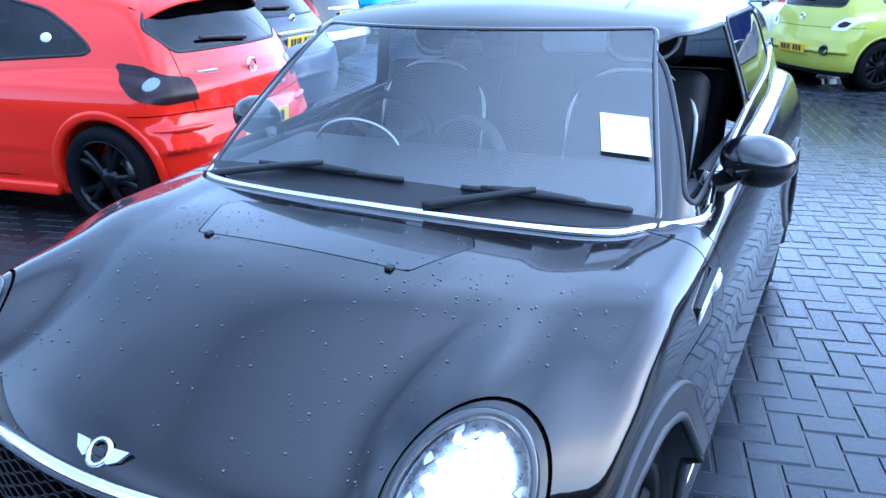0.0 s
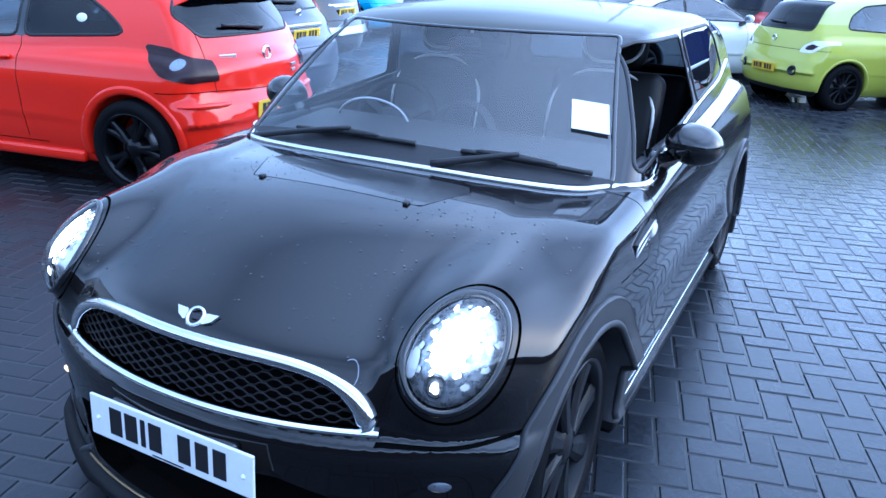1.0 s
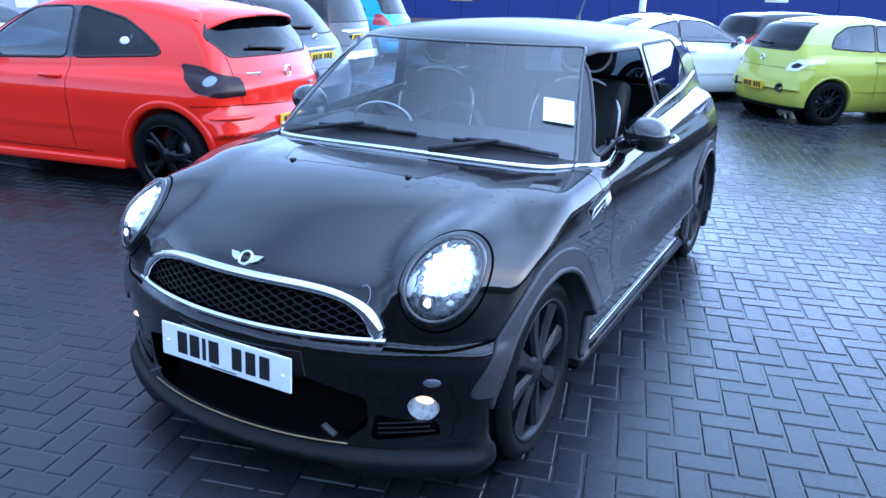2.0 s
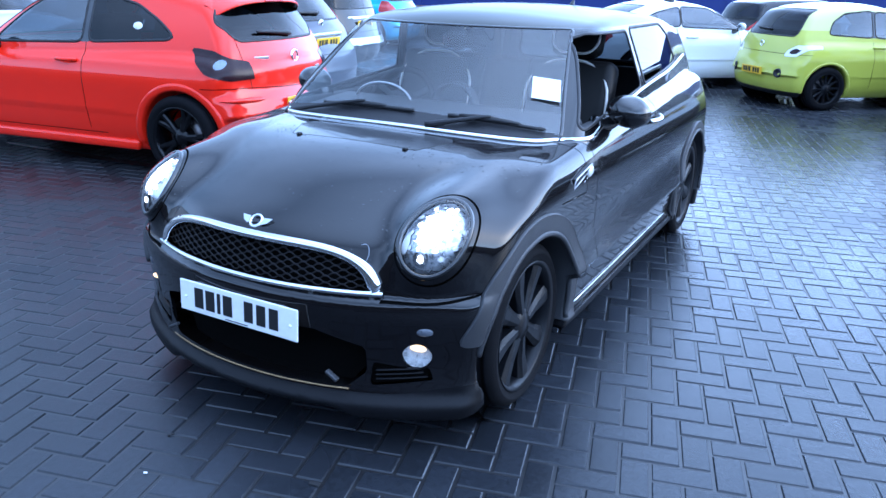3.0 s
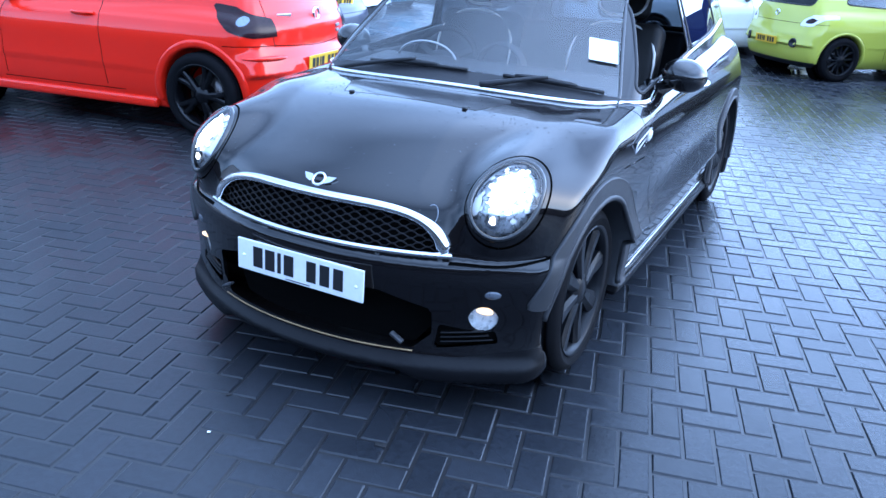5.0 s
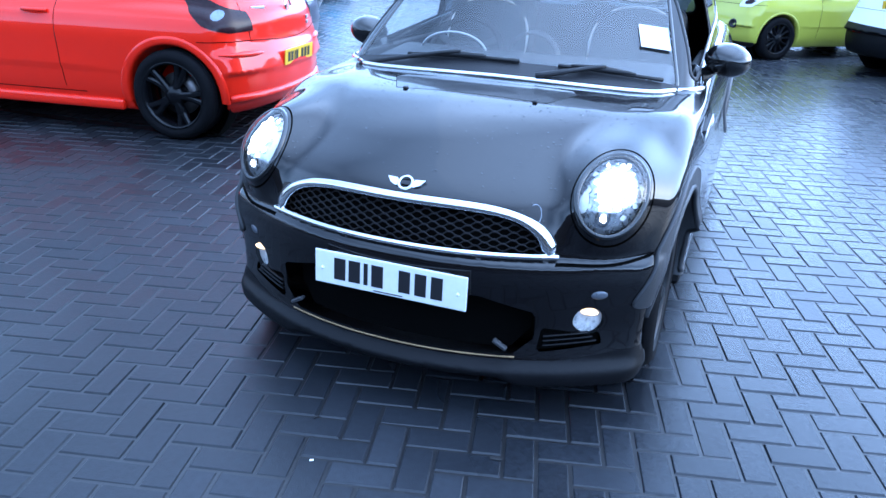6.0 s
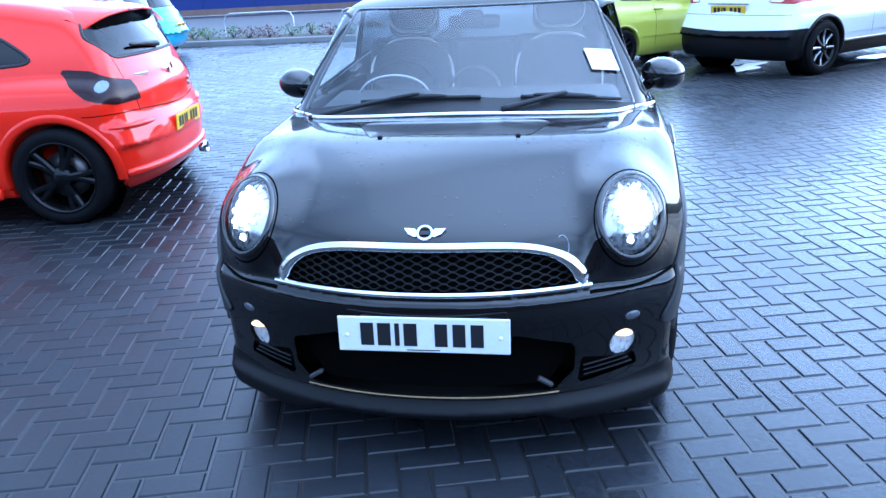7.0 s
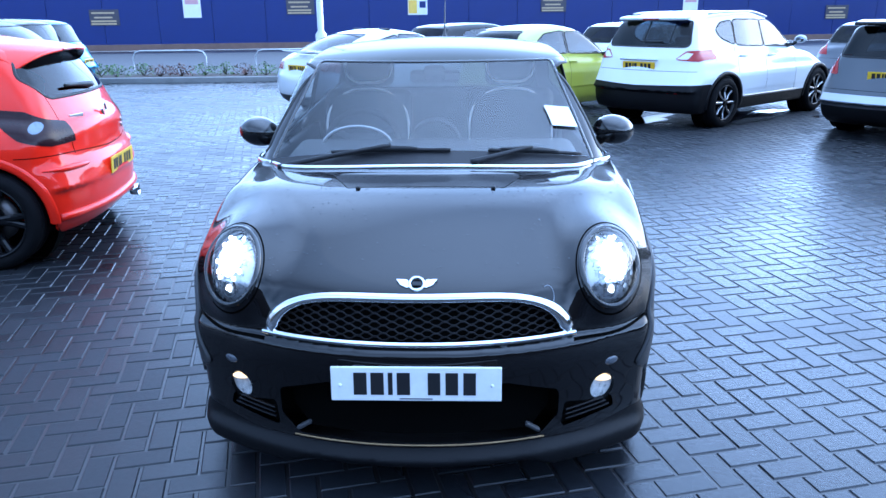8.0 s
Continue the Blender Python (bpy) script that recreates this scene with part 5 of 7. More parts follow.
def lerp_shape(L, H, W, wheel, wb, front=0.82, belt=0.95, rear="hatch", bonnet=0.78, **more):
    """A plain modern car's shape from its length, height and half width."""
    k = H / 1.48
    y1 = front
    y2 = front + wb
    rake = {"hatch": (L - 0.42, L - 0.2), "coupe": (L - 1.25, L - 0.35), "wagon": (L - 0.3, L - 0.12)}[rear]
    P = dict(
        L=L,
        nose=[(0.12, 0.14), (0.22, 0.03), (0.45, 0.0), (0.58, 0.03), (0.68, 0.12), (0.8, 0.4)],
        bow_f=(0.62, 2.8),
        tail=[(0.15, L - 0.16), (0.26, L - 0.05), (0.5, L), (0.62, L - 0.01), (0.72, L - 0.06), (belt, L - 0.13), (H, L - 0.38)],
        bow_r=(0.30, 2.8),
        top=[(-0.1, bonnet - 0.3), (0.08, bonnet - 0.12), (0.3, bonnet), (0.7, bonnet + 0.1), (1.1, belt - 0.02), (1.6, belt), (L - 1, belt + 0.04), (L - 0.25, belt + 0.02), (L + 0.1, belt - 0.15)],
        crown=0.05,
        side=[(0.15, W - 0.09), (0.28, W - 0.03), (0.5, W - 0.005), (0.68, W), (0.82, W - 0.03), (belt, W - 0.09), (belt + 0.2, W - 0.17)],
        roof=[(0.8, belt - 0.16), (1.15, belt + 0.03), (1.5, belt + 0.25), (1.85, H - 0.10), (2.1, H - 0.03), (2.5, H), (min(rake[0] - 0.5, 3.1), H - 0.015), (rake[0], H - 0.09), (rake[1], belt + 0.06), (L, belt - 0.3)],
        cabin=[(0.6, W - 0.03), (belt, W - 0.10), (belt + 0.12, W - 0.14), (H - 0.12, W - 0.25), (H + 0.05, W - 0.32)],
        curve=0.3, curve_r=0.2, mid=L / 2, waist=0.05, cabin_in=0.05, floor=0.17,
        wells=[(y1, wheel[0], wheel[0] + 0.045), (y2, wheel[0], wheel[0] + 0.045)], inner=W - 0.27, track=W - 0.105, wheel=wheel,
        screen=[(-W + 0.2, belt + 0.05), (W - 0.2, belt + 0.05), (W - 0.3, H - 0.12), (-W + 0.3, H - 0.12)], screen_to=2.0,
        windows=[], back=[(-W + 0.25, belt + 0.1), (W - 0.25, belt + 0.1), (W - 0.33, H - 0.16), (-W + 0.33, H - 0.16)], back_from=L - 0.9,
        arch=(0.03, 0.004, GAP), mirror=(W + 0.07, 1.62, belt + 0.06), seat=2.25, plate=(L + 0.004, 0.62, 6),
        handles=[(2.35, belt - 0.09)], rims=dict(rim_mat=RIM_DARK, n=10, w0=0.04, w1=0.03),
    )
    P.update(more)
    return P


def turned(x, y, heading):
    """A car's pose from where its nose's middle is on the ground and the way that it faces, in degrees from +x."""
    return Matrix.Translation((x, y, 0)) @ Matrix.Rotation(radians(heading + 90), 4, "Z")


def parked(wx, wy, heading, P, side=1):
    """A car's pose from where its rear wheel's outer face on one side stands."""
    m = Matrix.Rotation(radians(heading + 90), 4, "Z")
    w = P["wells"][1]
    off = m @ Vector((side * (P["track"] + P["wheel"][2] / 2), w[0], 0))
    return Matrix.Translation((wx - off.x, wy - off.y, 0)) @ m


# red three-door hatchback
RED = lerp_shape(3.92, 1.42, 0.855, (0.312, 0.226, 0.215), 2.511, 0.83, 0.93)
RED.update(
    windows=[[(1.56, 0.955), (2.40, 0.985), (2.40, 1.31), (2.05, 1.295), (1.80, 1.15)], [(2.50, 0.99), (3.22, 1.03), (3.08, 1.13), (2.88, 1.235), (2.50, 1.315)]],
    back=[(-0.52, 1.05), (0.52, 1.05), (0.60, 1.19), (0.57, 1.285), (-0.57, 1.285), (-0.60, 1.19)], back_from=3.42, back_wrap=0.36, side_glass=[GLASS_SIDE, GLASS_DARK],
    roof=[(0.8, 0.76), (1.15, 0.95), (1.5, 1.14), (1.85, 1.32), (2.1, 1.385), (2.5, 1.42), (3.0, 1.405), (3.35, 1.355), (3.55, 1.30), (3.66, 1.19), (3.79, 0.96), (3.88, 0.66)],
    tail=[(0.15, 3.78), (0.26, 3.88), (0.45, 3.92), (0.58, 3.905), (0.65, 3.865), (0.76, 3.875), (0.86, 3.87), (0.93, 3.815), (1.42, 3.56)],
    lamps=[("reversing_lamp", lambda x, y, z: np.maximum(np.hypot(y - 3.668, z - 0.856) - 0.034, 0.5 - np.abs(x)), LENS_BLUE, "round clear lamp"),
           ("tail_lamp", (lambda g: lambda x, y, z: np.maximum(g(y, z), 0.52 - np.abs(x)))(poly([(3.425, 0.955), (3.60, 0.938), (3.76, 0.86), (3.90, 0.765), (3.74, 0.752), (3.59, 0.80), (3.49, 0.88)], 0.012)), LENS_SMOKE, "smoked tail lamp")],
    gaps=[cut_y(1.50, 0.32, 0.96, 0.05), cut_y(2.48, 0.32, 0.97, -0.05), cut_z(0.29, 1.45, 2.65, 0.5), cut_z(0.655, 3.55, rise=0.03),
          ((lambda x, y, z: np.abs(x) - 0.56 + 0.25 * np.maximum(0.82 - z, 0) ** 1.5), (lambda x, y, z: np.maximum(np.maximum(z - 1.26, 0.67 - z), 3.2 - y)))],
    panels=[("door_pillar", (lambda g: lambda x, y, z: np.maximum(g(y, z), 0.4 - np.abs(x)))(poly([(2.41, 0.97), (2.49, 0.972), (2.49, 1.325), (2.41, 1.325)], 0.006)), GLOSS_BLACK, "black door pillar")],
    arch=(0.05, 0.006, PAINT_RED), arch_from=-6, plate=(3.918, 0.53, 4), rims=dict(rim_mat=RIM_BLACK, n=5, twin=0.16, w0=0.045, w1=0.04), mirror_mat=TRIM, mirror=(0.93, 1.56, 0.99),
    handles=[(2.22, 0.835)], seat=2.3, bow_r=(0.34, 2.6),
)


def red_extras(root):
    f = car_field(RED)
    on = lambda x, z, d=0.0: Matrix.Translation((x, rear_at(f, x, z, 3.92) + d, z))
    # spoiler that carries the roof line on: rounded red top, dark underside
    top, under = bmesh.new(), bmesh.new()
    rows, low = [], []
    for i in range(-16, 17):
        q = abs(i) / 16
        x = i / 16 * 0.575
        drop = 0.03 * q**2 + 0.075 * q**6
        back = 0.05 * q**2 + 0.10 * q**6
        rows.append([top.verts.new(p) for p in ((x, 3.30, 1.358 - drop), (x, 3.45 - back * 0.3, 1.352 - drop), (x, 3.58 - back * 0.7, 1.332 - drop), (x, 3.67 - back, 1.308 - drop), (x, 3.690 - back, 1.296 - drop), (x, 3.685 - back, 1.284 - drop))])
        low.append([under.verts.new(p) for p in ((x, 3.685 - back, 1.284 - drop), (x, 3.62 - back * 0.8, 1.278 - drop), (x, 3.50 - back * 0.5, 1.262 - drop))])
    for R, bm in ((rows, top), (low, under)):
        for A, B in zip(R, R[1:]):
            for j in range(len(A) - 1):
                bm.faces.new((A[j], B[j], B[j + 1], A[j + 1]))
    part("roof_spoiler", from_bm("roof_spoiler", top, PAINT_RED, True), root, "red roof spoiler")
    part("spoiler_underside", from_bm("spoiler_underside", under, GLOSS_BLACK, True), root, "dark underside")
    part("brake_light", from_bm("brake_light", box((0.26, 0.012, 0.014), bevel=0.004), LENS_RED), root, "", Matrix.Translation((0, 3.688, 1.291)))
    pts = [(x, rear_at(f, x, 1.055, 3.92) + 0.02, 1.055 + 0.02 * math.sin(4 * x)) for x in np.linspace(-0.08, 0.34, 10)]
    part("rear_wiper", plain("rear_wiper", *tube(pts, np.linspace(0.022, 0.010, 10), 6), TRIM), root, "black rear wiper")
    v, t = lathe([(0.05, 0), (0.05, 0.012), (0.038, 0.016), (0.036, 0)], 28)
    part("round_badge", plain("round_badge", v, t, CHROME), root, "", on(0, 0.88, 0.014) @ Matrix.Rotation(math.pi / 2, 4, "Z"))
    for x, z, w in ((0.38, 0.885, 0.14), (-0.36, 0.77, 0.12), (-0.36, 0.73, 0.1)):
        part("badge_bar", from_bm("badge_bar", box((w, 0.012, 0.025), bevel=0.004), RIM_SILVER), root, "", on(x, z) @ Matrix.Rotation(-math.copysign(0.3, x), 4, "Z"))
    for s in (1, -1):
        pts = [(x, rear_at(f, x, 0.60, 3.92) + 0.002, 0.60 - 0.02 * (0.8 - abs(x))) for x in np.linspace(s * 0.46, s * 0.80, 12)]
        part("bumper_crease", plain("bumper_crease", *tube(pts, np.array([0.004, 0.012, 0.017, 0.02, 0.021, 0.021, 0.021, 0.02, 0.018, 0.015, 0.01, 0.004]), 8), PAINT_RED), root)
    pts = [(x, rear_at(f, x, 0.30, 3.92) + 0.004, 0.30) for x in np.linspace(-0.76, 0.76, 25)]
    part("rear_skirt", plain("rear_skirt", *tube(pts, 0.03, 8), PAINT_RED), root)
    # small white sticker inside the quarter window, badge on the front wing
    side_x = lambda y, z: float(max(q for q in np.linspace(0.4, 0.9, 501) if f(np.array([q]), np.array([y]), np.array([z]))[0] < 0))
    v, t = lathe([(0.001, 0.002), (0.034, 0.002), (0.036, 0.0)], 20)
    part("window_sticker", plain("window_sticker", v, t, PAPER), root, "small white oval sticker", Matrix.Translation((side_x(2.92, 1.10) + 0.002, 2.92, 1.10)) @ Matrix.Rotation(radians(-20), 4, "Y") @ Matrix.Diagonal((1, 1.2, 0.8, 1)))
    for dz in (0.0, 0.035):
        part("wing_badge", from_bm("wing_badge", box((0.006, 0.07, 0.018), bevel=0.002), RIM_SILVER), root, "", Matrix.Translation((side_x(1.38, 0.76 + dz) + 0.002, 1.38, 0.76 + dz)))
    v, t = lathe([(0.04, 0), (0.045, 0.06), (0.038, 0.06), (0.034, 0)], 24)
    part("tail_pipe", plain("tail_pipe", v, t, CHROME), root, "chrome tail pipe", Matrix.Translation((-0.42, 3.84, 0.215)) @ Matrix.Rotation(math.pi / 2, 4, "Z"))
    for s in (1, -1):
        part("side_skirt", from_bm("side_skirt", box((0.06, 1.72, 0.08), bevel=0.025, segments=3), PAINT_RED, True), root, "", Matrix.Translation((s * 0.812, 2.08, 0.215)))


red_extras(hatch("hatchback_car", "bright red three-door hatchback with black wheels and roof spoiler", turned(-6.32, 2.57, 189.5) @ Matrix.Scale(1.015, 4), RED, PAINT_RED, cell=0.025))

SQUAT = Matrix.Diagonal((1, 1, 0.95, 1))
LOWER = Matrix.Diagonal((1, 1, 0.88, 1))

# lime city car
LIME = lerp_shape(3.70, 1.48, 0.86, (0.305, 0.216, 0.2), 2.311, 0.76, 0.96)
LIME.update(
    windows=[[(1.50, 1.0), (2.32, 1.03), (2.32, 1.34), (1.98, 1.33), (1.75, 1.20)], [(2.40, 1.03), (3.04, 1.065), (2.98, 1.2), (2.80, 1.315), (2.40, 1.355)]],
    roof=[(0.8, 0.80), (1.15, 0.99), (1.5, 1.19), (1.85, 1.375), (2.1, 1.44), (2.4, 1.475), (2.9, 1.455), (3.2, 1.40), (3.36, 1.33), (3.46, 1.2), (3.60, 0.96), (3.68, 0.7)],
    back=[(-0.54, 1.05), (0.54, 1.05), (0.47, 1.34), (-0.47, 1.34)], back_from=3.0,
    lamps=[("lamp_inlay", (lambda g: lambda x, y, z: np.maximum(g(np.abs(x), z), 3.2 - y))(poly([(0.60, 0.775), (0.70, 0.785), (0.735, 0.835), (0.67, 0.845), (0.61, 0.815)], 0.006)), LENS_SMOKE, "red lamp"),
           ("tail_lamp", (lambda g: lambda x, y, z: np.maximum(g(np.abs(x), z), 3.2 - y))(poly([(0.53, 0.745), (0.71, 0.75), (0.82, 0.885), (0.68, 0.885), (0.57, 0.82)], 0.010)), LENS_WHITE, "clear tail lamp")],
    gaps=[cut_y(2.38, 0.3, 0.95), cut_y(1.45, 0.3, 0.95), cut_z(0.77, 3.35)],
    panels=[("rear_diffuser", lambda x, y, z: np.maximum(z - 0.25, 3.1 - y), TRIM, "black lower bumper"),
            ("door_pillar", (lambda g: lambda x, y, z: np.maximum(g(y, z), 0.4 - np.abs(x)))(poly([(2.335, 1.015), (2.385, 1.017), (2.385, 1.365), (2.335, 1.355)], 0.008)), GLOSS_BLACK, "black door pillar")],
    roof_cut=lambda x, y, z: 1.10 - z + 0.10 * step(2.0, 1.4, y),
    arch=(0.03, 0.008, PAINT_LIME), plate=(3.70, 0.50, 5), rims=dict(rim_mat=RIM_DARK, n=12, w0=0.03, w1=0.03), mirror=(0.93, 1.48, 1.06), handles=[(2.2, 0.88)], seat=2.15,
)


def lime_extras(root):
    f = car_field(LIME)
    pts = [(x, rear_at(f, x, 1.09, 3.7) + 0.02, 1.09 + 0.03 * x) for x in np.linspace(-0.05, 0.32, 8)]
    part("rear_wiper", plain("rear_wiper", *tube(pts, 0.014, 6), TRIM), root)
    for s in (1, -1):
        v, t = lathe([(0.001, 0.004), (0.04, 0.004), (0.045, 0.012), (0.06, 0.012), (0.066, -0.01)], 24)
        part("reflector", plain("reflector", v, t, TRIM), root, "round dark reflector", Matrix.Translation((s * 0.54, rear_at(f, 0.54, 0.5, 3.7), 0.50)) @ Matrix.Rotation(math.pi / 2 - s * 0.42, 4, "Z"))
    v, t = lathe([(0.045, 0), (0.045, 0.012), (0.034, 0.016), (0.032, 0)], 24)
    part("round_badge", plain("round_badge", v, t, CHROME), root, "", Matrix.Translation((0, rear_at(f, 0, 0.88, 3.7), 0.88)) @ Matrix.Rotation(math.pi / 2, 4, "Z"))


lime_extras(hatch("city_car", "lime green small city car with pale roof and dark wheels", turned(2.72, 11.84, 41.0) @ Matrix.Scale(0.91, 4), LIME, PAINT_LIME, roof_paint=PAINT_LIME_SKYLIT))

# white sport utility car
SUV = lerp_shape(4.33, 1.61, 0.89, (0.345, 0.238, 0.215), 2.63, 0.88, 1.05, "wagon", 0.88)
SUV.update(
    windows=[[(1.72, 1.09), (2.42, 1.11), (2.42, 1.45), (2.12, 1.43)], [(2.47, 1.11), (3.12, 1.14), (3.10, 1.46), (2.47, 1.455)], [(3.17, 1.15), (3.44, 1.24), (3.52, 1.33), (3.40, 1.42), (3.16, 1.45)]],
    roof=[(0.9, 0.90), (1.3, 1.08), (1.65, 1.28), (1.95, 1.46), (2.3, 1.56), (2.7, 1.605), (3.3, 1.60), (3.85, 1.54), (4.0, 1.48), (4.08, 1.36), (4.2, 1.08), (4.3, 0.8)],
    back=[(-0.60, 1.16), (0.60, 1.16), (0.53, 1.43), (-0.53, 1.43)], back_from=3.7,
    lamps=[("tail_lamp", (lambda g: lambda x, y, z: np.maximum(g(np.abs(x), z), 3.7 - y))(poly([(0.52, 0.96), (0.78, 0.94), (0.87, 1.00), (0.87, 1.08), (0.62, 1.06)], 0.01)), LENS_RED, "red tail lamp"),
           ("lamp_inlay", (lambda g: lambda x, y, z: np.maximum(g(np.abs(x), z), 3.7 - y))(poly([(0.53, 0.965), (0.66, 0.965), (0.70, 1.03), (0.63, 1.045)], 0.006)), LENS_WHITE, "")][::-1],
    panels=[("rear_bumper", lambda x, y, z: np.maximum(z - 0.60 - 0.03 * np.abs(x), 3.86 - y), LIP, "black plastic rear bumper"), ("sill_cladding", lambda x, y, z: z - 0.40, LIP, "black plastic sill cladding")],
    gaps=[cut_y(2.46, 0.42, 1.08), cut_y(1.62, 0.42, 1.0), cut_y(3.2, 0.75, 1.1), cut_z(0.80, 4.1)],
    arch=(0.05, 0.012, LIP), plate=(4.30, 0.86, 6), rims=dict(rim_mat=RIM_BLACK, n=8, w0=0.05, w1=0.055, second=RIM_SILVER), mirror=(0.97, 1.78, 1.17), mirror_mat=PAINT_WHITE,
    handles=[(2.2, 0.96), (2.95, 0.98)], seat=2.4, floor=0.22,
)


def suv_extras(root, rails=True):
    line = spline(SUV["roof"])
    for s in (1, -1):
        pts = [(s * 0.60, y, float(line(y)) - 0.022) for y in np.linspace(2.15, 3.65, 14)]
        part("roof_rail", plain("roof_rail", *tube(pts, 0.016, 8), RIM_SILVER), root, "silver roof rail")
        part("sill_strip", from_bm("sill_strip", box((0.02, 1.5, 0.03), bevel=0.006), RIM_SILVER), root, "", Matrix.Translation((s * 0.875, 2.3, 0.405)))
        part("bumper_reflector", from_bm("bumper_reflector", box((0.14, 0.02, 0.04), bevel=0.008), LENS_RED), root, "", Matrix.Translation((s * 0.55, 4.27, 0.52)) @ Matrix.Rotation(-s * 0.25, 4, "Z"))
    part("spoiler", from_bm("spoiler", box((1.05, 0.16, 0.04), bevel=0.015), PAINT_WHITE, True), root, "", Matrix.Translation((0, 3.99, 1.505)) @ Matrix.Rotation(radians(-10), 4, "X"))
    part("brake_light", from_bm("brake_light", box((0.26, 0.02, 0.02), bevel=0.006), LENS_RED), root, "", Matrix.Translation((0, 4.07, 1.49)))
    pts = [(x, 4.16, 1.19) for x in np.linspace(-0.28, 0.06, 8)]
    part("rear_wiper", plain("rear_wiper", *tube(pts, 0.012, 6), TRIM), root)
    part("plate_bar", from_bm("plate_bar", box((0.62, 0.03, 0.03), bevel=0.01), CHROME), root, "", Matrix.Translation((0, 4.28, 0.945)))


suv_extras(hatch("sport_utility_car", "white five-door sport utility car with black plastic cladding", turned(5.50, 11.45, 42.5) @ SQUAT, SUV, PAINT_WHITE))

# white coupe
COUPE = lerp_shape(4.18, 1.36, 0.90, (0.32, 0.24, 0.23), 2.47, 0.88, 0.92, "coupe", 0.74)
COUPE.update(
    windows=[[(1.66, 0.96), (2.62, 0.985), (2.60, 1.255), (2.15, 1.235)], [(2.68, 0.99), (3.32, 1.03), (3.02, 1.165), (2.66, 1.25)]],
    roof=[(0.9, 0.76), (1.3, 0.95), (1.65, 1.12), (1.95, 1.26), (2.3, 1.34), (2.6, 1.36), (3.0, 1.32), (3.4, 1.21), (3.75, 1.06), (4.0, 0.95), (4.1, 0.84), (4.15, 0.6), (4.18, 0.2)],
    back=[(-0.5, 1.03), (0.5, 1.03), (0.42, 1.24), (-0.42, 1.24)], back_from=2.9,
    lamps=[("tail_lamp", (lambda g: lambda x, y, z: np.maximum(g(np.abs(x), z), 3.8 - y))(poly([(0.5, 0.74), (0.84, 0.74), (0.84, 0.86), (0.5, 0.84)], 0.01)), LENS_RED, "")],
    panels=[("rear_diffuser", lambda x, y, z: np.maximum(z - 0.32, 3.9 - y), TRIM, "black lower bumper")],
    gaps=[cut_y(2.72, 0.3, 0.95), cut_y(1.66, 0.3, 0.92)],
    arch=(0.025, 0.006, PAINT_WHITE), plate=(4.185, 0.76, 5), mirror=(0.97, 1.75, 0.99), mirror_mat=PAINT_WHITE, rims=dict(rim_mat=RIM_SILVER, n=10, w0=0.04, w1=0.03), handles=[(2.4, 0.82)], seat=2.45,
)
coupe = hatch("coupe_car", "white two-door coupe with a raised rear spoiler", turned(0.28, 12.8, 45.0) @ SQUAT, COUPE, PAINT_WHITE)
part("rear_spoiler", from_bm("rear_spoiler", box((0.95, 0.13, 0.02), (0, 0, 0), 0.008), PAINT_WHITE), coupe, "white boot spoiler", Matrix.Translation((0, 4.02, 1.03)))

# plainer cars further off
FAR = lerp_shape(4.1, 1.5, 0.87, (0.31, 0.21, 0.2), 2.55, 0.85, 0.97)
FAR.update(windows=[[(1.56, 1.02), (2.4, 1.04), (2.4, 1.37), (2.05, 1.35)], [(2.48, 1.05), (3.35, 1.09), (3.1, 1.3), (2.48, 1.375)]],
           lamps=[("tail_lamp", (lambda g: lambda x, y, z: np.maximum(g(np.abs(x), z), 3.6 - y))(poly([(0.58, 0.78), (0.84, 0.8), (0.84, 1.04), (0.68, 1.02)], 0.01)), LENS_RED, "red tail lamp")],
           gaps=[cut_z(0.70, 3.7), cut_y(2.44, 0.3, 0.98)])
WAGON = lerp_shape(4.4, 1.62, 0.9, (0.33, 0.22, 0.21), 2.65, 0.88, 1.03, "wagon", 0.85)
WAGON.update(windows=[[(1.72, 1.09), (2.42, 1.11), (2.42, 1.46), (2.12, 1.44)], [(2.50, 1.11), (3.3, 1.13), (3.26, 1.47), (2.50, 1.465)]],
             lamps=[("tail_lamp", (lambda g: lambda x, y, z: np.maximum(g(np.abs(x), z), 3.7 - y))(poly([(0.66, 0.86), (0.86, 0.88), (0.86, 1.08), (0.72, 1.1)], 0.01)), LENS_RED, "red tail lamp")],
             gaps=[cut_z(0.72, 4.0), cut_y(2.46, 0.3, 1.05)])
GREY_SUV = dict(WAGON)
GREY_SUV.update(plate=(4.4, 0.86, 6), gaps=[cut_z(0.66, 4.0), cut_y(2.46, 0.3, 1.05)],
                panels=[("rear_bumper", lambda x, y, z: np.maximum(z - 0.42, 3.9 - y), LIP, "black lower bumper"), ("bumper_insert", lambda x, y, z: np.maximum(np.maximum(z - 0.60, 0.5 - z), 4.0 - y), PAINT_PALE, "silver bumper insert")])
grey_suv = hatch("sport_utility_car", "grey sport utility car with dark bumper and yellow plate", turned(8.23, 10.1, 42.0) @ LOWER, GREY_SUV, PAINT_STEEL, cell=0.035)
part("roof_spoiler", from_bm("roof_spoiler", box((1.1, 0.22, 0.05), bevel=0.02, segments=3), GLOSS_BLACK, True), grey_suv, "dark roof spoiler", Matrix.Translation((0, 4.14, 1.55)) @ Matrix.Rotation(radians(-8), 4, "X"))
CARRIER = lerp_shape(4.2, 1.56, 0.87, (0.32, 0.22, 0.21), 2.62, 0.86, 1.0, "hatch", 0.85)
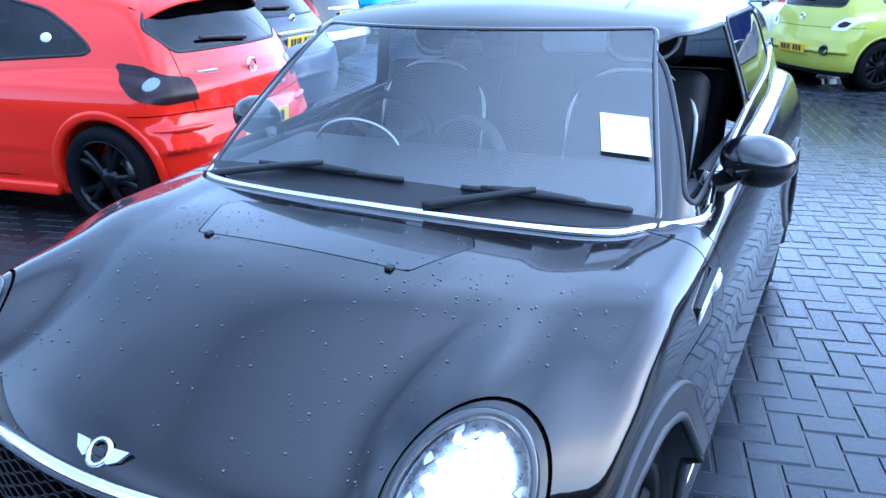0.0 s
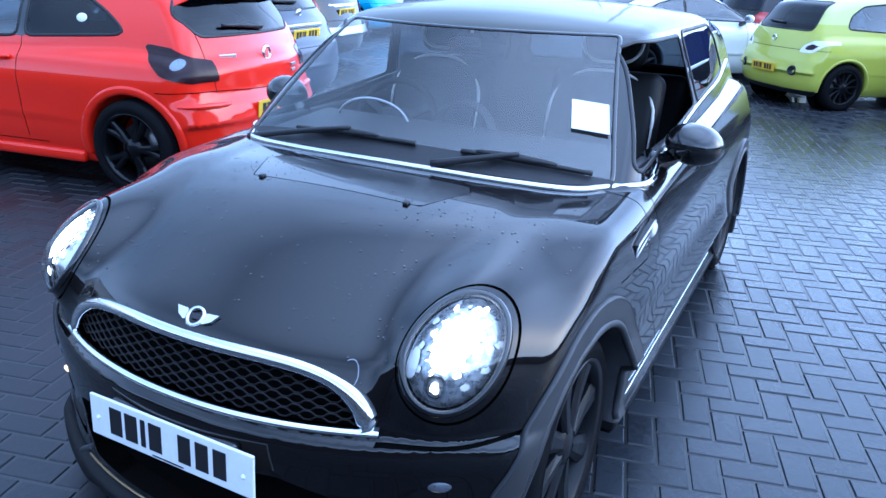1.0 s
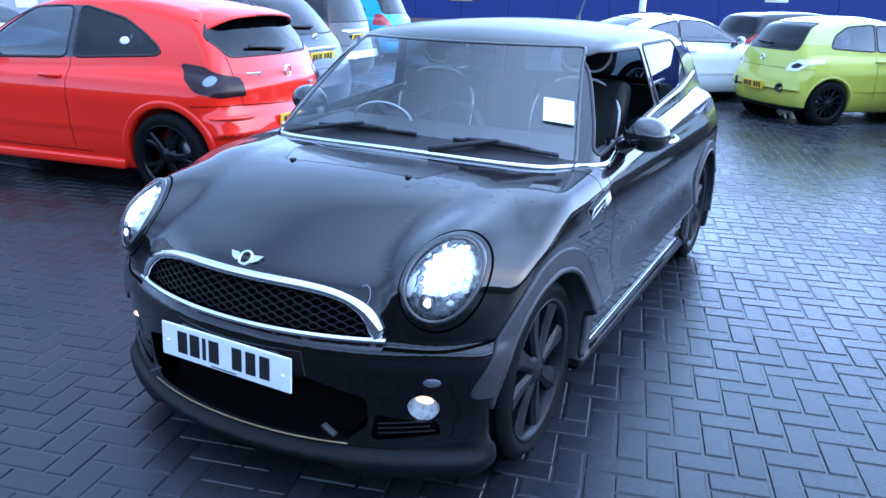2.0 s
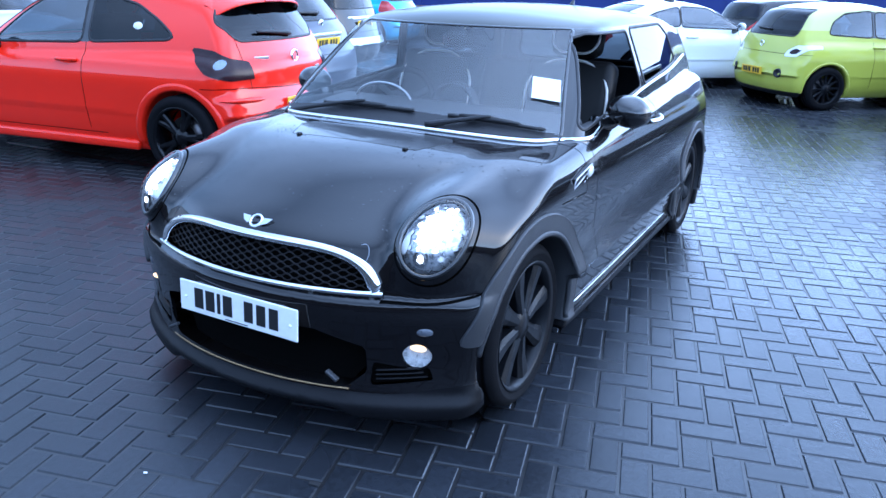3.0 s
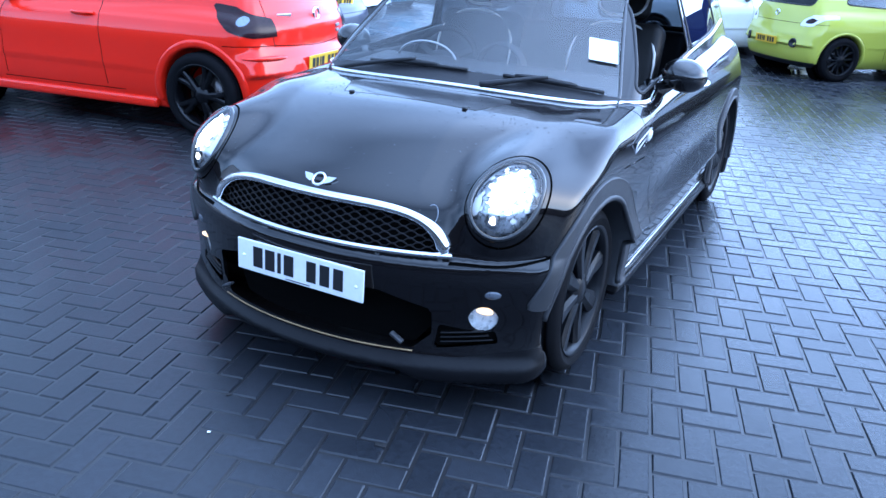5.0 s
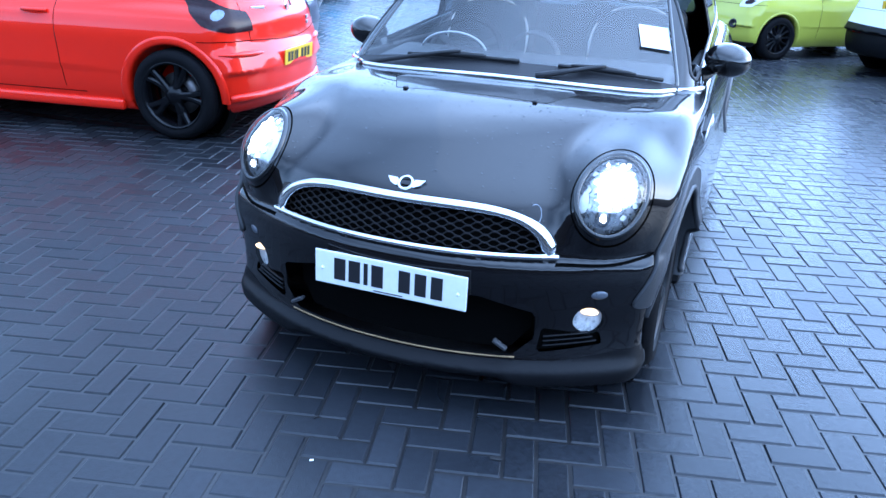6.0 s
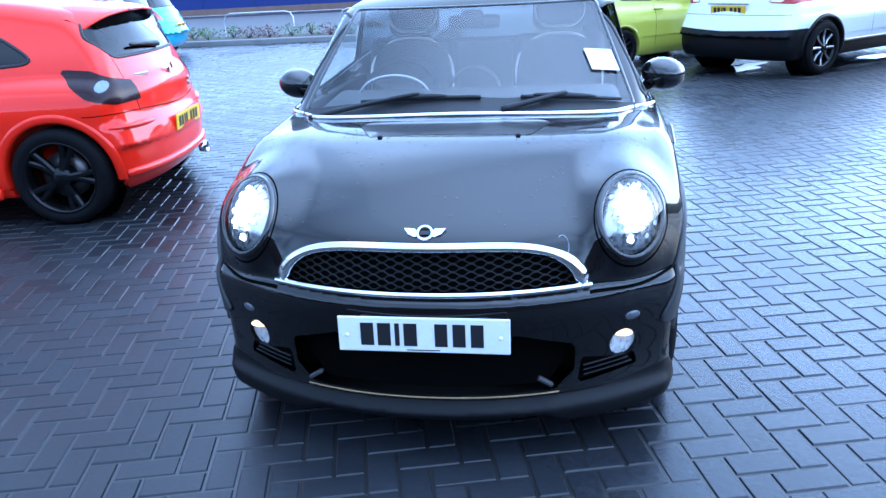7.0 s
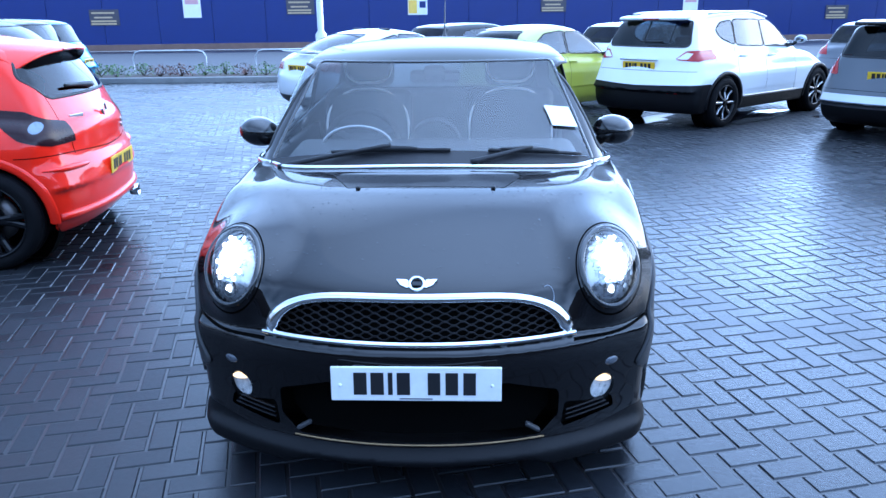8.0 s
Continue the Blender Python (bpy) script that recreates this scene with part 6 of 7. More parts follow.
CARRIER.update(windows=[[(1.66, 1.05), (2.42, 1.07), (2.42, 1.42), (2.08, 1.40)], [(2.50, 1.07), (3.45, 1.10), (3.25, 1.38), (2.50, 1.42)]],
               roof=[(0.8, 0.80), (1.15, 1.0), (1.5, 1.2), (1.85, 1.42), (2.1, 1.51), (2.5, 1.56), (3.0, 1.55), (3.45, 1.49), (3.66, 1.40), (3.82, 1.25), (3.99, 1.04), (4.08, 0.90), (4.16, 0.66)],
               tail=[(0.15, 4.06), (0.26, 4.16), (0.5, 4.2), (0.68, 4.18), (0.76, 4.12), (1.0, 4.02), (1.5, 3.72)], bow_r=(0.26, 2.6),
               back=[(-0.60, 1.08), (0.60, 1.08), (0.50, 1.40), (-0.50, 1.40)], back_from=3.5, back_wrap=0.2,
               lamps=[("tail_lamp", (lambda g: lambda x, y, z: np.maximum(g(np.abs(x), z), 3.5 - y))(poly([(0.70, 0.84), (0.86, 0.86), (0.86, 1.12), (0.74, 1.08)], 0.01)), LENS_RED, "red tail lamp")],
               gaps=[cut_z(0.68, 3.8), cut_y(2.46, 0.3, 1.02)], plate=(4.2, 0.80, 8), side_glass=[GLASS_SIDE, GLASS_DARK])
ESTATE = dict(WAGON)
ESTATE.update(plate=(4.4, 0.84, 6), panels=[("bumper_insert", lambda x, y, z: np.maximum(np.maximum(z - 0.62, 0.50 - z), 4.0 - y), PAINT_PALE, "silver bumper insert"),
                                            ("boot_handle", lambda x, y, z: np.maximum(np.maximum(np.abs(z - 0.945) - 0.02, np.abs(x) - 0.45), 4.0 - y), PAINT_PALE, "silver boot trim")])
carrier = hatch("people_carrier", "dark navy people carrier with a wide rear window", turned(-7.90, 4.82, 188.0), CARRIER, PAINT_NAVY, cell=0.03, glass_mat=GLASS_MIRROR)
cf = car_field(CARRIER)
v, t = lathe([(0.052, 0), (0.052, 0.012), (0.03, 0.018), (0.001, 0.018)], 24)
part("round_badge", plain("round_badge", v, t, CHROME), carrier, "", Matrix.Translation((0, rear_at(cf, 0, 1.0, 4.2), 1.0)) @ Matrix.Rotation(math.pi / 2, 4, "Z") @ Matrix.Rotation(radians(18), 4, "Y"))
part("boot_trim", from_bm("boot_trim", box((0.70, 0.035, 0.045), bevel=0.012), CHROME), carrier, "bright trim above the plate", Matrix.Translation((0, rear_at(cf, 0.15, 0.885, 4.2) + 0.004, 0.885)))
pts = [(x, rear_at(cf, x, 1.12, 4.2) + 0.02, 1.12 + 0.02 * x) for x in np.linspace(-0.06, 0.30, 8)]
part("rear_wiper", plain("rear_wiper", *tube(pts, np.linspace(0.026, 0.012, 8), 6), TRIM), carrier, "black rear wiper")
hatch("hatchback_car", "black tall estate car parked in the row", turned(-10.16, 8.35, 188.0) @ SQUAT, ESTATE, PAINT_BLACK, cell=0.04)
hatch("hatchback_car", "bright blue hatchback parked in the row", turned(-12.16, 13.5, 188.0), FAR, PAINT_BLUE, cell=0.045)
hatch("hatchback_car", "black hatchback beyond the white coupe", turned(1.8, 17.4, 42.0) @ LOWER, FAR, PAINT_BLACK, cell=0.05)
hatch("hatchback_car", "white hatchback beyond the lime car", turned(5.6, 17.1, 42.0) @ LOWER, FAR, PAINT_WHITE, cell=0.05)
hatch("hatchback_car", "dark blue-grey hatchback beyond the white car", turned(10.3, 15.7, 42.0) @ LOWER, FAR, PAINT_GREY, cell=0.05)
LOW = lerp_shape(4.1, 1.32, 0.87, (0.31, 0.21, 0.2), 2.55, 0.85, 0.88, bonnet=0.70)
LOW.update(windows=[[(1.56, 0.92), (2.4, 0.94), (2.4, 1.20), (2.05, 1.18)], [(2.48, 0.95), (3.35, 0.98), (3.1, 1.14), (2.48, 1.205)]], gaps=[cut_y(2.44, 0.3, 0.9)])
hatch("hatchback_car", "pale silver low hatchback facing the red car", turned(-9.4, 5.95, 4.6), LOW, PAINT_PALE, cell=0.045)

# ---- paving ----
JOINT = material("paving_joint", (0.014, 0.014, 0.015), 0.35, vary=0.3, scale=5, bump=0.001, bump_scale=120)
GROUND = material("wet_ground", (0.022, 0.025, 0.031), 0.3, vary=0.3, scale=0.6, bump=0.002, bump_scale=90)


def wet_paving():
    """Concrete blocks, each of its own shade, wet in broad patches: where water stands they are darker and glossier."""
    m = bpy.data.materials.new("wet_block_paving")
    m.use_nodes = True
    n, l = m.node_tree.nodes, m.node_tree.links
    b = n["Principled BSDF"]
    b.inputs["Specular IOR Level"].default_value = 0.36
    geo, info, isl = n.new("ShaderNodeNewGeometry"), n.new("ShaderNodeObjectInfo"), n.new("ShaderNodeMath")
    wet, grain, fine = n.new("ShaderNodeTexNoise"), n.new("ShaderNodeTexNoise"), n.new("ShaderNodeTexNoise")
    for t, sc, d in ((wet, 0.55, 3), (grain, 45.0, 5), (fine, 260.0, 3)):
        t.inputs["Scale"].default_value, t.inputs["Detail"].default_value = sc, d
        l.new(geo.outputs["Position"], t.inputs["Vector"])
    isl.operation = "ADD"
    l.new(info.outputs["Random"], isl.inputs[0])
    l.new(geo.outputs["Random Per Island"], isl.inputs[1])
    frac = n.new("ShaderNodeMath")
    frac.operation = "FRACT"
    l.new(isl.outputs[0], frac.inputs[0])

    def ranged(src, a, c, lo, hi):
        r = n.new("ShaderNodeMapRange")
        for k, q in (("From Min", a), ("From Max", c), ("To Min", lo), ("To Max", hi)):
            r.inputs[k].default_value = q
        l.new(src, r.inputs["Value"])
        return r.outputs[0]

    def times(a, c):
        q = n.new("ShaderNodeMath")
        q.operation = "MULTIPLY"
        l.new(a, q.inputs[0])
        l.new(c, q.inputs[1])
        return q.outputs[0]

    # darker, rougher patches with ragged edges: dark reflections put into the colour
    dark_mirrored = None
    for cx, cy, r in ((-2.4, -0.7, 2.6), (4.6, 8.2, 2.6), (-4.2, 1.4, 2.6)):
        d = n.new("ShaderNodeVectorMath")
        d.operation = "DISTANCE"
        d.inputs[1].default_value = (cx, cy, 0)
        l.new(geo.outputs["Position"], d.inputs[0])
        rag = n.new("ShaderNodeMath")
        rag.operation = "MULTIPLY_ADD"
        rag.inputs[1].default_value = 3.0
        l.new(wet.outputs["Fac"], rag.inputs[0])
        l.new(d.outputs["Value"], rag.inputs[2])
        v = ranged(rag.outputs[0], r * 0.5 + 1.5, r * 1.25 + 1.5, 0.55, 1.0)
        dark_mirrored = v if dark_mirrored is None else times(dark_mirrored, v)
    shade = times(dark_mirrored, times(times(ranged(frac.outputs[0], 0, 1, 0.8, 1.2), ranged(grain.outputs["Fac"], 0.3, 0.7, 0.8, 1.2)), ranged(wet.outputs["Fac"], 0.35, 0.65, 0.75, 1.2)))
    col = n.new("ShaderNodeVectorMath")
    col.operation = "SCALE"
    col.inputs[0].default_value = (0.018, 0.0205, 0.0255)
    l.new(shade, col.inputs["Scale"])
    l.new(col.outputs[0], b.inputs["Base Color"])
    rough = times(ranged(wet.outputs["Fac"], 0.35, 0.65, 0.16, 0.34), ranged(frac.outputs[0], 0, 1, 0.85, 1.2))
    rough = times(rough, ranged(dark_mirrored, 0.55, 1.0, 1.8, 1.0))
    l.new(rough, b.inputs["Roughness"])
    bp = n.new("ShaderNodeBump")
    bp.inputs["Distance"].default_value, bp.inputs["Strength"].default_value = 0.0012, 0.6
    hgt = n.new("ShaderNodeMath")
    hgt.operation = "ADD"
    l.new(grain.outputs["Fac"], hgt.inputs[0])
    l.new(fine.outputs["Fac"], hgt.inputs[1])
    l.new(hgt.outputs[0], bp.inputs["Height"])
    l.new(bp.outputs[0], b.inputs["Normal"])
    return m


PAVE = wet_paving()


def sheet(name, size, z, mat, at=(0, 0)):
    bm = bmesh.new()
    bmesh.ops.create_grid(bm, x_segments=2, y_segments=2, size=size, matrix=Matrix.Translation((*at, z)))
    return new(name, from_bm(name, bm, mat))


ground = tagged(sheet("ground", 400, -0.012, GROUND), "wet dark ground reaching into the distance", "ground", kind="structure")
A = radians(15.5)
UX, UY = Vector((math.cos(A), math.sin(A), 0)), Vector((-math.sin(A), math.cos(A), 0))
ORG = Vector((1.455, 1.085, 0))


def block_mesh(mats):
    """One paving block, its upper edges chamfered, about its middle."""
    l, w, c = 0.0968, 0.0468, 0.006
    v = [(-l, -w, -0.03), (l, -w, -0.03), (l, w, -0.03), (-l, w, -0.03), (-l, -w, -c), (l, -w, -c), (l, w, -c), (-l, w, -c),
         (-l + c, -w + c, 0), (l - c, -w + c, 0), (l - c, w - c, 0), (-l + c, w - c, 0)]
    t = [(0, 1, 5, 4), (1, 2, 6, 5), (2, 3, 7, 6), (3, 0, 4, 7), (4, 5, 9, 8), (5, 6, 10, 9), (6, 7, 11, 10), (7, 4, 8, 11), (8, 9, 10, 11)]
    return v, t


def blocks():
    """Middle and turn of every block of a herringbone."""
    rng = random.Random(4)
    for i in range(-130, 131):
        for j in range(-110, 200):
            k = (i + j) % 4
            if k == 0:
                p, a = ORG + UX * (i * 0.1 + 0.1) + UY * (j * 0.1 - 0.05), A
            elif k == 2:
                p, a = ORG + UX * (i * 0.1 + 0.05) + UY * (j * 0.1), A + math.pi / 2
            else:
                continue
            if -9 < p.x < 9 and -4 < p.y < (16.15 + 0.07 * (p.x + 5.6) if p.x < 2 else 13.5):
                yield Vector((p.x, p.y, rng.uniform(-0.0025, 0.0))), a + rng.uniform(-0.006, 0.006), rng.uniform(-0.006, 0.006), rng.uniform(-0.006, 0.006)


pavement = new("pavement", from_bm("pavement", box((18.5, 21, 0.02), (0, 6.25, -0.0152)), JOINT))
tagged(pavement, "dark wet block paving laid in herringbone", "pavement", kind="structure")
bv, bt = block_mesh(None)
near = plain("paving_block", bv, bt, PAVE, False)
allb = sorted(blocks(), key=lambda b: (b[0].x - 0.9) ** 2 + (b[0].y + 0.1) ** 2)
for p, a, tx, ty in allb[:300]:
    ob = new("paving_block", near)
    ob.parent = pavement
    ob.matrix_local = Matrix.Translation(p) @ Matrix.Rotation(a, 4, "Z") @ Matrix.Rotation(tx, 4, "X") @ Matrix.Rotation(ty, 4, "Y")
V, T = [], []
base = np.array(bv)
quads = np.array(bt)
for n, (p, a, tx, ty) in enumerate(allb[300:]):
    m = np.array((Matrix.Translation(p) @ Matrix.Rotation(a, 4, "Z") @ Matrix.Rotation(tx, 4, "X") @ Matrix.Rotation(ty, 4, "Y")))
    V.append(base @ m[:3, :3].T + m[:3, 3])
    T.append(quads + n * len(base))
rest = new("paving_blocks", bpy.data.meshes.new("paving_blocks"))
rest.data.from_pydata(np.concatenate(V).tolist(), [], np.concatenate(T).tolist())
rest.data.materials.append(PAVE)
rest.parent = pavement
tagged(rest, "many more herringbone paving blocks", kind="stuff")

# ---- far side: bed, barriers, road, hoarding ----
HOARD = material("blue_hoarding_paint", (0.003, 0.015, 0.125), 0.5, vary=0.12, scale=1.0, bump_scale=30)
KERB = material("concrete_kerb", (0.2, 0.2, 0.195), 0.7, vary=0.2, scale=5, bump=0.002, bump_scale=90)
SOIL = material("bark_soil", (0.06, 0.045, 0.035), 0.9, vary=0.4, scale=6, bump=0.01, bump_scale=40)
LEAF = material("shrub_leaf", (0.07, 0.14, 0.03), 0.5, vary=0.4, scale=5)
STEEL = material("galvanised_steel", (0.45, 0.46, 0.47), 0.4, 0.8, vary=0.15, scale=10)
ROAD = material("asphalt_road", (0.06, 0.06, 0.065), 0.7, vary=0.25, scale=1.5, bump=0.004, bump_scale=80)
BRICKWORK = material("brown_wall", (0.16, 0.10, 0.08), 0.8, vary=0.3, scale=4, bump_scale=30)
HD = radians(11)
HC = Vector((-13.5, 34.3, 0))
HX, HY = Vector((math.cos(HD), math.sin(HD), 0)), Vector((-math.sin(HD), math.cos(HD), 0))
HM = Matrix.Translation(HC) @ Matrix.Rotation(HD, 4, "Z")
board = tagged(new("hoarding"), "tall blue painted site hoarding with small notices", "hoarding")
board.matrix_world = HM
for i in range(-3, 32):
    part("panel", from_bm("panel", box((2.42, 0.05, 3.0), (0, 0, 1.75), 0.006), HOARD), board, "", Matrix.Translation((i * 2.44, random.uniform(-0.006, 0.006), 0)))
part("backing", from_bm("backing", box((84, 0.04, 2.9), (34, 0.06, 1.72)), HOARD), board)
SIGN_DARK = material("dark_notice", (0.05, 0.045, 0.06), 0.5, vary=0.2, scale=8)
SIGN_GOLD = material("gold_notice_bar", (0.45, 0.34, 0.2), 0.5, vary=0.2, scale=8)
SIGN_WHITE = material("white_notice", (0.75, 0.75, 0.75), 0.5, vary=0.06, scale=8)
SIGN_AMBER = material("amber_notice", (0.75, 0.5, 0.08), 0.5, vary=0.1, scale=8)
SIGN_PINK = material("pale_red_bar", (0.55, 0.3, 0.32), 0.5, vary=0.1, scale=8)


def notice(x, z, kind):
    m = Matrix.Translation((x, -0.045, z))
    if kind == "text":
        sign = part("notice", from_bm("notice", box((1.3, 0.02, 0.7), bevel=0.005), SIGN_DARK), board, "dark notice with gold bars", m)
        for dz, w in ((0.2, 1.0), (0.0, 0.8), (-0.16, 1.1), (-0.28, 1.1)):
            part("notice_bar", from_bm("bar", box((w, 0.01, 0.07), (-0.05, -0.014, dz)), SIGN_GOLD), sign)
    elif kind == "white":
        sign = part("notice", from_bm("notice", box((0.8, 0.02, 0.9), bevel=0.005), SIGN_WHITE), board, "white notice", m)
        part("notice_bar", from_bm("bar", box((0.6, 0.01, 0.3), (0, -0.014, 0.3)), SIGN_PINK), sign)
    else:
        sign = part("notice", from_bm("notice", box((0.95, 0.02, 0.75), bevel=0.005), SIGN_WHITE), board, "safety notice in amber and white", m)
        part("notice_bar", from_bm("bar", box((0.42, 0.01, 0.62), (-0.24, -0.014, 0)), SIGN_AMBER), sign)
        part("notice_bar", from_bm("bar", box((0.3, 0.01, 0.3), (0.24, -0.014, 0.1)), HOARD), sign)


for x, z, kind in ((-3.6, 1.5, "text"), (0.33, 1.9, "white"), (5.3, 1.9, "text"), (10.9, 1.85, "safety"), (17.7, 1.9, "text"), (24.9, 1.8, "white"), (33.1, 1.4, "text")):
    notice(x, z, kind)
part("base_rail", from_bm("base_rail", box((84, 0.12, 0.28), (34, -0.05, 0.14), 0.01), BRICKWORK), board, "brown base rail")
low_board = tagged(new("hoarding"), "low run of blue site hoarding falling away in steps", "hoarding")
low_board.matrix_world = HM
for i in range(8):
    h = 1.95 - 0.15 * i
    part("panel", from_bm("panel", box((2.42, 0.05, h), (0, 0, h / 2), 0.006), HOARD), low_board, "", Matrix.Translation((-9.9 - i * 2.44, 0.3, 0)))
BARK = material("dark_bark", (0.05, 0.04, 0.03), 0.9, vary=0.3, scale=6, bump_scale=40)
DUSK_LEAF = material("dark_tree_leaf", (0.045, 0.05, 0.025), 0.7, vary=0.5, scale=0.8)


def far_tree(x, y, seed):
    """A bare-limbed tree with a ragged crown of leaf clumps."""
    rng = random.Random(seed)
    root = tagged(new("tree"), "dark half-bare tree behind the hoarding", "tree", "trees behind the hoarding")
    root.matrix_world = Matrix.Translation((x, y, 0))
    top = rng.uniform(5.5, 7.0)
    limbs = [tube([(0, 0, 0), (0.05, 0, 1.5), (rng.uniform(-0.2, 0.2), 0, 3.2), (rng.uniform(-0.3, 0.3), 0, top)], [0.2, 0.16, 0.11, 0.03], 7)]
    tips = [Vector((0, 0, top))]
    for k in range(9):
        a, z0 = rng.uniform(0, 6.28), rng.uniform(1.2, top - 1.5)
        tip = Vector((math.cos(a) * rng.uniform(1.0, 2.0), math.sin(a) * rng.uniform(0.8, 1.6), z0 + rng.uniform(0.6, 1.8)))
        tips.append(tip)
        limbs.append(tube([(0, 0, z0), tuple(tip * 0.5 + Vector((0, 0, z0 * 0.5 - 0.1))), tuple(tip)], [0.08, 0.05, 0.015], 5))
    part("trunk", plain("trunk", *join(*limbs), BARK), root)
    V, T = [], []
    for _ in range(650):
        c = rng.choice(tips) * rng.uniform(0.75, 1.05) + Vector((rng.gauss(0, 0.45), rng.gauss(0, 0.4), rng.gauss(0, 0.4)))
        m = Euler((rng.uniform(-2, 2), rng.uniform(-2, 2), rng.uniform(0, 6))).to_matrix()
        q = rng.uniform(0.08, 0.2)
        k = len(V)
        V += [tuple(c + m @ Vector(w) * q) for w in ((-1, 0, 0), (0, -0.6, 0.1), (1, 0, 0), (0, 0.6, 0.1))]
        T.append((k, k + 1, k + 2, k + 3))
    tagged(part("crown", plain("crown", V, T, DUSK_LEAF, False), root), kind="stuff")


for i in range(9):
    p = HC + HX * (-30 + i * 2.6) + HY * (3.0 + (i * 37 % 5) * 0.5)
    far_tree(p.x, p.y, 50 + i)
CABIN_WALL = material("pale_cabin_wall", (0.32, 0.31, 0.36), 0.6, vary=0.15, scale=1.5, bump_scale=20)
cabin = tagged(new("site_cabin"), "low grey site cabin with white panels and a pale roof", "cabin")
cabin.matrix_world = Matrix.Translation((-31.0, 17.4, 0)) @ Matrix.Rotation(radians(58), 4, "Z")
part("wall", from_bm("wall", box((6.0, 2.4, 1.62), (0, 0, 0.81), 0.02), CABIN_WALL), cabin)
part("roof", from_bm("roof", box((6.3, 2.7, 0.10), (0, 0, 1.67), 0.03), RIM_SILVER), cabin, "pale roof")
for x, z, w, h in ((0.2, 1.42, 1.1, 0.26), (0.2, 0.55, 1.1, 0.42), (1.9, 1.0, 0.8, 0.9), (-2.0, 0.9, 0.9, 0.7)):
    part("white_panel", from_bm("white_panel", box((w, 0.05, h), (x, -1.22, z), 0.01), SIGN_WHITE), cabin, "white panel")
part("window", from_bm("window", box((1.0, 0.04, 0.34), (0.2, -1.21, 1.02), 0.01), SIGN_DARK), cabin, "dark window")
kerb = tagged(new("kerb", from_bm("kerb", box((8.0, 0.15, 0.14), (0, 0, 0.05), 0.02), KERB)), "concrete kerb edging the planting bed", "kerb", kind="structure")
kerb.matrix_world = Matrix.Translation((-5.6, 16.3, 0)) @ Matrix.Rotation(radians(4), 4, "Z")
bed = tagged(new("planting_bed", from_bm("bed", box((8.0, 1.2, 0.1), (0, 0.7, 0.06), 0.03), SOIL)), "narrow planting bed with dark soil", "planting bed", kind="structure")
bed.matrix_world = kerb.matrix_world
road = tagged(new("road", from_bm("road", box((130, 14, 0.01), (0, 8.2, 0.0), 0.0), ROAD)), "grey road beyond the planting bed", "road", kind="structure")
road.matrix_world = kerb.matrix_world
for i in range(-1, 2):
    pts = [(-0.95, 0, 0), (-0.95, 0, 0.5), (-0.88, 0, 0.62), (-0.75, 0, 0.66), (0.75, 0, 0.66), (0.88, 0, 0.62), (0.95, 0, 0.5), (0.95, 0, 0)]
    ob = tagged(new("hoop_barrier", plain("hoop", *tube(pts, 0.022, 8), STEEL)), "low galvanised steel hoop barrier", "barrier", "hoop barriers")
    ob.matrix_world = kerb.matrix_world @ Matrix.Translation((i * 3.2 + 1.0, 1.9, 0))

# lamp post
post = tagged(new("lamp_post"), "slim white-painted steel lamp post", "lamp post")
post.matrix_world = Matrix.Translation((-4.3, 20.1, 0))
v, t = lathe([(0.16, 0), (0.16, 1.0), (0.09, 1.08), (0.085, 4.0), (0.07, 8.0), (0.001, 8.0)], 20)
part("pole", plain("pole", v, t, RIM_SILVER), post, "", Matrix.Rotation(-math.pi / 2, 4, "Y"))

# unseen showroom beside the row, added to close the place and darken reflections
WALL = material("grey_cladding", (0.34, 0.35, 0.36), 0.5, vary=0.15, scale=1.5, bump_scale=20)
SHOP = glass("showroom_glass", (0.2, 0.24, 0.27), 1.6)
FRAME = material("white_window_frame", (0.7, 0.7, 0.7), 0.5, vary=0.08)
show = tagged(new("unseen_showroom"), "unseen long grey showroom with tall framed windows, added to darken reflections", "building")
show.matrix_world = Matrix.Translation((-38, -3, 0)) @ Matrix.Rotation(radians(6), 4, "Z")
part("wall", from_bm("wall", box((8, 36, 10.5), (-4.2, 0, 5.25), 0.02), WALL), show)
part("roof", from_bm("roof", box((8.6, 36.6, 0.3), (-4.2, 0, 10.65), 0.03), TRIM), show)
for i in range(-8, 9):
    part("window_frame", from_bm("window_frame", box((0.1, 0.14, 3.4), (0.02, i * 2.1, 1.9), 0.01), FRAME), show)
    if i < 8:
        part("pane", from_bm("pane", box((0.03, 1.96, 3.3), (-0.12, i * 2.1 + 1.05, 1.9)), SHOP), show)
# dark walls out of view, south and east, added to darken reflections
UNSEEN_WALL = material("dark_unseen_wall", (0.03, 0.026, 0.022), 0.7, vary=0.3, scale=3, bump_scale=40)
back_wall = tagged(new("unseen_wall_south", from_bm("unseen_wall_south", box((60, 0.4, 4.6), (0, 0, 2.3), 0.02), UNSEEN_WALL)), "plain dark unseen wall added to darken reflections", "wall", kind="structure")
back_wall.matrix_world = Matrix.Translation((0, -13, 0))

far_wall = tagged(new("unseen_wall_east", from_bm("unseen_wall_east", box((0.4, 60, 5.0), (0, 0, 2.5), 0.02), UNSEEN_WALL)), "plain dark unseen wall added to darken reflections", "wall", kind="structure")
far_wall.matrix_world = Matrix.Translation((30, 6, 0))

# standing water
PUDDLE = material("standing_water", (0.012, 0.013, 0.015), 0.03, 0, 0.0, vary=0.1)


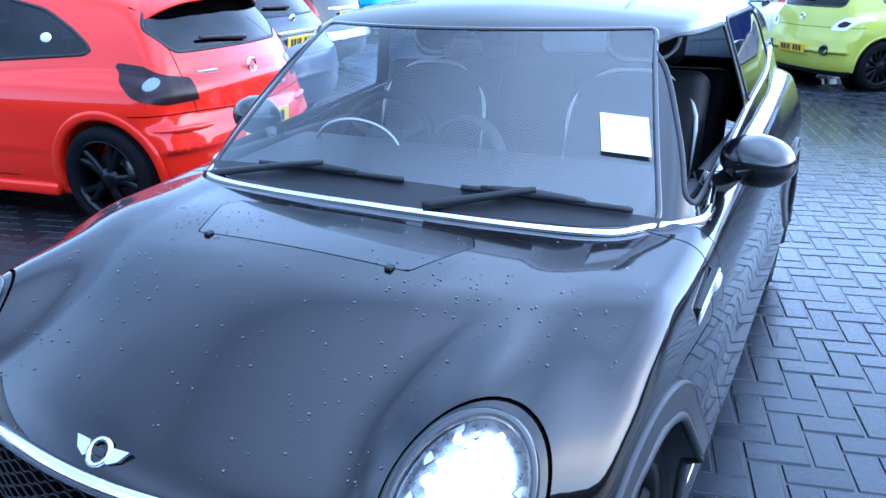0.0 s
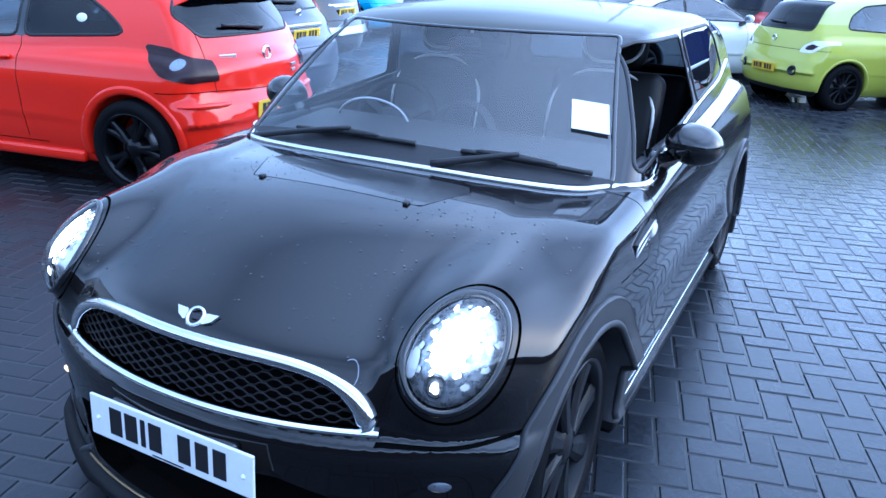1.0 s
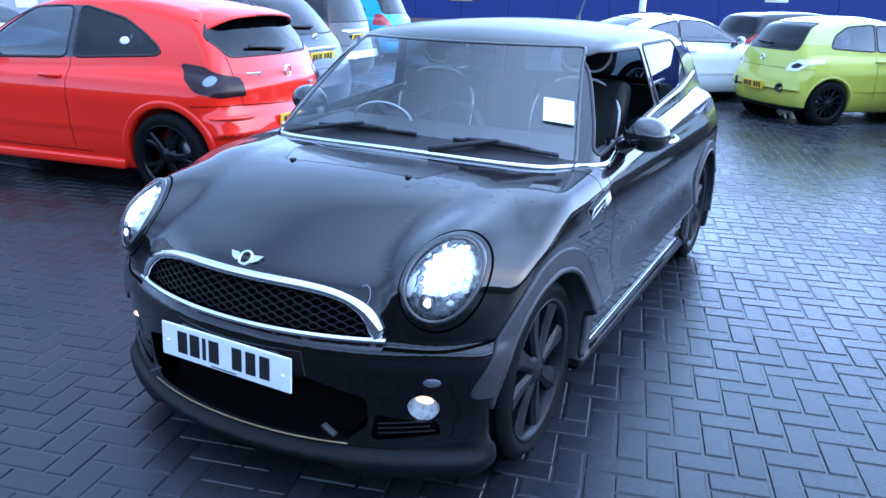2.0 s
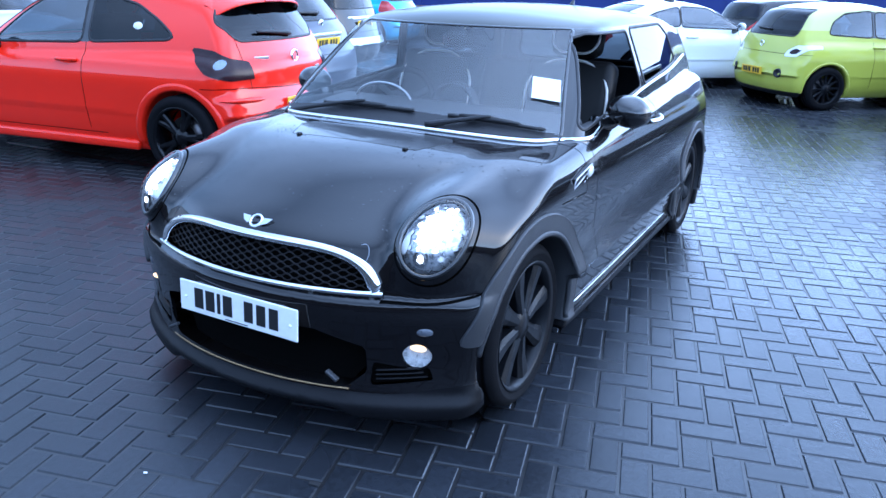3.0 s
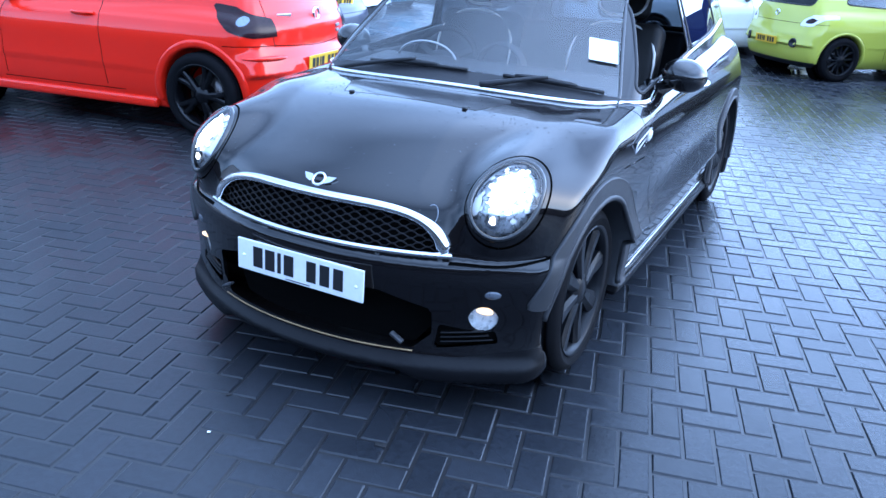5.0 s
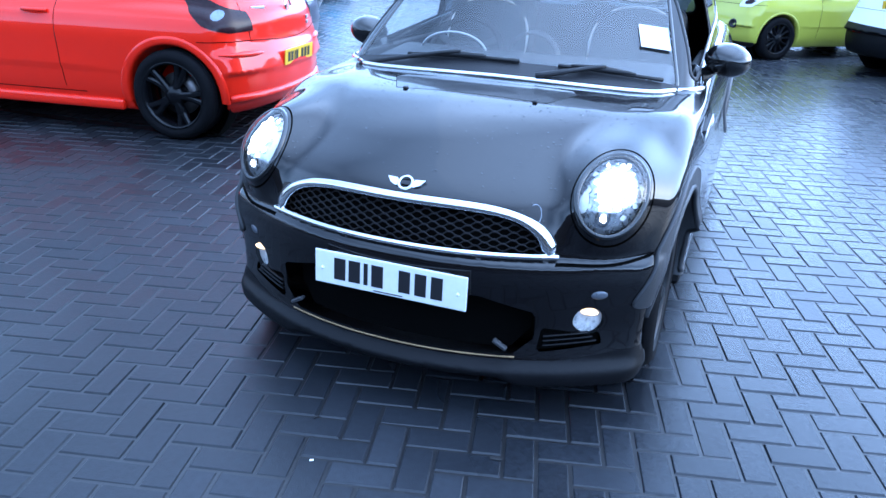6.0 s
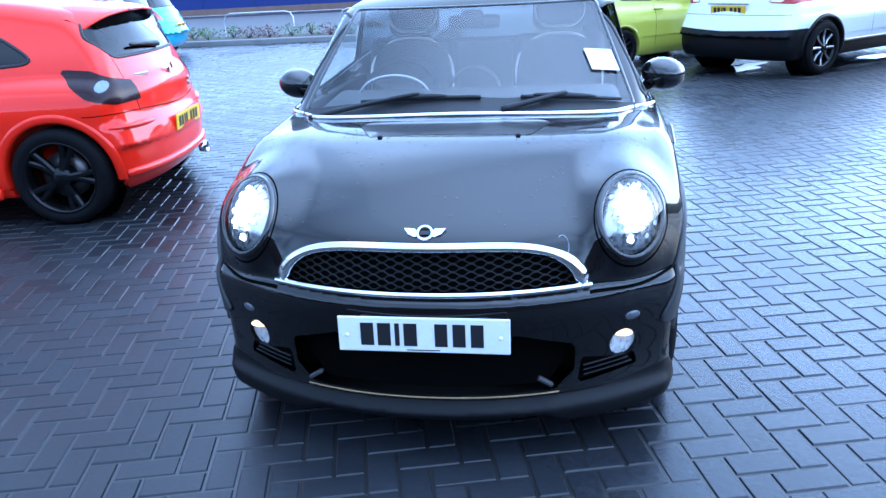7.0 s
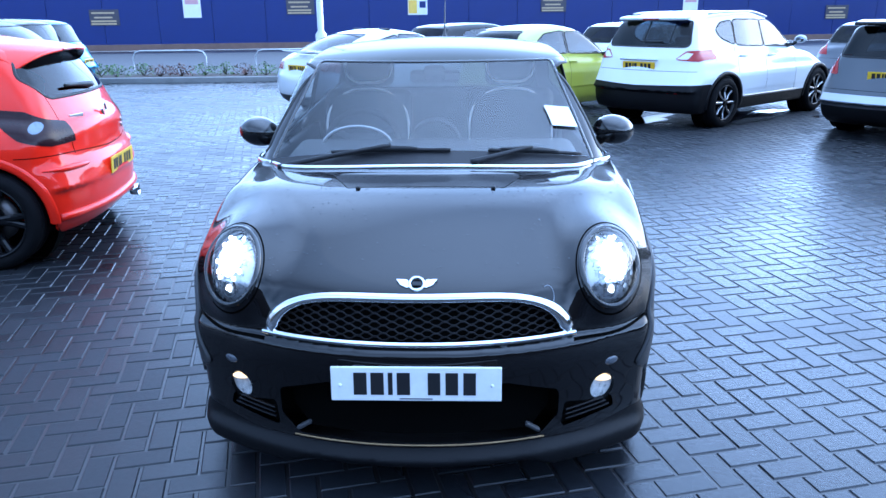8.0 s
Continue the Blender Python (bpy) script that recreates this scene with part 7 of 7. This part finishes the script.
def puddle(x, y, w, h, turn, seed):
    rng = random.Random(seed)
    ph = [rng.uniform(0, 6.28) for _ in range(4)]
    n = 48
    V = [(0, 0, 0)]
    for i in range(n):
        a = 2 * math.pi * i / n
        r = 1 + 0.22 * math.sin(2 * a + ph[0]) + 0.16 * math.sin(3 * a + ph[1]) + 0.1 * math.sin(5 * a + ph[2]) + 0.05 * math.sin(9 * a + ph[3])
        V.append((w * r * math.cos(a), h * r * math.sin(a), 0))
    ob = new("puddle", plain("puddle", V, [(0, 1 + i, 1 + (i + 1) % n) for i in range(n)], PUDDLE))
    ob.matrix_world = Matrix.Translation((x, y, 0.0012)) @ Matrix.Rotation(radians(turn), 4, "Z")
    tagged(ob, "shallow puddle of rain water on the paving", "puddle", "puddles", "structure")


for q in ((-3.75, 2.40, 1.05, 0.07, 4, 1), (2.6, 9.2, 0.7, 0.22, 42, 2), (4.1, 9.1, 0.45, 0.16, 42, 3), (0.75, 10.2, 0.6, 0.3, 40, 4), (4.7, 10.1, 0.5, 0.12, 42, 5), (5.4, 9.6, 0.3, 0.1, 42, 7), (6.6, 8.2, 0.5, 0.2, 42, 6)):
    puddle(*q)


CHIP = material("dark_chip", (0.008, 0.008, 0.009), 0.7, vary=0.3)
for x, y, w, turn, mat, lb in ((0.43, -0.155, 0.036, 12, CHIP, "small black chip of rubber lying on the paving"), (-0.16, -0.2, 0.02, 60, CHIP, "tiny black chip of rubber lying on the paving"), (-0.06, -0.39, 0.012, 30, PAPER, "tiny pale scrap of paper on the paving")):
    ob = tagged(new("debris", from_bm("debris", box((w, w * 0.4, 0.006), (0, 0, 0.003), 0.0015), mat)), lb, "debris")
    ob.matrix_world = Matrix.Translation((x, y, 0)) @ Matrix.Rotation(radians(turn), 4, "Z")


def shrub(x, seed):
    """A low straggling shrub: stems with many small leaves."""
    rng = random.Random(seed)
    root = tagged(new("shrub"), "low straggling green and brown shrub in the bed", "shrub", "shrubs in the bed")
    root.matrix_world = kerb.matrix_world @ Matrix.Translation((x, 0.6 + rng.uniform(-0.2, 0.3), 0.1))
    V, T = [], []
    for _ in range(7):
        a, l = rng.uniform(0, 6.28), rng.uniform(0.15, 0.32)
        tip = Vector((math.cos(a) * rng.uniform(0.1, 0.35), math.sin(a) * rng.uniform(0.1, 0.3), l))
        pv, pt = tube([tip * q for q in np.linspace(0, 1, 4)], [0.008, 0.006, 0.004, 0.002], 4)
        k = len(V)
        V += [tuple(q) for q in pv]
        T += [tuple(int(i) + k for i in q) for q in pt]
    part("stems", plain("stems", V, T, SOIL), root)
    V, T = [], []
    for _ in range(150):
        a, r = rng.uniform(0, 6.28), rng.uniform(0, 0.36)
        c = Vector((math.cos(a) * r, math.sin(a) * r * 0.8, rng.uniform(0.03, 0.34 - 0.35 * r)))
        m = Euler((rng.uniform(-1, 1), rng.uniform(-1, 1), a)).to_matrix()
        s = rng.uniform(0.02, 0.045)
        k = len(V)
        V += [tuple(c + m @ Vector(q) * s) for q in ((-1, 0, 0), (0, -0.5, 0.1), (1, 0, 0), (0, 0.5, 0.1))]
        T.append((k, k + 1, k + 2, k + 3))
    tagged(part("foliage", plain("foliage", V, T, LEAF if rng.random() < 0.65 else LEAF_DRY, False), root), kind="stuff")


LEAF_DRY = material("dry_leaf", (0.12, 0.06, 0.045), 0.6, vary=0.4, scale=5)
for i in range(15):
    shrub(-3.6 + i * 0.52, i)
